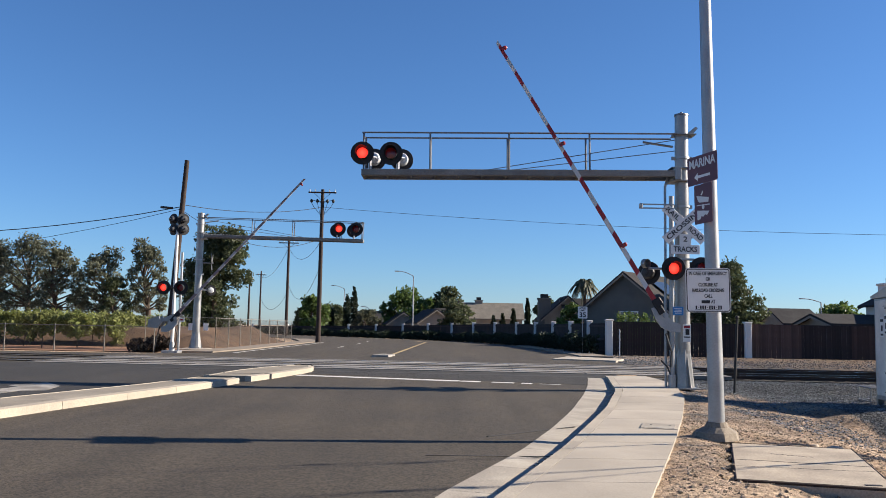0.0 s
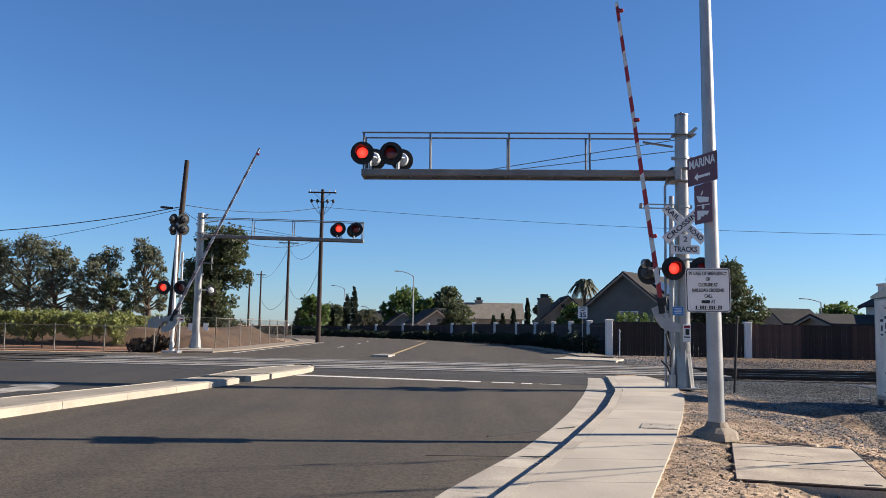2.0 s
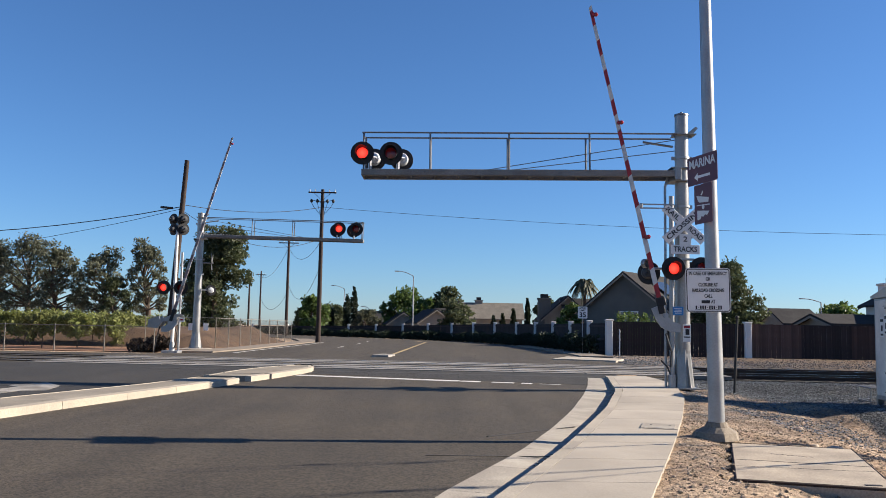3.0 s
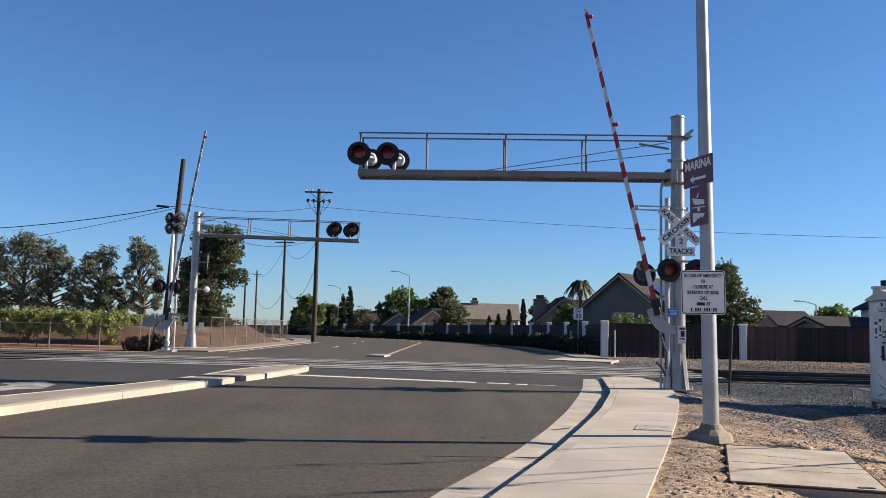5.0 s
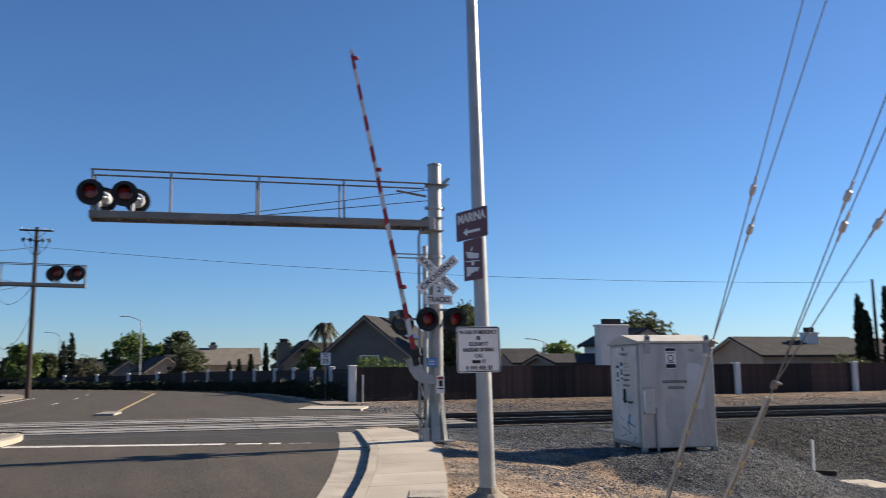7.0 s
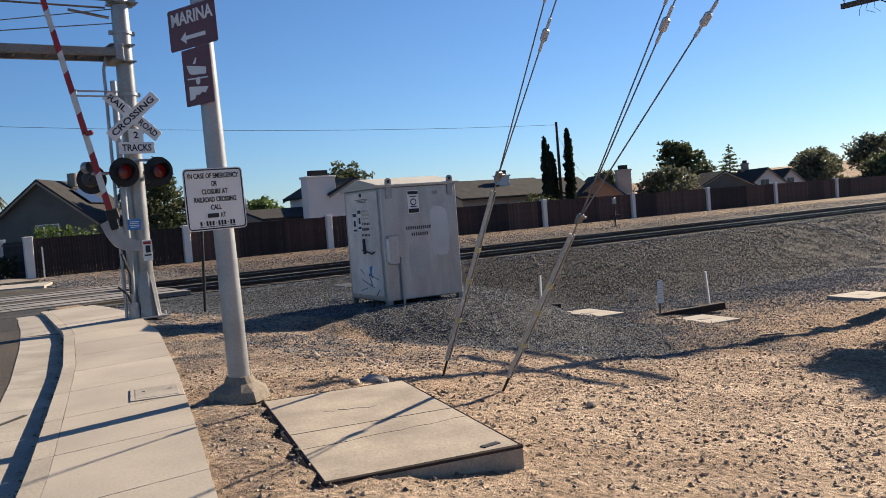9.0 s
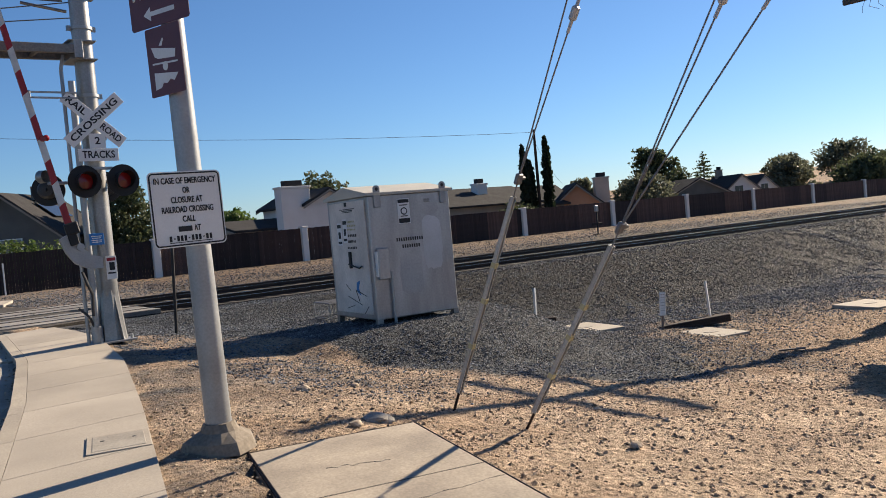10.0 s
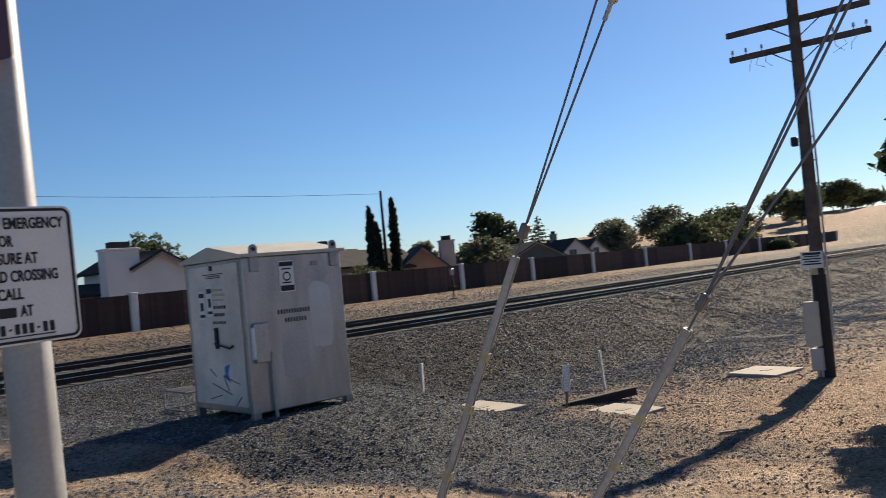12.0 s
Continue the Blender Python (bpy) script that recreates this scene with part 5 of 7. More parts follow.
# ---- ground slabs and lids ----
bm = B()
prism(bm, PAD, -0.5, -0.06)
bmesh.ops.bevel(bm, geom=[e for e in bm.edges if all(v.co.z > -0.2 for v in e.verts)], offset=0.015, segments=1, affect="EDGES")
vault = root("vault_slab", Matrix.Identity(4), "large scuffed tan vault cover slab set in the earth", "vault cover")
part("slab", bm, PATINA, vault)
bm = B()
for a, b in zip(PAD, PAD[1:] + PAD[:1]):
    d = (Vector(b) - Vector(a)).normalized()
    n = Vector((d.y, -d.x)) * 0.02
    a2, b2 = Vector(a) + n * 0.6, Vector(b) + n * 0.6
    rod(bm, (*a2, -0.075), (*b2, -0.075), 0.02, seg=6)
part("steel_rim", bm, RUST, vault, "rusty angle-iron rim")
m1, m2 = Vector(PAD[0]).lerp(Vector(PAD[3]), 0.52), Vector(PAD[1]).lerp(Vector(PAD[2]), 0.52)
part("seam", rod(B(), (*m1, -0.062), (*m2, -0.062), 0.006, seg=5), SIGN_BLACK, vault)
rng = random.Random(31)
for q0, q1, v0, v1 in ((0.02, 0.98, 0.70, 0.64), (0.30, 0.62, 0.30, 0.34)):
    pts = []
    for k in range(13):
        u, v = q0 + (q1 - q0) * k / 12, v0 + (v1 - v0) * k / 12 + rng.uniform(-0.008, 0.008)
        a, b = Vector(PAD[0]).lerp(Vector(PAD[1]), u), Vector(PAD[3]).lerp(Vector(PAD[2]), u)
        pts.append((*a.lerp(b, v), -0.0605))
    part("crack", tube(B(), pts, 0.0035, 4), SIGN_BLACK, vault)
bm = box(B(), (5.02, 8.75, -0.057), (0.16, 0.06, 0.008))
part("label_plate", bm, SIGN_BLACK, vault)

hatch = root("access_cover", Matrix.Translation((3.95, 13.22, 0.012)) @ Matrix.Rotation(radians(-17), 4, "Z"), "small grey utility box lid set in the pavement", "access cover")
part("lid_frame", box(B(), (0, 0, 0), (0.56, 0.74, 0.014), bevel=0.004), CONCRETE, hatch)
part("lid", box(B(), (0, 0, 0.004), (0.46, 0.62, 0.014), bevel=0.004), CONCRETE_OLD, hatch)
for x in (-0.14, 0.14):
    part("bolt", rod(B(), (x, 0.08, 0.0), (x, 0.08, 0.014), 0.02, seg=8), SIGN_BLACK, hatch)


def pad_slab(x, y, rz, sx, sy, h=0.10, lift=0.0):
    z = ground_z(x, y)
    s = root("concrete_lid", pose(x, y, z + lift, 0, 0, rz), "pale square concrete lid lying on the gravel", "concrete lid", group="concrete lids")
    bm = box(B(), (0, 0, 0), (sx, sy, h), bevel=0.012)
    part("slab", bm, KERB, s)
    part("lid_plate", box(B(), (0, 0, h / 2 + 0.004), (0.3, 0.2, 0.008)), CONCRETE_OLD, s)


pad_slab(18.35, 20.3, -12, 1.35, 1.65)
pad_slab(19.5, 17.25, -12, 1.15, 1.4)
pad_slab(26.2, 16.4, -12, 1.45, 1.45, 0.14, 0.03)

# ---- stakes, marker post, timbers and debris ----
for x, y, h, t in ((18.0, 21.75, 1.05, 1), (23.4, 19.85, 1.05, -3)):
    z = ground_z(x, y)
    s = root("white_stake", pose(x, y, z, t, t, 14), "thin white plastic marker stake in gravel", "marker stake", group="marker stakes")
    part("stake", box(B(), (0, 0, h / 2 - 0.1), (0.085, 0.05, h + 0.2), bevel=0.004), WHITE_PAINT, s)
z = ground_z(19.6, 18.75)
mk = root("cable_marker", pose(19.6, 18.75, z, 0, 3, -40), "short white cable marker post with faded text", "marker post")
part("post", box(B(), (0, 0, 0.3), (0.05, 0.04, 0.8)), WOOD_GREY, mk)
pl = part("plate", box(B(), (0, -0.03, 0.68), (0.16, 0.02, 0.62), bevel=0.004), SIGN_WHITE, mk)
for i in range(7):
    part("text_bar", box(B(), (0, -0.042, 0.92 - 0.07 * i), (0.11, 0.003, 0.012)), GALV_DULL, pl)
for x, y, l, rz, ry in ((20.5, 18.4, 1.9, -35, -5), (18.2, 22.3, 1.7, -20, 3)):
    bm = box(B(), (0, 0, 0), (l, 0.22, 0.2), bevel=0.02)
    for v in bm.verts:
        v.co += Vector((noise.noise(v.co * 3) * 0.06, noise.noise(v.co * 4 + Vector((3, 0, 0))) * 0.04, noise.noise(v.co * 5) * 0.04))
    t = part("old_sleeper", bm, WOOD_POLE)
    t.matrix_basis = pose(x, y, ground_z(x, y) + 0.07, 0, ry, rz)
    tagged(t, "broken weathered brown railway sleeper lying on gravel", "timber", group="old sleepers")
bm = box(B(), (0, 0, 0), (0.5, 0.06, 0.03), bevel=0.006)
t = part("wood_scrap", bm, WOOD_GREY)
t.matrix_basis = pose(17.2, 13.9, ground_z(17.2, 13.9) + 0.03, 0, 4, 120)
tagged(t, "small splintered piece of grey wood on the earth", "wood scrap")


def lump(name, x, y, s, mat, label, seed, flat_=0.6):
    bm = B()
    bmesh.ops.create_icosphere(bm, subdivisions=2, radius=s)
    for v in bm.verts:
        v.co *= 1 + 0.35 * noise.noise(v.co / s * 1.3 + Vector((seed, 0, 0)))
        v.co.z *= flat_
    o = part(name, bm, mat)
    o.matrix_basis = pose(x, y, ground_z(x, y) + s * flat_ * 0.45, 0, 0, seed * 40)
    return tagged(o, label, "rock", group="rocks")


for i, (x, y, s) in enumerate(((6.6, 14.45, 0.085), (5.9, 12.2, 0.07), (7.5, 14.7, 0.06), (9.3, 12.7, 0.05), (6.0, 13.7, 0.04), (7.9, 10.4, 0.06), (9.2, 11.0, 0.05))):
    lump("rock", x, y, s, PEBBLE, "tan rock lying on the dry earth", i + 1)
for i, (x, y, s) in enumerate(((6.35, 12.55, 0.16), (6.42, 12.45, 0.11))):
    lump("concrete_rubble", x, y, s, CONCRETE_OLD, "flat broken piece of concrete on the earth", i + 11, 0.35)
mp = root("marker_pole", Matrix.Translation((8.35, 22.9, -0.1)), "thin dark steel marker pole leaning by the track", "marker pole")
bm = rod(B(), (0, 0, -0.1), (0.10, 0, 2.0), 0.035, seg=10)
part("pole", bm, BLACK_PAINT, mp, smooth=True)
part("cap", ball(B(), (0.10, 0, 2.0), 0.05), BLACK_PAINT, mp)

# ---- utility pole beside the track ----
UP = Vector((25.65, 14.62, -2.316))
up = root("utility_pole", Matrix.Translation(UP) @ Matrix.Scale(1.205, 4), "weathered wooden utility pole with two crossarms and boxes", "utility pole")
bm = B()
rod(bm, (0, 0, 0), (-0.05, -0.05, 10.2), 0.150, 0.108, 18)
part("pole", bm, POLE_GREY, up, smooth=True)
bm = B()
rod(bm, (0, 0, 0.0), (-0.01, -0.01, 2.85), 0.155, 0.146, 18)
part("tar_band", bm, BLACK_PAINT, up, "dark creosoted lower length", smooth=True)
for z, l in ((8.18, 3.0), (7.62, 2.95)):
    c = part("crossarm", box(B(), (0.16, 0.0, z), (0.10, l, 0.125), bevel=0.008), POLE_GREY, up)
    bm = B()
    for y in (-0.62, 0.62):
        rod(bm, (0.11, y, z), (0.15, 0, z - 0.42), 0.013, seg=6)
    part("brace", bm, RUST, up)
    if z < 8:
        for y in (-1.4, -1.15, -0.75, 0.75, 1.1, 1.4):
            bm = B()
            rod(bm, (0.16, y, z + 0.06), (0.16, y, z + 0.15), 0.012, seg=6)
            rod(bm, (0.16, y, z + 0.13), (0.16, y, z + 0.21), 0.032, 0.022, 10)
            part("insulator", bm, PORCELAIN, up)
        rng = random.Random(4)
        for k in range(7):
            y = rng.uniform(-1.4, 1.3)
            bm = tube(B(), [(0.16, y, z - 0.05), (0.17 + rng.uniform(-.1, .1), y + rng.uniform(-.15, .15), z - 0.2), (0.17, y + rng.uniform(-.25, .25), z - 0.32)], 0.006, 5)
            part("loose_wire", bm, CABLE, up)
bm = B()
tube(bm, [(0.0, -0.19, 1.3), (0.0, -0.20, 4.1), (0.02, -0.19, 6.6)], 0.022, 8)
part("conduit", bm, PORCELAIN, up)
for z in (4.6, 5.1, 5.6, 3.9):
    part("conduit_strap", box(B(), (0.0, -0.16, z), (0.05, 0.12, 0.03)), GALV, up)
part("fuse_box", box(B(), (0.05, 0.22, 5.55), (0.14, 0.14, 0.2), bevel=0.02), BLACK_PAINT, up)
sg = part("pole_notice", box(B(), (-0.168, 0.05, 2.98), (0.012, 0.46, 0.36), bevel=0.004), SIGN_WHITE, up, "white notice with black print")
for i, h in enumerate((0.05, 0.025, 0.025, 0.025, 0.03)):
    part("text_bar", box(B(), (-0.176, 0.05, 3.11 - 0.055 * i), (0.004, 0.38 - 0.07 * (i % 2), h)), SIGN_BLACK, sg)
part("yellow_band", rod(B(), (0, 0, 2.66), (0, 0, 2.80), 0.158, seg=18), GUARD_YELLOW, up)
part("meter_box", box(B(), (-0.20, 0.16, 1.62), (0.16, 0.30, 0.95), bevel=0.015), BUFF_PLASTIC, up)
part("meter_box", box(B(), (-0.19, 0.12, 0.86), (0.15, 0.24, 0.48), bevel=0.015), PORCELAIN, up)
bm = B()
for y in (0.06, 0.14):
    rod(bm, (-0.17, y, 0.0), (-0.18, y, 0.7), 0.03, seg=8)
part("conduit", bm, PORCELAIN, up)

# ---- guyed pole and its guys ----
gp = root("wooden_pole", pose(9.5, 4.3, ground_z(9.5, 4.3) - 0.3), "tall weathered wooden pole held by guy wires", "utility pole")
part("pole", rod(B(), (0, 0, 0), (0, 0, 18.9), 0.20, 0.13, 16), WOOD_POLE, gp, smooth=True)


def guy(anchor, clamp, label, strands):
    """Twin or triple steel strands that meet at a clamp above a plastic guard. strands: way, metres from clamp to insulator, top."""
    anchor, clamp = Vector(anchor), Vector(clamp)
    anchor.z = ground_z(anchor.x, anchor.y)
    g = root("guy_wire", Matrix.Translation(anchor), label, "guy wire", group="guy wires")
    c = clamp - anchor
    d = c.normalized()
    q = d.to_track_quat("Z", "Y").to_matrix().to_4x4()
    L = c.length - 0.28
    part("anchor_rod", rod(B(), -d * 0.25, d * 0.55, 0.016, seg=8), RUST, g)
    bm = B()
    for s in (-1, 1):
        box(bm, (s * 0.024, 0, L / 2 + 0.16), (0.010, 0.045, L - 0.16), m=q)
    box(bm, (0, 0.022, L / 2 + 0.16), (0.058, 0.010, L - 0.16), m=q)
    gd = part("guard", bm, GUARD, g, "faded plastic guy guard")
    for k in (0.33, 0.55, 0.72):
        part("band", box(B(), (0, 0, L * k), (0.064, 0.056, 0.06), m=q), GUARD_YELLOW, gd)
    part("lower_strand", rod(B(), d * 0.5, c, 0.009, seg=6), STEEL_WIRE, g)
    bm = box(B(), (0, 0, c.length), (0.10, 0.05, 0.12), bevel=0.012, m=q)
    box(bm, (0.04, 0, c.length + 0.01), (0.16, 0.03, 0.035), bevel=0.008, m=q)
    part("clamp", bm, STEEL_WIRE, g)
    for way, ins, top in strands:
        w = Vector(way).normalized()
        end = c + w * ((top - clamp.z) / w.z)
        part("strand", rod(B(), c, end, 0.009, seg=6), STEEL_WIRE, g)
        qi = w.to_track_quat("Z", "Y").to_matrix().to_4x4()
        bm = B()
        box(bm, (0, 0, 0), (0.085, 0.07, 0.15), bevel=0.02, m=Matrix.Translation(c + w * ins) @ qi)
        box(bm, (0, 0, 0.13), (0.03, 0.03, 0.14), bevel=0.006, m=Matrix.Translation(c + w * ins) @ qi)
        box(bm, (0, 0, -0.13), (0.03, 0.03, 0.14), bevel=0.006, m=Matrix.Translation(c + w * ins) @ qi)
        part("strain_insulator", bm, PORCELAIN, g)


guy((7.52, 12.67, -0.40), (7.78, 11.57, 2.15), "steel guy wires with faded plastic guard at the anchor", (((0.045, -0.430, 0.902), 2.3, 17), ((0.078, -0.472, 0.878), 1.76, 17)))
guy((7.65, 11.64, -0.60), (7.80, 10.29, 1.57), "steel guy wires with grey guard and porcelain insulators",
    (((0.088, -0.485, 0.870), 2.6, 11.5), ((0.130, -0.490, 0.862), 2.22, 11.5), ((0.178, -0.605, 0.775), 2.44, 11.5)))

# ---- trees ----
def leaf_cloud(name, blobs, count, size, mat, parent, seed, label="", squash=1.0, hang=0.0):
    """Leaf clumps as small bent cards, gathered in the outer parts of the blobs (x, y, z, rx, ry, rz)."""
    rs = np.random.RandomState(seed)
    bl = np.array(blobs, float)
    wt = bl[:, 3] * bl[:, 4] * bl[:, 5]
    pick = rs.choice(len(bl), count, p=wt ** 0.67 / (wt ** 0.67).sum())
    d = rs.normal(size=(count, 3))
    d /= np.linalg.norm(d, axis=1)[:, None]
    rad = 0.45 + 0.55 * rs.rand(count) ** 0.5
    # uneven outline: lumps and gaps
    lump_ = 1 + 0.16 * np.sin(d[:, 0] * 7 + pick) + 0.14 * np.sin(d[:, 1] * 9 + pick * 2) + 0.14 * np.sin(d[:, 2] * 8 + pick * 3)
    c = bl[pick, :3] + d * bl[pick, 3:] * (rad * lump_)[:, None]
    keep = np.sin(c[:, 0] * 2.1 / max(0.3, size * 2.5)) + np.sin(c[:, 2] * 2.3 / max(0.3, size * 2.5) + c[:, 1]) > -1.25
    c = c[keep]
    n = len(c)
    u = rs.normal(size=(n, 3)); u[:, 2] -= hang
    u /= np.linalg.norm(u, axis=1)[:, None]
    w = np.cross(u, rs.normal(size=(n, 3)))
    w /= np.linalg.norm(w, axis=1)[:, None]
    s = size * (0.5 + rs.rand(n))[:, None]
    k = np.cross(u, w) * s * 0.25
    v = np.stack([c - u * s, c + w * s * 0.55 + k, c + u * s, c - w * s * 0.55 + k], 1)
    me = bpy.data.meshes.new(name)
    me.from_pydata(v.reshape(-1, 3).tolist(), [], (np.arange(n * 4).reshape(-1, 4)).tolist())
    me.materials.append(mat)
    ob = new(name, me)
    ob.parent = parent
    if label:
        ob["label"] = label
    return ob


def tree(x, y, h, spread, mat, label, seed, lean=0.0, low=0.35, leaf=0.22, count=5000, blobs=9, squash=0.8, z=None, group="trees", lobe=1.0):
    """A tapered trunk with limbs that carry lumps of foliage."""
    rng = random.Random(seed)
    t = root("tree", pose(x, y, ground_z(x, y) - 0.1 if z is None else z, 0, 0, rng.uniform(0, 360)), label, "tree", group=group)
    cl = []
    bm = B()
    r = h * 0.022 + 0.05
    top = Vector((rng.uniform(-.1, .1) * h, rng.uniform(-.1, .1) * h, h * 0.72))
    mid = Vector((lean * h * 0.3, 0, h * low))
    rod(bm, (0, 0, 0), mid, r * 1.25, r * 0.85, 10)
    rod(bm, mid, top, r * 0.85, r * 0.3, 8)
    for k in range(blobs):
        a = k * 2.4 + rng.uniform(-.4, .4)
        q = (k + 0.5) / blobs
        zc = h * (low + 0.02 + (0.93 - low) * q)
        wide = spread * 0.5 * math.sin(math.pi * min(0.98, 0.22 + 0.72 * q)) * rng.uniform(0.55, 0.95)
        c = Vector((wide * math.cos(a), wide * math.sin(a), zc - 0.05 * h))
        s = spread * rng.uniform(0.17, 0.27) * lobe
        cl.append((*c, s, s, s * squash))
        b0 = mid.lerp(top, max(0.0, min(0.9, q - 0.2)))
        rod(bm, b0, c, r * 0.42, r * 0.12, 6)
    cl.append((top.x, top.y, h * 0.88, spread * 0.2, spread * 0.2, h * 0.12))
    part("trunk", bm, BARK, t, smooth=True)
    leaf_cloud("crown", cl, count, leaf, mat, t, seed)
    return t


def cypress(x, y, h, w, label, seed):
    t = root("cypress_tree", pose(x, y, ground_z(x, y) - 0.1), label, "tree", group="cypress trees")
    part("trunk", rod(B(), (0, 0, 0), (0, 0, h * 0.8), 0.16, 0.03, 8), BARK, t)
    bl = [(0.03 * w * math.sin(k * 2.1), 0.03 * w * math.cos(k * 1.7), h * (0.06 + 0.9 * (k + 0.5) / 12), *(2 * [w * 0.5 * (math.sin(math.pi * min(0.97, (0.10 + 0.86 * (1 - (k + 0.5) / 12)) ** 0.8)) * 0.45 + 0.62 * (1 - (k + .5) / 12) ** 0.6)]), h * 0.075) for k in range(12)]
    leaf_cloud("crown", bl, 9000, 0.15, LEAF_CYPRESS, t, seed, hang=-2.0)
    return t


def conifer(x, y, h, w, label, seed):
    t = root("conifer_tree", pose(x, y, ground_z(x, y) - 0.1), label, "tree")
    part("trunk", rod(B(), (0, 0, 0), (0, 0, h * 0.97), 0.2, 0.03, 8), BARK, t)
    rng = random.Random(seed)
    bl = []
    for k in range(34):
        q = k / 34
        a = k * 2.4
        r = w * 0.5 * (1 - q) ** 0.8
        bl.append((r * 0.55 * math.cos(a), r * 0.55 * math.sin(a), h * (0.16 + 0.82 * q), r * 0.55 + 0.1, r * 0.55 + 0.1, 0.16))
    leaf_cloud("crown", bl, 4200, 0.16, LEAF_DARK, t, seed)
    return t


def bush(x, y, w, d, h, mat, label, seed, count=2200, leaf=0.10, z=None):
    zz = ground_z(x, y) if z is None else z
    t = root("shrub", pose(x, y, zz - 0.05), label, "shrub", group="shrubs")
    rng = random.Random(seed)
    bm = B()
    bl = []
    for k in range(6):
        c = (rng.uniform(-.32, .32) * w, rng.uniform(-.32, .32) * d, h * rng.uniform(0.4, 0.68))
        bl.append((*c, w * 0.27, d * 0.30, h * 0.34))
        rod(bm, (c[0] * 0.2, c[1] * 0.2, 0), c, 0.035, 0.01, 5)
    bl.append((0, 0, h * 0.35, w * 0.42, d * 0.42, h * 0.36))
    part("stems", bm, BARK, t)
    leaf_cloud("foliage", bl, count, leaf, mat, t, seed)
    return t


def palm(x, y, h):
    t = root("palm_tree", pose(x, y, ground_z(x, y) - 0.1), "palm tree with arching green fronds above the houses", "tree")
    bm = B()
    for k in range(10):
        rod(bm, (0, 0, h * k / 10), (0, 0, h * (k + 1) / 10), 0.24 - 0.008 * k, 0.21 - 0.008 * k, 10)
    part("trunk", bm, BARK, t)
    rng = random.Random(3)
    for k in range(56):
        a = k * 2.4
        el = radians(rng.uniform(-15, 75))
        L = rng.uniform(1.7, 2.5)
        bm = B()
        pts = []
        for i in range(9):
            s = i / 8
            r_ = L * s * math.cos(el) * (1 - 0.15 * s)
            pts.append(Vector((r_ * math.cos(a), r_ * math.sin(a), h + L * s * math.sin(el) - 2.1 * s * s)))
        sd = Vector((-math.sin(a), math.cos(a), 0))
        tube(bm, pts, 0.025, 4)
        for i in range(1, 9):
            for j in range(3):
                p = pts[i - 1].lerp(pts[i], j / 3)
                for sg_ in (-1, 1):
                    e = p + sd * sg_ * 0.42 * math.sin(math.pi * min(1, 0.25 + 0.75 * i / 9)) + (pts[i] - pts[i - 1]) * 0.7 - Vector((0, 0, 0.22))
                    w_ = (pts[i] - pts[i - 1]).normalized() * 0.09
                    vs = [bm.verts.new(q) for q in (p - w_, p + w_, e)]
                    bm.faces.new(vs)
        part("frond", bm, LEAF_EUC, t)
    return t


E_ = "tall eucalyptus tree with open grey-green crown"
for x, y, h, w, sd, ln in ((-65.5, 117, 12.4, 8.6, 28, 0.0), (-60.2, 114, 12.4, 7.6, 27, 0.1), (-55.2, 112, 13.2, 8.6, 21, 0.1), (-50.3, 111, 12.0, 6.8, 22, -0.1), (-44.7, 110, 11.3, 7.4, 23, 0.15), (-38.1, 110, 12.4, 6.0, 25, 0.0)):
    tree(x, y, h, w, LEAF_EUC, E_, sd, ln, 0.26, 0.15, 9000, 30, lobe=0.5, squash=0.85)
tree(-41.6, 108, 7.4, 4.6, LEAF_DARK, "small dark eucalyptus tree beside taller ones", 24, 0, 0.2, 0.15, 5000, 16, lobe=0.6)
# dense ivy-like column of foliage
t = root("dense_tree", pose(-24.1, 90, -0.1), "large dense dark green tree with vertical sides", "tree")
part("trunk", rod(B(), (0, 0, 0), (0, 0, 9), 0.4, 0.15, 10), BARK, t)
rng = random.Random(77)
bl = [(rng.uniform(-2.6, 2.5), rng.uniform(-1.7, 1.7), 1.3 + 9.6 * (k + .5) / 30, 1.6 + 0.35 * math.sin(k), 1.5, 1.1) for k in range(30)]
leaf_cloud("crown", bl + [(-0.5, 0, 10.9, 1.9, 1.8, 1.1), (1.2, 0, 10.3, 1.6, 1.6, 1.1)], 21000, 0.19, LEAF_DARK, t, 78)
tree(-19.5, 128, 6.0, 5.5, LEAF_FRESH, "small rounded green tree far down the road", 31, 0, 0.15, 0.26, 3000, 8)
tree(-23.5, 150, 6.0, 6.0, LEAF_DARK, "small rounded green tree far down the road", 32, 0, 0.15, 0.3, 3000, 8)
cypress(-15.9, 150, 8.6, 1.5, "slim dark cypress far down the road", 33)
cypress(-17.0, 149, 7.2, 1.4, "slim dark cypress far down the road", 34)
cypress(-19.8, 150, 4.6, 1.1, "slim dark cypress far down the road", 35)
tree(-13.2, 147, 4.6, 4.6, LEAF_EUC, "low grey-green tree by far houses", 36, 0, 0.1, 0.25, 2600, 8)
tree(-20.5, 158, 5.6, 6.0, LEAF_DARK, "dark rounded tree by far houses", 37, 0, 0.1, 0.3, 2600, 8)
tree(-7.0, 152, 8.2, 8.6, LEAF_FRESH, "broad green tree above the far roofs", 38, 0, 0.2, 0.32, 4500, 10)
tree(-3.0, 156, 7.0, 5.0, LEAF_FRESH, "broad green tree above the far roofs", 39, 0, 0.2, 0.3, 2600, 8)
tree(0.9, 150, 9.0, 6.4, LEAF_DARK, "rounded dark green tree above the far roofs", 40, 0, 0.2, 0.3, 4500, 10)
tree(2.0, 124, 5.2, 5.8, LEAF_DARK, "dark bushy tree behind the boundary wall", 41, 0, 0.1, 0.25, 4000, 9)
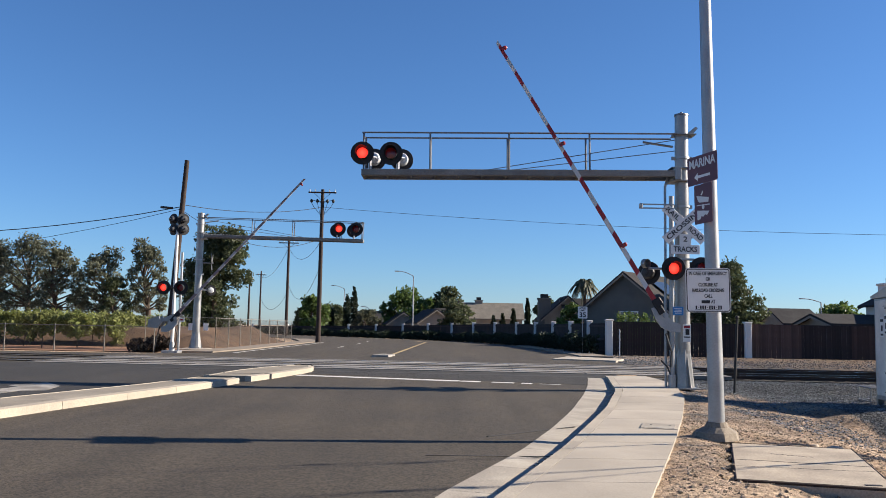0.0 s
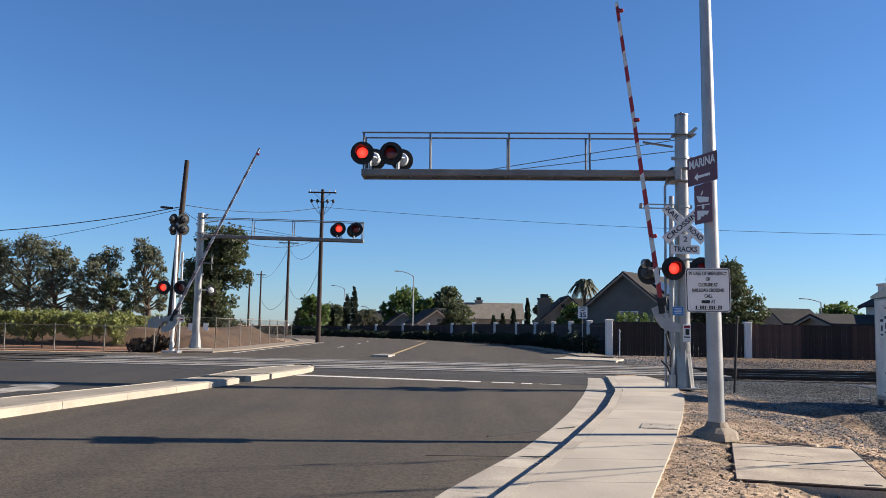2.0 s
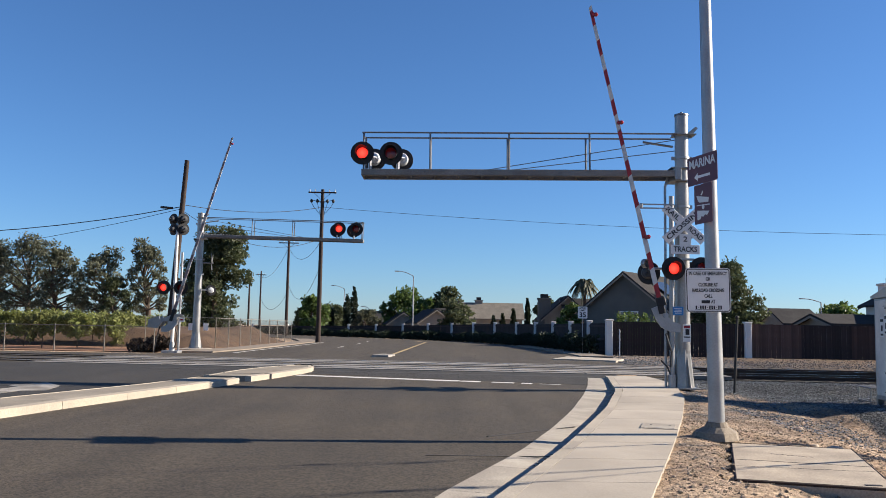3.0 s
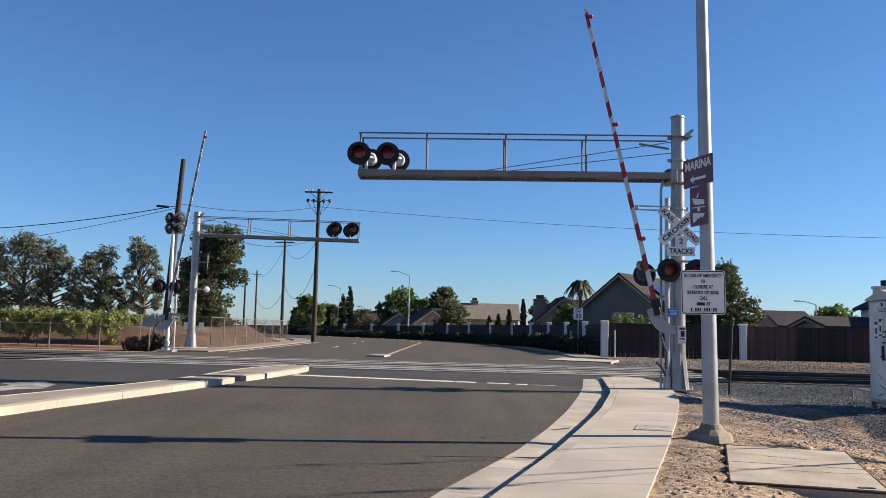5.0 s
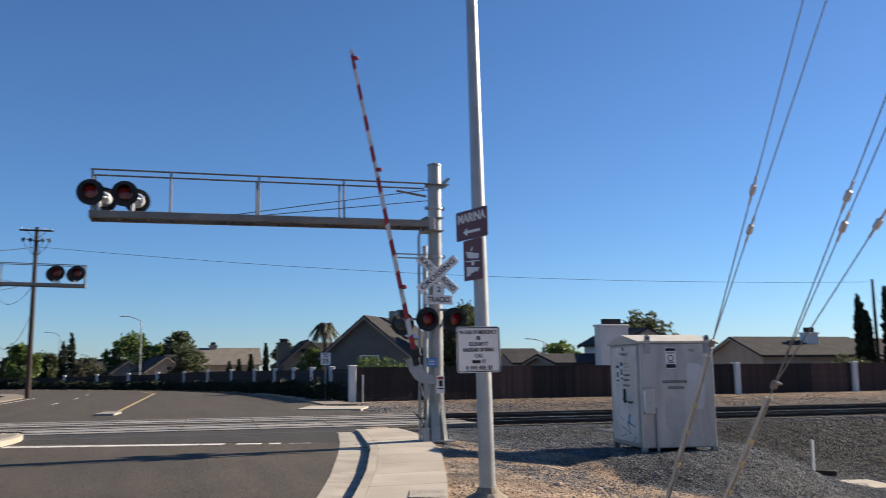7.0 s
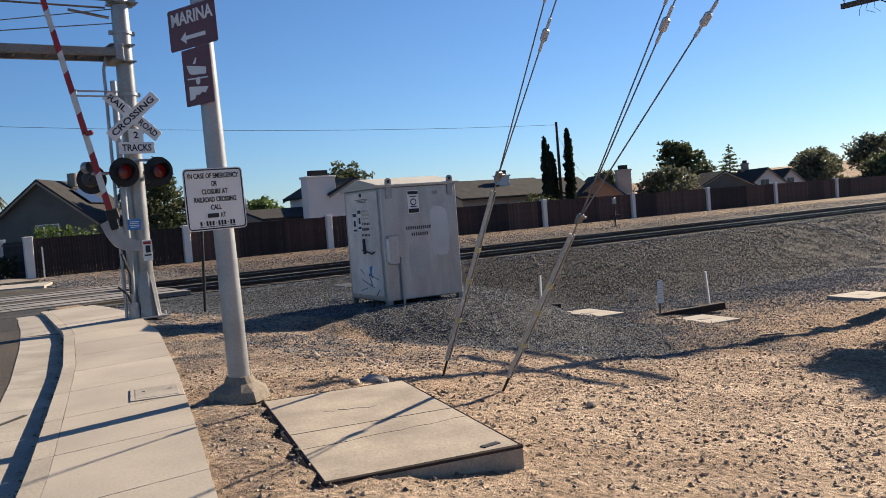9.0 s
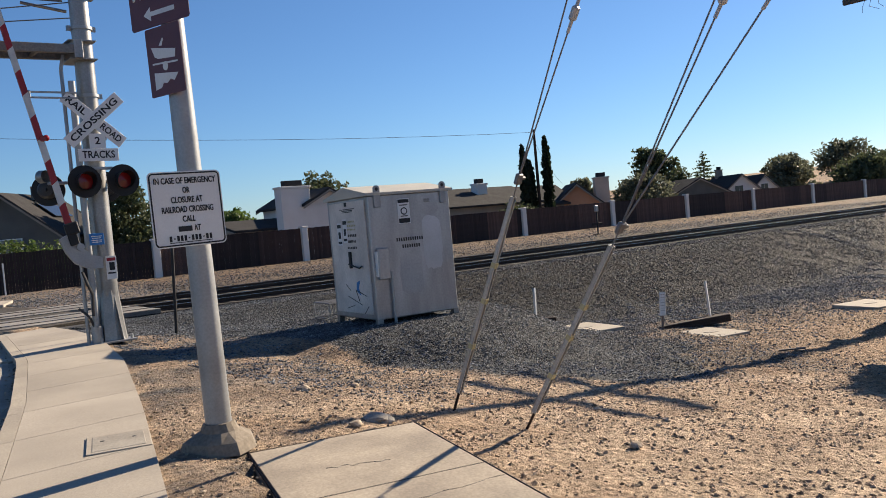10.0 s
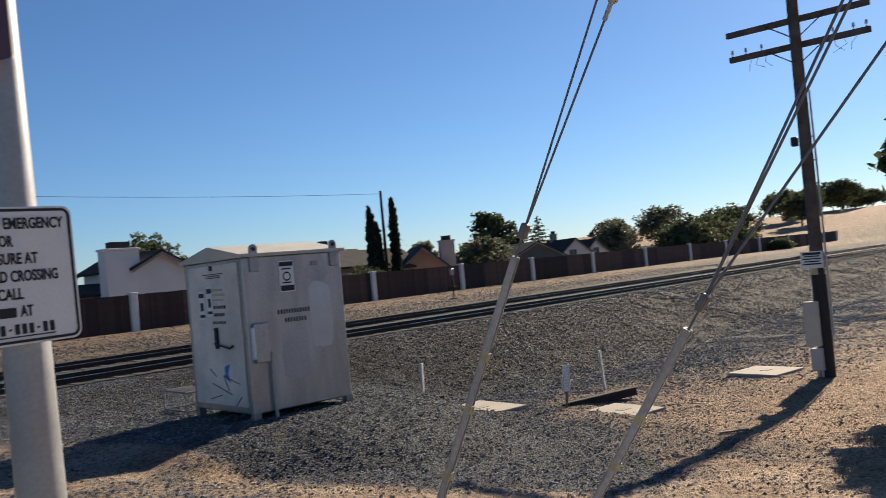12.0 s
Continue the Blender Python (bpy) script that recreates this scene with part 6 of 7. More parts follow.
tree(15.5, 128, 6.6, 4.5, LEAF_DARK, "dark rounded tree behind the roofs", 42, 0, 0.2, 0.28, 2600, 8)
tree(11.9, 78, 4.1, 2.4, LEAF_FRESH, "bright green shrub-like tree behind the wall", 43, 0, 0.1, 0.16, 2200, 8)
for i, (x, y, h) in enumerate(((10.4, 104, 5.4), (9.0, 108, 4.2), (7.9, 112, 3.6), (6.9, 116, 3.4))):
    cypress(x, y, h, 0.75, "slim young cypress beside the house", 44 + i)
palm(15.95, 95, 6.8)
bush(15.6, 66, 4.6, 3.0, 3.1, LEAF_FRESH, "leafy bright green shrub against the dark house", 50, 2600, 0.13)
tree(24.7, 74, 7.9, 5.2, LEAF_DARK, "dense olive-green conical tree behind the wall", 51, 0, 0.06, 0.17, 15000, 16, 1.1)
tree(46.5, 100, 5.2, 6.0, LEAF_FRESH, "low spreading green tree behind grey roofs", 52, 0, 0.15, 0.25, 4000, 9)
tree(36.0, 102, 4.6, 4.0, LEAF_FRESH, "low spreading green tree behind grey roofs", 53, 0, 0.15, 0.25, 2400, 8)
tree(54.5, 92, 8.2, 9.0, LEAF_DARK, "dark green tree behind the white chimney", 54, 0, 0.2, 0.25, 5000, 10)
cypress(56.2, 60, 8.1, 1.1, "tall narrow dark cypress behind the wall", 55)
cypress(57.5, 60.5, 6.7, 0.95, "tall narrow dark cypress behind the wall", 56)
cypress(59.2, 60, 8.8, 1.05, "tall narrow dark cypress behind the wall", 57)
bush(52.5, 58, 4.5, 3, 2.9, LEAF_DARK, "dark shrub behind the wall", 58, 2200, 0.13)
tree(118, 92, 10.8, 8.5, LEAF_DARK, "broad dark green tree behind the houses", 59, 0, 0.2, 0.32, 7000, 11)
conifer(132.5, 92, 10.2, 7.0, "open tiered conifer behind the houses", 60)
tree(104, 84, 5.8, 9.0, LEAF_EUC, "brownish spreading tree behind the wall", 61, 0, 0.1, 0.28, 5000, 10)
tree(96, 88, 6.2, 5.0, LEAF_EUC, "thin olive tree behind the wall", 62, 0, 0.1, 0.28, 2800, 8)
tree(146, 84, 7.2, 10.0, LEAF_EUC, "yellow-green rounded tree behind the wall", 64, 0, 0.08, 0.34, 6500, 10)
tree(190, 108, 9.6, 9.5, LEAF_EUC, "open-crowned tree behind the houses", 65, 0, 0.45, 0.36, 4500, 10)
tree(226, 112, 10.4, 13.0, LEAF_EUC, "wide open-crowned tree behind the houses", 66, 0, 0.4, 0.4, 5500, 10)
for i, (x, y, w, h) in enumerate(((172, 82, 14, 6.6), (186, 84, 13, 6.0), (200, 86, 14, 7.4), (214, 88, 15, 7.8))):
    tree(x, y, h, w, LEAF_DARK, "large rounded dark green tree behind the wall", 67 + i, 0, 0.06, 0.42, 6500, 11)
rng = random.Random(90)
for i in range(18):
    x = 250 + i * 17 + rng.uniform(-8, 8)
    y = 92 + i * 2 + rng.uniform(-16, 20)
    tree(x, y, rng.uniform(7, 10), rng.uniform(9, 13), LEAF_DARK, "broad dark tree on the dry hillside", 100 + i, 0, 0.4, 0.55, 2600, 9, group="hillside trees")
tree(372, 70, 15, 17, LEAF_DARK, "broad dark tree on the dry hillside", 130, 0, 0.3, 0.6, 4500, 10, group="hillside trees")
tree(27.2, 11.4, 8.2, 3.0, LEAF_DARK, "leafy dark tree beside the track", 132, 0, 0.5, 0.15, 8000, 12)
bush(138, 51.2, 5.0, 4.0, 1.9, LEAF_DARK, "rounded low shrub beside the wall", 131, 2000, 0.2)

# ---- boundary wall: pale pillars and brown timber panels ----
PX = [10.7, 19.3, 28.95, 38.4, 48.7, 59.5, 70.4, 82.0, 94.4, 107.2, 119.5, 133.0, 147, 161, 176]
FENCE_Y = 53.0


def pillar(x, y, h=2.2, w=0.42):
    p = root("fence_pillar", pose(x, y, -0.08), "pale stuccoed fence pillar with a rounded cap", "fence pillar", group="fence pillars")
    part("shaft", box(B(), (0, 0, h / 2), (w, w, h), bevel=0.02), STUCCO_WHITE, p)
    bm = box(B(), (0, 0, h + 0.03), (w + 0.07, w + 0.07, 0.09), bevel=0.03)
    part("cap", bm, STUCCO_WHITE, p)


WOOD_FENCE_B = material("faded_fence_board", (0.092, 0.056, 0.045), 0.88, 0, 0.25, 2.5, 30, 0.4, (0.064, 0.036, 0.031), per_object=0.22, dist=0.006)
WOOD_FENCE_C = material("dark_fence_board", (0.034, 0.023, 0.022), 0.88, 0, 0.25, 2.5, 30, 0.4, (0.017, 0.012, 0.012), per_object=0.22, dist=0.006)
FENCE_TONES, BOARDS = [WOOD_FENCE, WOOD_FENCE_B, WOOD_FENCE_C], {}


def timber_panel(a, b, h, seed, boards=0.155, tones=None):
    """One bay of upright boards between two pillars, on rails."""
    a, b = Vector(a), Vector(b)
    d = b - a
    L, ang = d.length, math.atan2(d.y, d.x)
    f = root("timber_fence", Matrix.Translation((a.x, a.y, -0.06)) @ Matrix.Rotation(ang, 4, "Z"), "reddish brown timber fence panel between pale pillars", "fence", group="timber fence panels")
    rng = random.Random(seed)
    k = max(1, int(L / boards))
    w = L / k
    key = (round(h, 2), round(w, 3))
    for i in range(k):
        if i % 20 == 0:
            tone = tones[i // 20 % len(tones)] if tones else rng.choice(FENCE_TONES)
        if (key, tone.name) not in BOARDS:
            b_ = part("board", box(B(), (0, 0, h / 2), (w - 0.010, 0.02, h)), tone, f)
            BOARDS[key, tone.name] = b_.data
        else:
            b_ = new("board", BOARDS[key, tone.name])
            b_.parent = f
        b_.matrix_basis = pose(w * (i + 0.5), rng.uniform(-0.006, 0.006), 0.03 + rng.uniform(-0.02, 0.012))
    bm = B()
    for z in (0.3, 1.0, h - 0.15):
        box(bm, (L / 2, 0.05, z), (L, 0.05, 0.09))
    part("rail", bm, WOOD_FENCE, f)


FIRST_BAYS = {0: [WOOD_FENCE_C], 1: [WOOD_FENCE_B, WOOD_FENCE_C, WOOD_FENCE]}
for i, x in enumerate(PX):
    pillar(x, FENCE_Y)
    if i + 1 < len(PX):
        timber_panel((x + 0.22, FENCE_Y), (PX[i + 1] - 0.22, FENCE_Y), 2.1, i, tones=FIRST_BAYS.get(i))
ROADSIDE = [(10.7, 53), (10.4, 58.5), (10.0, 64.5), (9.5, 71), (8.7, 77.5), (7.5, 84), (5.7, 90), (3.6, 95.5), (1.2, 100.5), (-1.7, 104.5), (-5, 108.5), (-8.8, 113), (-13, 118), (-18, 124), (-24, 131), (-31, 138.5), (-40, 148)]
rng = random.Random(140)
for i, (a, b) in enumerate(zip(ROADSIDE, ROADSIDE[1:])):
    a, b = Vector(a), Vector(b)
    h = 2.1 - 0.085 * max(0, i - 6)
    pillar(b.x, b.y, h + 0.08, 0.34)
    d = (b - a).normalized()
    # roadside bays face away from the sun; that shade is in the dark board colour
    timber_panel(a + d * 0.22, b - d * 0.22, h - 0.1, 40 + i, 0.3, [WOOD_FENCE_C])
    # clipped shrubs at the foot of each bay
    for k in range(2 if i < 4 else 3):
        q = a.lerp(b, (k + 0.5) / (2 if i < 4 else 3)) + Vector((-d.y, d.x)) * (1.25 if i < 1 else 1.0)
        w = rng.uniform(1.5, 2.0) if i < 4 else rng.uniform(2.2, 2.9)
        bush(q.x, q.y, w, w, (1.5 if i < 1 else 1.3 if i < 3 else 1.15) * rng.uniform(0.85, 1.1), LEAF_CYPRESS, "low clipped dark shrub along the wall", 140 + i * 4 + k, 900, 0.10, z=0.0)
st = root("white_stake", pose(11.2, 52.2, -0.05), "thin white wooden stake before the fence", "marker stake", group="marker stakes")
part("stake", box(B(), (0, 0, 0.8), (0.07, 0.05, 1.7), bevel=0.006), WHITE_PAINT, st)


# ---- houses ----
def house(x, y, rz, w, d, eave, ridge, wall, roof, label, gable_side="x", windows=(), chimney=None, seed=0, over=0.45):
    """A house: walls, pitched roof with overhang, chimney, windows. The ridge runs along local y when gable_side is 'x' (gable ends face -y), else along x."""
    hs = root("house", pose(x, y, -0.05, 0, 0, rz), label, "house", group="houses")
    ax = gable_side == "x"
    half = (w if ax else d) / 2
    run = (d if ax else w)
    prof = [(-half, 0), (half, 0), (half, eave), (0, ridge), (-half, eave)]
    sw = Matrix(((1, 0, 0, 0), (0, 0, 1, 0), (0, 1, 0, 0), (0, 0, 0, 1))) if ax else Matrix(((0, 0, 1, 0), (1, 0, 0, 0), (0, 1, 0, 0), (0, 0, 0, 1)))
    bm = prism(B(), prof, -run / 2, run / 2, m=sw)
    part("wall", bm, wall, hs)
    sl = (ridge - eave) / half
    for s in (-1, 1):
        e = half + over
        q = [(0, ridge + 0.02), (s * e, ridge + 0.02 - sl * e), (s * e, ridge + 0.20 - sl * e), (0, ridge + 0.20)]
        bm = prism(B(), q, -run / 2 - over, run / 2 + over, m=sw)
        part("roof", bm, roof, hs)
        for en in (-1, 1):
            q2 = [(0, ridge + 0.02), (s * e, ridge + 0.02 - sl * e), (s * e, ridge - 0.16 - sl * e), (0, ridge - 0.16)]
            bm = prism(B(), q2, en * (run / 2 + over) - 0.02, en * (run / 2 + over) + 0.02, m=sw)
            part("fascia", bm, STUCCO_TAN, hs)
    for (wx, wz, ww, wh) in windows:
        y0 = -(d / 2) - 0.03
        fr = part("window", box(B(), (wx, y0, wz), (ww + 0.16, 0.08, wh + 0.16), bevel=0.01), WHITE_PAINT, hs)
        part("pane", box(B(), (wx - ww / 4, y0 - 0.035, wz), (ww / 2 - 0.03, 0.03, wh)), GLASS_DARK, fr)
        part("pane", box(B(), (wx + ww / 4, y0 - 0.035, wz), (ww / 2 - 0.03, 0.03, wh)), GLASS_DARK, fr)
    if chimney:
        cx, cy, cw, cd, cz, cm = chimney
        c = part("chimney", box(B(), (cx, cy, cz / 2), (cw, cd, cz), bevel=0.02), cm, hs)
        bm = box(B(), (cx, cy, cz + 0.06), (cw + 0.16, cd + 0.16, 0.16), bevel=0.02)
        part("chimney_cap", bm, cm, c)
        part("flue", box(B(), (cx, cy, cz + 0.36), (cw * 0.6, cd * 0.6, 0.46), bevel=0.02), SHINGLE, c)
    return hs


H_ = house(19.17, 78.6, -38, 8.2, 9.5, 3.4, 6.6, STUCCO_GREY, SHINGLE, "dark grey gabled house with shingle roof behind the wall", windows=((0.4, 2.6, 1.6, 1.2),))
part("roof_vent", rod(B(), (0.9, -0.8, 6.3), (0.9, -0.8, 7.35), 0.42, seg=16), STUCCO_TAN, H_)
sp = box(B(), (0, 0, 0), (2.0, 3.2, 0.06), m=pose(2.0, -0.5, 5.45, 0, 38, 0))
part("solar_panel", sp, GLASS_DARK, H_)
house(41.3, 84, 0, 6.8, 8, 2.3, 3.1, STUCCO_TAN, SHINGLE, "low house with grey shingle roof behind the wall", "y", ())
house(35.9, 88, 0, 3.4, 7, 2.6, 4.0, STUCCO_TAN, SHINGLE, "low house with grey shingle roof behind the wall", "y")
house(36.6, 65.6, 0, 4.0, 7.0, 4.0, 5.0, STUCCO_WHITE, SHINGLE, "white stuccoed gabled house with broad chimney", "x", (), (-2.9, -3.2, 2.5, 1.0, 5.25, STUCCO_WHITE))
house(31.9, 67, 0, 4.6, 6.5, 2.3, 3.0, STUCCO_TAN, SHINGLE, "low brown-roofed house wing behind the wall", "y")
house(55.5, 68, 0, 12.5, 8, 2.9, 4.5, STUCCO_TAN, SHINGLE, "low house with dark shingle roof behind the wall", "y", (), (1.0, -1.4, 1.3, 0.9, 4.9, STUCCO_WHITE))
house(65.5, 69, 0, 7.5, 6.0, 2.6, 4.4, STUCCO_TAN, SHINGLE, "house with brown shingle roof behind the wall", "y")
house(70.6, 67.5, -38, 4.6, 6.0, 2.4, 4.3, STUCCO_ORANGE, SHINGLE, "gabled house end with orange stucco and chimney", "x", (), (2.8, -2.2, 1.5, 1.1, 4.75, STUCCO_PALE))
house(114, 83, -30, 9.5, 9, 2.2, 4.6, STUCCO_GREY, SHINGLE, "brown gabled house behind the wall", "x")
house(127, 84, -30, 6.5, 9, 2.2, 4.8, STUCCO_WHITE, SHINGLE, "pale house with twin gables behind the wall", "x", ((-0.5, 2.6, 1.4, 1.0),))
house(132.5, 83, -30, 5.0, 8, 2.2, 4.5, STUCCO_WHITE, SHINGLE, "pale house with twin gables behind the wall", "x", ((0, 2.6, 1.2, 1.0),), (-5.2, 1.0, 1.0, 0.8, 6.0, STUCCO_TAN))
house(7.4, 144, 0, 11.0, 9, 3.2, 5.7, STUCCO_TAN, SHINGLE_TAN, "wide tan house with pale shingle roof", "y", ((-3, 1.8, 1.6, 1.0),), (-1.5, 0.0, 1.3, 0.9, 6.2, STUCCO_TAN))
house(14.3, 100, 0, 5.2, 6.5, 3.0, 5.3, STUCCO_TAN, SHINGLE, "tan gabled house behind the wall", "x", (), (-2.6, -2.6, 1.4, 1.1, 5.0, STUCCO_GREY))
house(18.0, 98, 0, 8.0, 7.5, 2.7, 5.0, STUCCO_TAN, SHINGLE, "brown-roofed house behind the wall", "y")
house(-2.2, 138, 14, 5.4, 9, 2.4, 4.3, STUCCO_TAN, SHINGLE, "small gabled house beyond the wall", "x", (), (3.8, -3.0, 1.3, 1.0, 5.3, STUCCO_TAN))
house(2.6, 146, 0, 7.5, 8, 2.8, 4.7, STUCCO_TAN, SHINGLE, "small brown-roofed house beyond the wall", "y")
house(-7.6, 150, 10, 5.0, 8, 2.2, 4.0, STUCCO_TAN, SHINGLE, "small gabled house beyond the wall", "x")
house(-12.6, 168, 0, 9, 8, 2.4, 4.4, STUCCO_TAN, SHINGLE, "small brown-roofed house beyond the wall", "y", (), (2.6, 0, 1.2, 1.0, 5.4, STUCCO_WHITE))

# ---- poles and wires on the far side ----
def power_pole(x, y, h, r, label, arms=(), lean=(0, 0), mat=WOOD_POLE):
    p = root("utility_pole", pose(x, y, -0.1), label, "utility pole", group="utility poles")
    part("pole", rod(B(), (0, 0, 0), (lean[0], lean[1], h), r, r * 0.66, 14), mat, p, smooth=True)
    for z, l in arms:
        k = z / h
        c = (lean[0] * k, lean[1] * k - 0.16, z)
        part("crossarm", box(B(), c, (l, 0.11, 0.13), bevel=0.01), mat, p)
        for q in (-0.45, -0.25, 0.25, 0.45):
            bm = rod(B(), (c[0] + q * l, c[1], z + 0.06), (c[0] + q * l, c[1], z + 0.28), 0.045, 0.03, 8)
            part("insulator", bm, PORCELAIN, p)
        bm = B()
        for s in (-1, 1):
            rod(bm, (c[0] + s * l * 0.3, c[1], z - 0.03), (lean[0] * k, lean[1] * k - 0.1, z - 0.75), 0.02, seg=5)
        part("brace", bm, RUST, p)
    return p


power_pole(-19.05, 60, 13.2, 0.25, "bare leaning wooden utility pole by the vineyard", lean=(0.75, 0))
a = power_pole(-10.73, 75, 13.7, 0.22, "wooden utility pole with crossarm and transformers wiring", ((13.4, 2.5),))
bm = B()
for s in (-1, 1):
    for k in (0.35, 0.75):
        rod(bm, (0, 0, 12.5), (s * k * 1.3, 0, 12.75), 0.03, seg=5)
        ball(bm, (s * k * 1.3, 0, 12.65), 0.13, (1, 1, 1.4))
        tube(bm, [(s * k * 1.3, 0, 12.5), (s * k, 0, 12.1), (s * 0.15, 0, 11.4)], 0.02, 4)
part("cutout_wiring", bm, CABLE, a)
power_pole(-20.2, 110, 12.5, 0.22, "wooden utility pole with single crossarm", ((12.2, 2.6),))
power_pole(-34.7, 160, 11.6, 0.2, "distant wooden utility pole", ((10.9, 2.0),))
power_pole(-27.0, 118, 8.5, 0.16, "distant slim wooden pole", ((7.8, 1.2),))
power_pole(58.2, 60.3, 9.45, 0.17, "dark wooden service pole among the cypresses")


def wire(name, a, b, sag, r, label):
    bm = tube(B(), sagging(a, b, sag), r, 4)
    tagged(part(name, bm, CABLE), label, "cable", group="overhead cables")


wire("overhead_cable", (-10.73, 75, 12.0), (58.2, 60.3, 9.1), 0.9, 0.015, "long thin overhead cable above the crossing")
wire("overhead_cable", (58.2, 60.3, 8.2), (70, 68, 4.4), 0.4, 0.012, "thin service cable to a house")
wire("overhead_cable", (-18.5, 60, 9.75), (-60, 62, 9.0), 1.9, 0.03, "thick overhead cable along the vineyard")
wire("overhead_cable", (-18.5, 60, 9.6), (-75, 85, 8.0), 2.0, 0.018, "thin overhead cable along the vineyard")
wire("overhead_cable", (-18.5, 60, 9.9), (-10.73, 75, 12.0), 0.5, 0.022, "overhead cable between wooden poles")
wire("overhead_cable", (-18.5, 60, 9.5), (-10.73, 75, 9.2), 1.6, 0.02, "slack overhead cable between wooden poles")
wire("overhead_cable", (-10.73, 75, 9.0), (-20.2, 110, 11.5), 1.6, 0.022, "slack overhead cable between wooden poles")
wire("overhead_cable", (-10.73, 75, 6.8), (-20.2, 110, 7.0), 2.6, 0.022, "low slack cable between wooden poles")
wire("overhead_cable", (-20.2, 110, 11.5), (-34.7, 160, 10.4), 1.4, 0.025, "slack overhead cable between wooden poles")
wire("overhead_cable", (-20.2, 110, 5.6), (-34.7, 160, 6.5), 2.2, 0.03, "low slack cable between wooden poles")
bm = box(B(), (0, 0, 0), (0.9, 0.16, 0.16), bevel=0.04)
q = part("splice_case", bm, CABLE)
q.matrix_basis = pose(-19.6, 60, 9.66, 0, 4, 0)
tagged(q, "black splice case hanging on the cable", "cable box")


def street_lamp(x, y, h, reach, label, rz=0):
    p = root("street_lamp", pose(x, y, -0.05, 0, 0, rz), label, "street lamp", group="street lamps")
    part("pole", rod(B(), (0, 0, 0), (0, 0, h * 0.93), 0.11, 0.065, 12), GALV, p, smooth=True)
    pts = [Vector((-reach * s, 0, h * 0.93 + h * 0.07 * math.sin(s * math.pi / 2))) for s in (0, 0.2, 0.4, 0.6, 0.8, 1.0)]
    part("arm", tube(B(), pts, 0.045, 8), GALV, p)
    part("lamp_head", box(B(), (-reach - 0.25, 0, h + 0.0), (0.65, 0.26, 0.12), bevel=0.04), GALV, p)


street_lamp(-3.85, 110, 8.75, 1.9, "grey street lamp with curved arm over the road")
street_lamp(-18.6, 158, 9.0, 1.9, "distant grey street lamp with curved arm")
street_lamp(-13.2, 150, 5.0, 0.8, "distant short grey street lamp")
street_lamp(41.0, 92, 5.4, 1.8, "grey street lamp behind the houses")

# speed limit sign
ss = root("speed_sign", pose(9.3, 54.5, 0.0), "white speed limit sign reading 35 on a steel post", "road sign")
part("post", box(B(), (0, 0.04, 1.4), (0.05, 0.04, 2.9)), GALV, ss)
bm = B()
plate(bm, 0.61, 0.76, 0.05)
pl = part("plate", bm, SIGN_WHITE, ss)
pl.matrix_basis = Matrix.Translation((0, 0, 2.62))
letters("lettering", "SPEED", 0.15, Matrix.Translation((0, -0.005, 0.27)), SIGN_BLACK, pl, width=0.42)
letters("lettering", "LIMIT", 0.15, Matrix.Translation((0, -0.005, 0.13)), SIGN_BLACK, pl, width=0.36)
letters("lettering", "35", 0.42, Matrix.Translation((0, -0.005, -0.16)), SIGN_BLACK, pl, width=0.42)

# low switch marker beyond the tracks
sw_ = root("track_marker", pose(44.0, 41.5, -0.1), "small dark track-side marker with red paddle", "track marker")
part("post", rod(B(), (0, 0, 0), (0, 0, 1.6), 0.05, seg=8), BLACK_PAINT, sw_)
part("paddle", box(B(), (0, 0, 0.75), (0.95, 0.05, 0.16), bevel=0.01), RUST, sw_)
part("head", box(B(), (0, 0, 1.75), (0.3, 0.16, 0.42), bevel=0.03), GALV_DULL, sw_)
part("base", box(B(), (0, 0, 0.05), (0.5, 0.4, 0.12)), RUST, sw_)


# ---- vineyard and wire fences ----
def ribbons(name, pairs, w, mat, parent):
    """Thin flat wires between pairs of points."""
    vs, fs = [], []
    for a, b in pairs:
        a, b = Vector(a), Vector(b)
        n = (b - a).cross(Vector((0, 1, 0.3))).normalized() * w / 2
        k = len(vs)
        vs += [a - n, b - n, b + n, a + n]
        fs.append((k, k + 1, k + 2, k + 3))
    me = bpy.data.meshes.new(name)
    me.from_pydata([tuple(v) for v in vs], [], fs)
    me.materials.append(mat)
    ob = new(name, me)
    ob.parent = parent
    return ob


def chain_fence(a, b, h, posts, label, z=0.0):
    a, b = Vector((*a, z)), Vector((*b, z))
    f = root("chain_link_fence", Matrix.Translation(a), label, "fence", group="chain-link fences")
    d = b - a
    L = d.length
    u = d.normalized()
    for i in range(posts + 1):
        p = u * (L * i / posts)
        part("post", rod(B(), p - Vector((0, 0, 0.2)), p + Vector((0, 0, h + 0.06)), 0.030, seg=8), FENCE_STEEL, f, smooth=True)
    part("top_rail", rod(B(), (0, 0, h), d + Vector((0, 0, h)), 0.018, seg=6), FENCE_STEEL, f)
    pairs = []
    n = int(L / 0.16)
    for i in range(n):
        s = L * i / n
        for g in (-1, 1):
            e = s + g * h
            t0, t1 = 0.0, 1.0
            if e < 0:
                t1 = s / h
            if e > L:
                t1 = (L - s) / h
            pairs.append((u * s + Vector((0, 0, 0.03)), u * (s + g * h * t1) + Vector((0, 0, 0.03 + h * t1 * 0.98))))
    ribbons("wire_mesh", pairs, 0.006, FENCE_STEEL, f)


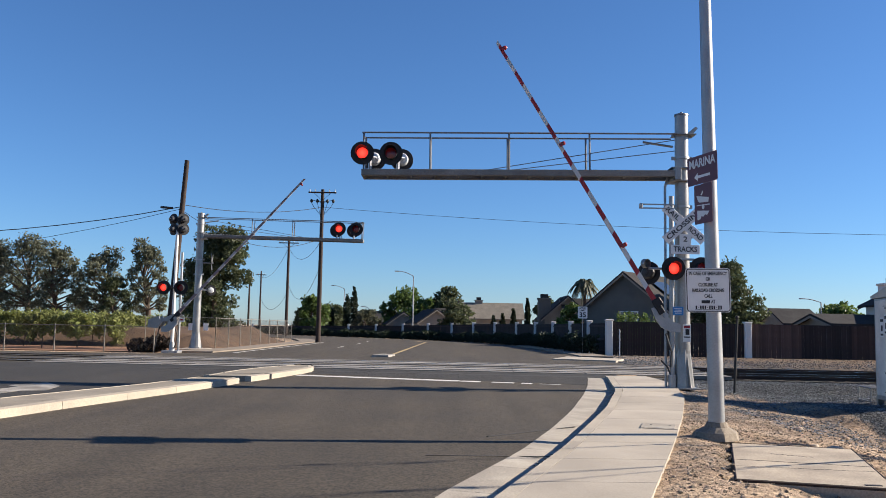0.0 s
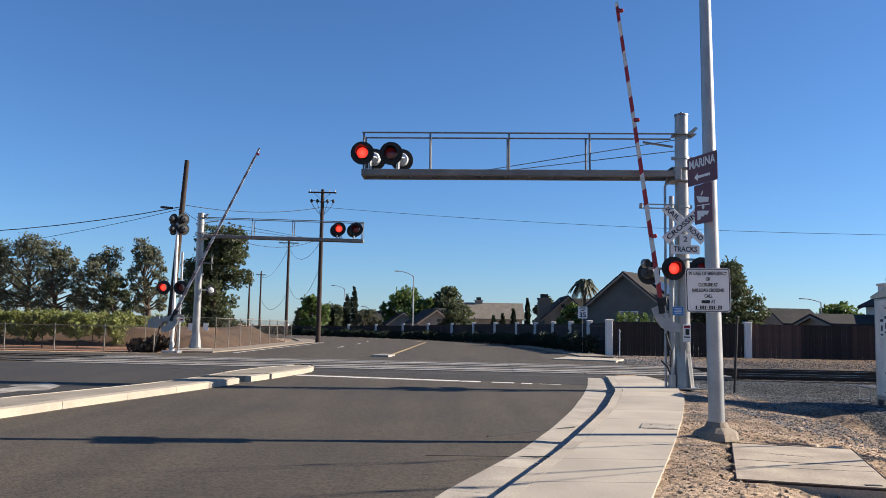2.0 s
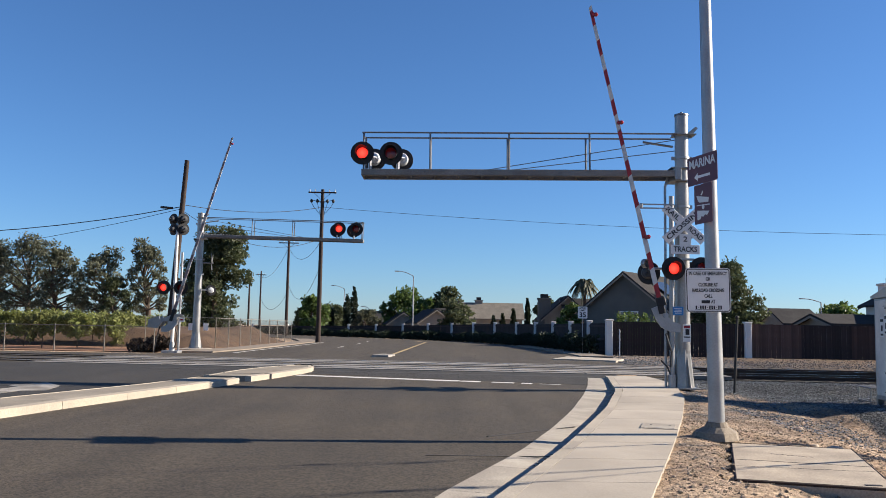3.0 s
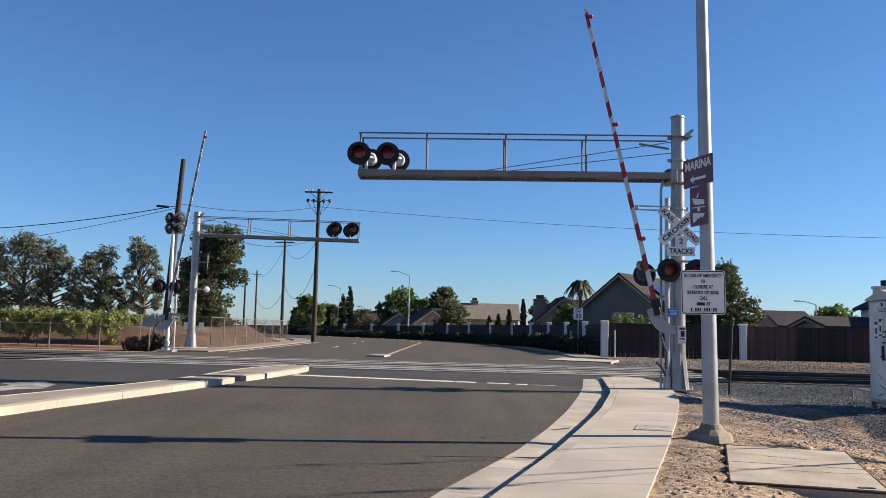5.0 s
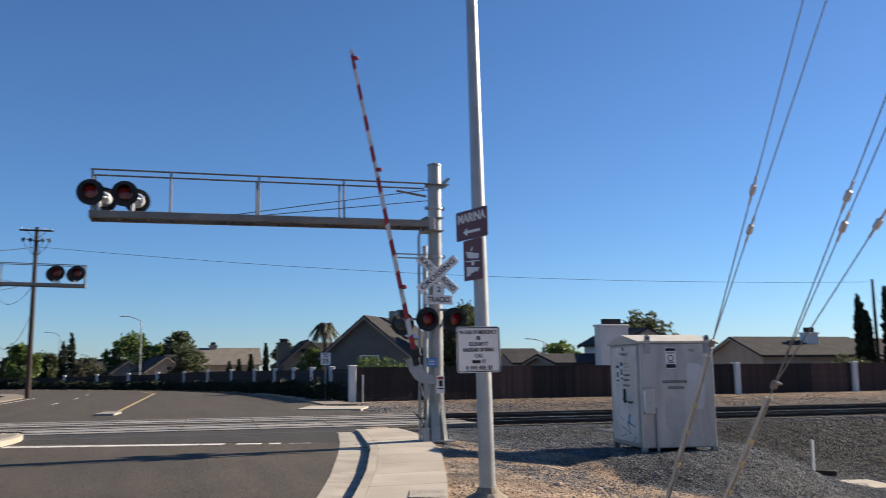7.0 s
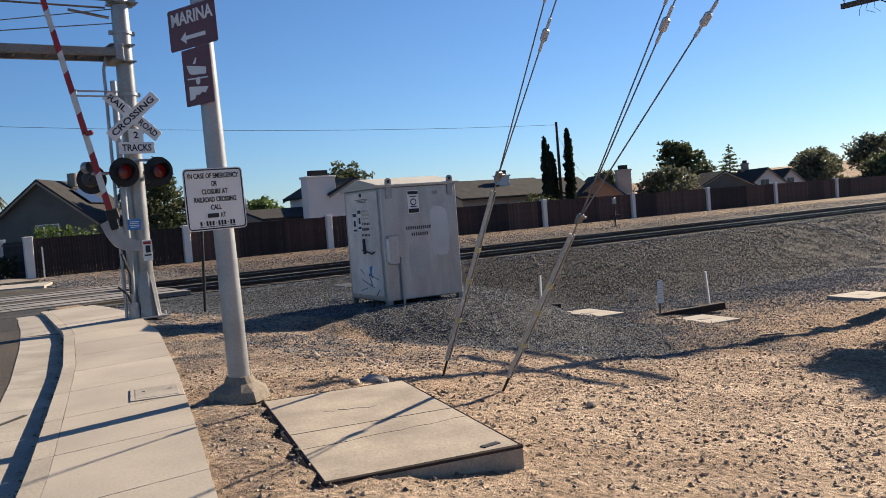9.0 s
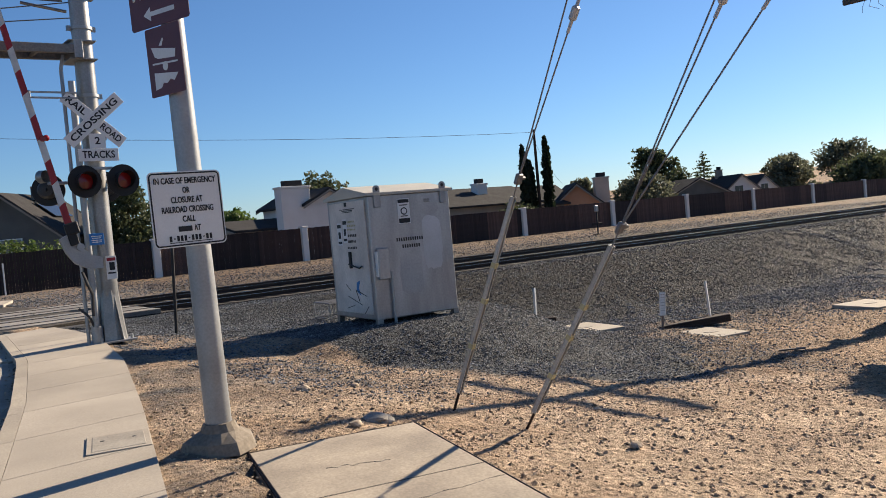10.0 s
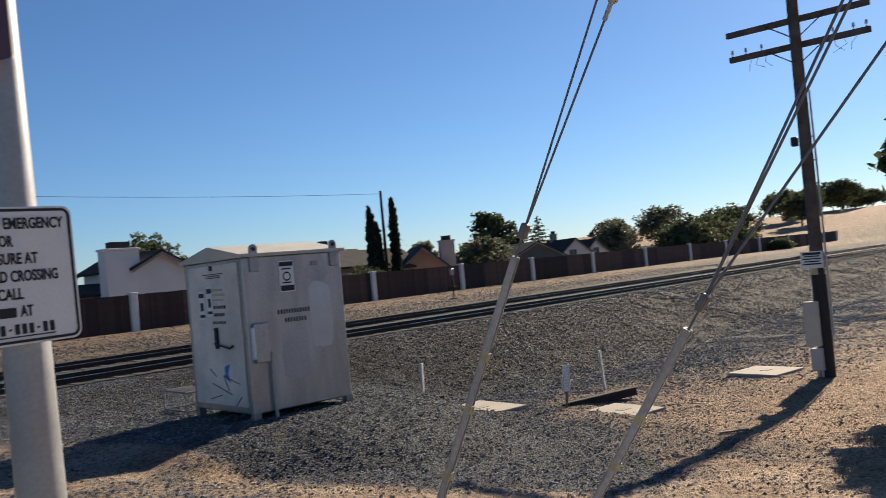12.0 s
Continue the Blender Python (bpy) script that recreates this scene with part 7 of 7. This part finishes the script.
chain_fence((-62, 41.8), (-14.3, 43.3), 1.25, 19, "chain-link fence with steel posts along the vineyard")
chain_fence((-13.4, 51.5), (-12.9, 74), 1.8, 8, "chain-link fence with steel posts around bare earth")
chain_fence((-17.5, 51.0), (-13.4, 51.5), 1.8, 3, "short chain-link fence with steel posts and notices")
for dx in (0.8, 1.7):
    n_ = root("fence_notice", pose(-15.6 + dx, 51.1, 1.25), "small white notice on the chain-link fence", "sign", group="fence notices")
    part("plate", box(B(), (0, 0, 0), (0.30, 0.015, 0.42), bevel=0.004), SIGN_WHITE, n_)
# earth bank behind the chain-link fence
bm = B()
nx, ny = 16, 24
vs = [[bm.verts.new((-34 + 20.5 * i / nx, 51.7 + 25 * j / ny, -0.1 + 1.35 * smooth(0, 2.6, min(i, nx - i) * 1.26) * smooth(0, 2.6, min(j, ny - j)) * (0.85 + 0.3 * noise.noise(Vector((i * .4, j * .4, 2)))))) for i in range(nx + 1)] for j in range(ny + 1)]
for j in range(ny):
    for i in range(nx):
        bm.faces.new((vs[j][i], vs[j][i + 1], vs[j + 1][i + 1], vs[j + 1][i]))
PLAIN_EARTH = material("bare_earth", (0.110, 0.066, 0.037), 0.95, 0, 0.35, 0.9, 12, 0.9, (0.062, 0.038, 0.023), dist=0.03)
VINE_SOIL = material("red_brown_soil", (0.27, 0.145, 0.085), 0.95, 0, 0.35, 0.9, 12, 0.9, (0.17, 0.09, 0.052), dist=0.03)
tagged(part("earth_bank", bm, PLAIN_EARTH, smooth=True), "bare tan earth bank behind the chain-link fence", "earth bank", kind="structure")
bm = prism(B(), [(-75, 42.4), (-14.6, 44.0), (-14.6, 51.6), (-34.2, 51.6), (-34.2, 76), (-75, 76)], -0.2, -0.05)
tagged(part("vineyard_soil", bm, VINE_SOIL), "bare reddish brown vineyard soil", "soil", kind="structure")
vine = root("vineyard", Matrix.Identity(4), "rows of leafy green grapevines on bare soil", "vineyard", kind="stuff")
bl = []
rng = random.Random(6)
for r, y in enumerate((46.2, 49.2, 52.2, 55.2, 58.2, 61.2, 64.2, 67.2, 70.2)):
    x = -30.0 * y / 46
    while x < -17.9 - 0.16 * (y - 46):
        bl.append((x, y + rng.uniform(-.15, .15), 1.30 + rng.uniform(-0.12, 0.12), 0.95, 0.5, 0.62 + rng.uniform(0, 0.16)))
        if rng.random() < 0.4:
            bl.append((x + rng.uniform(-.3, .3), y - .25, 0.65 + rng.uniform(-.15, .1), 0.5, 0.4, 0.5))
        x += rng.uniform(1.1, 1.9)
leaf_cloud("vine_foliage", bl, 80000, 0.11, LEAF_VINE, vine, 61)
bm = B()
for b_ in bl[::2]:
    rod(bm, (b_[0], b_[1], -0.1), (b_[0] + 0.05, b_[1], 1.0), 0.035, 0.025, 5)
part("vine_trunks", bm, BARK, vine)
# near-black leafy heap stands in for shadow on a dark soil bank
bush(-14.9, 44.2, 2.2, 1.4, 1.0, leaf_material("shaded_bank_leaves", (0.022, 0.016, 0.013), (0.014, 0.011, 0.01)), "dark brown heap standing in for a shaded soil bank by the fence", 170, 2600, 0.10)


# ---- what moves ----
def motions():
    # raising gates: degrees from upright
    near_lift = [(0, 31.5), (0.5, 25.8), (1.0, 20.0), (1.5, 14.0), (2.0, 8.2), (2.2, 7.6), (2.4, 7.8), (2.6, 8.9), (2.8, 11.0), (3.0, 13.1), (3.2, 13.8), (3.7, 12.0), (4.2, 11.4),
                 (4.8, 12.9), (5.0, 13.5), (5.2, 12.7), (5.5, 11.3), (6.0, 11.0), (6.5, 12.3), (7.0, 12.0), (7.5, 11.8), (9.5, 12.0), (12, 12.0)]
    walk(NEAR_ARM, [(t, pose(-0.66, -0.56, 1.90, 0, -a, 0)) for t, a in near_lift])
    far_lift = [(0, 41.5), (0.5, 37.5), (1.0, 33.3), (1.5, 29.3), (2.0, 24.9), (2.5, 20.5), (3.0, 16.1), (3.4, 12.6), (3.8, 9.8), (4.2, 8.8), (5.0, 8.8), (5.5, 9.2), (7, 9.0), (12, 9.0)]
    walk(FAR_ARM, [(t, pose(0.05, -0.56, 1.55, 0, a, 0)) for t, a in far_lift])
    # flashers: each lens turns its lit face out for half of every second, until the gates are up
    for lens, half in LENSES:
        lit = half == "left"
        rows = [(0, pose(0, 0, 0, 0, 0, 0 if lit else 180))]
        angle = 0 if lit else 180
        for k in range(1, 9):
            t = 0.38 + 0.5 * (k - 1)
            last = k == 8
            if last and not lit:
                break
            rows += [(t, pose(0, 0, 0, 0, 0, angle)), (t + 1 / 30, pose(0, 0, 0, 0, 0, angle + 60)), (t + 2 / 30, pose(0, 0, 0, 0, 0, angle + 120)), (t + 3 / 30, pose(0, 0, 0, 0, 0, angle + 180))]
            angle += 180
            lit = not lit
        rows.append((12, pose(0, 0, 0, 0, 0, angle)))
        walk(lens, rows)


motions()
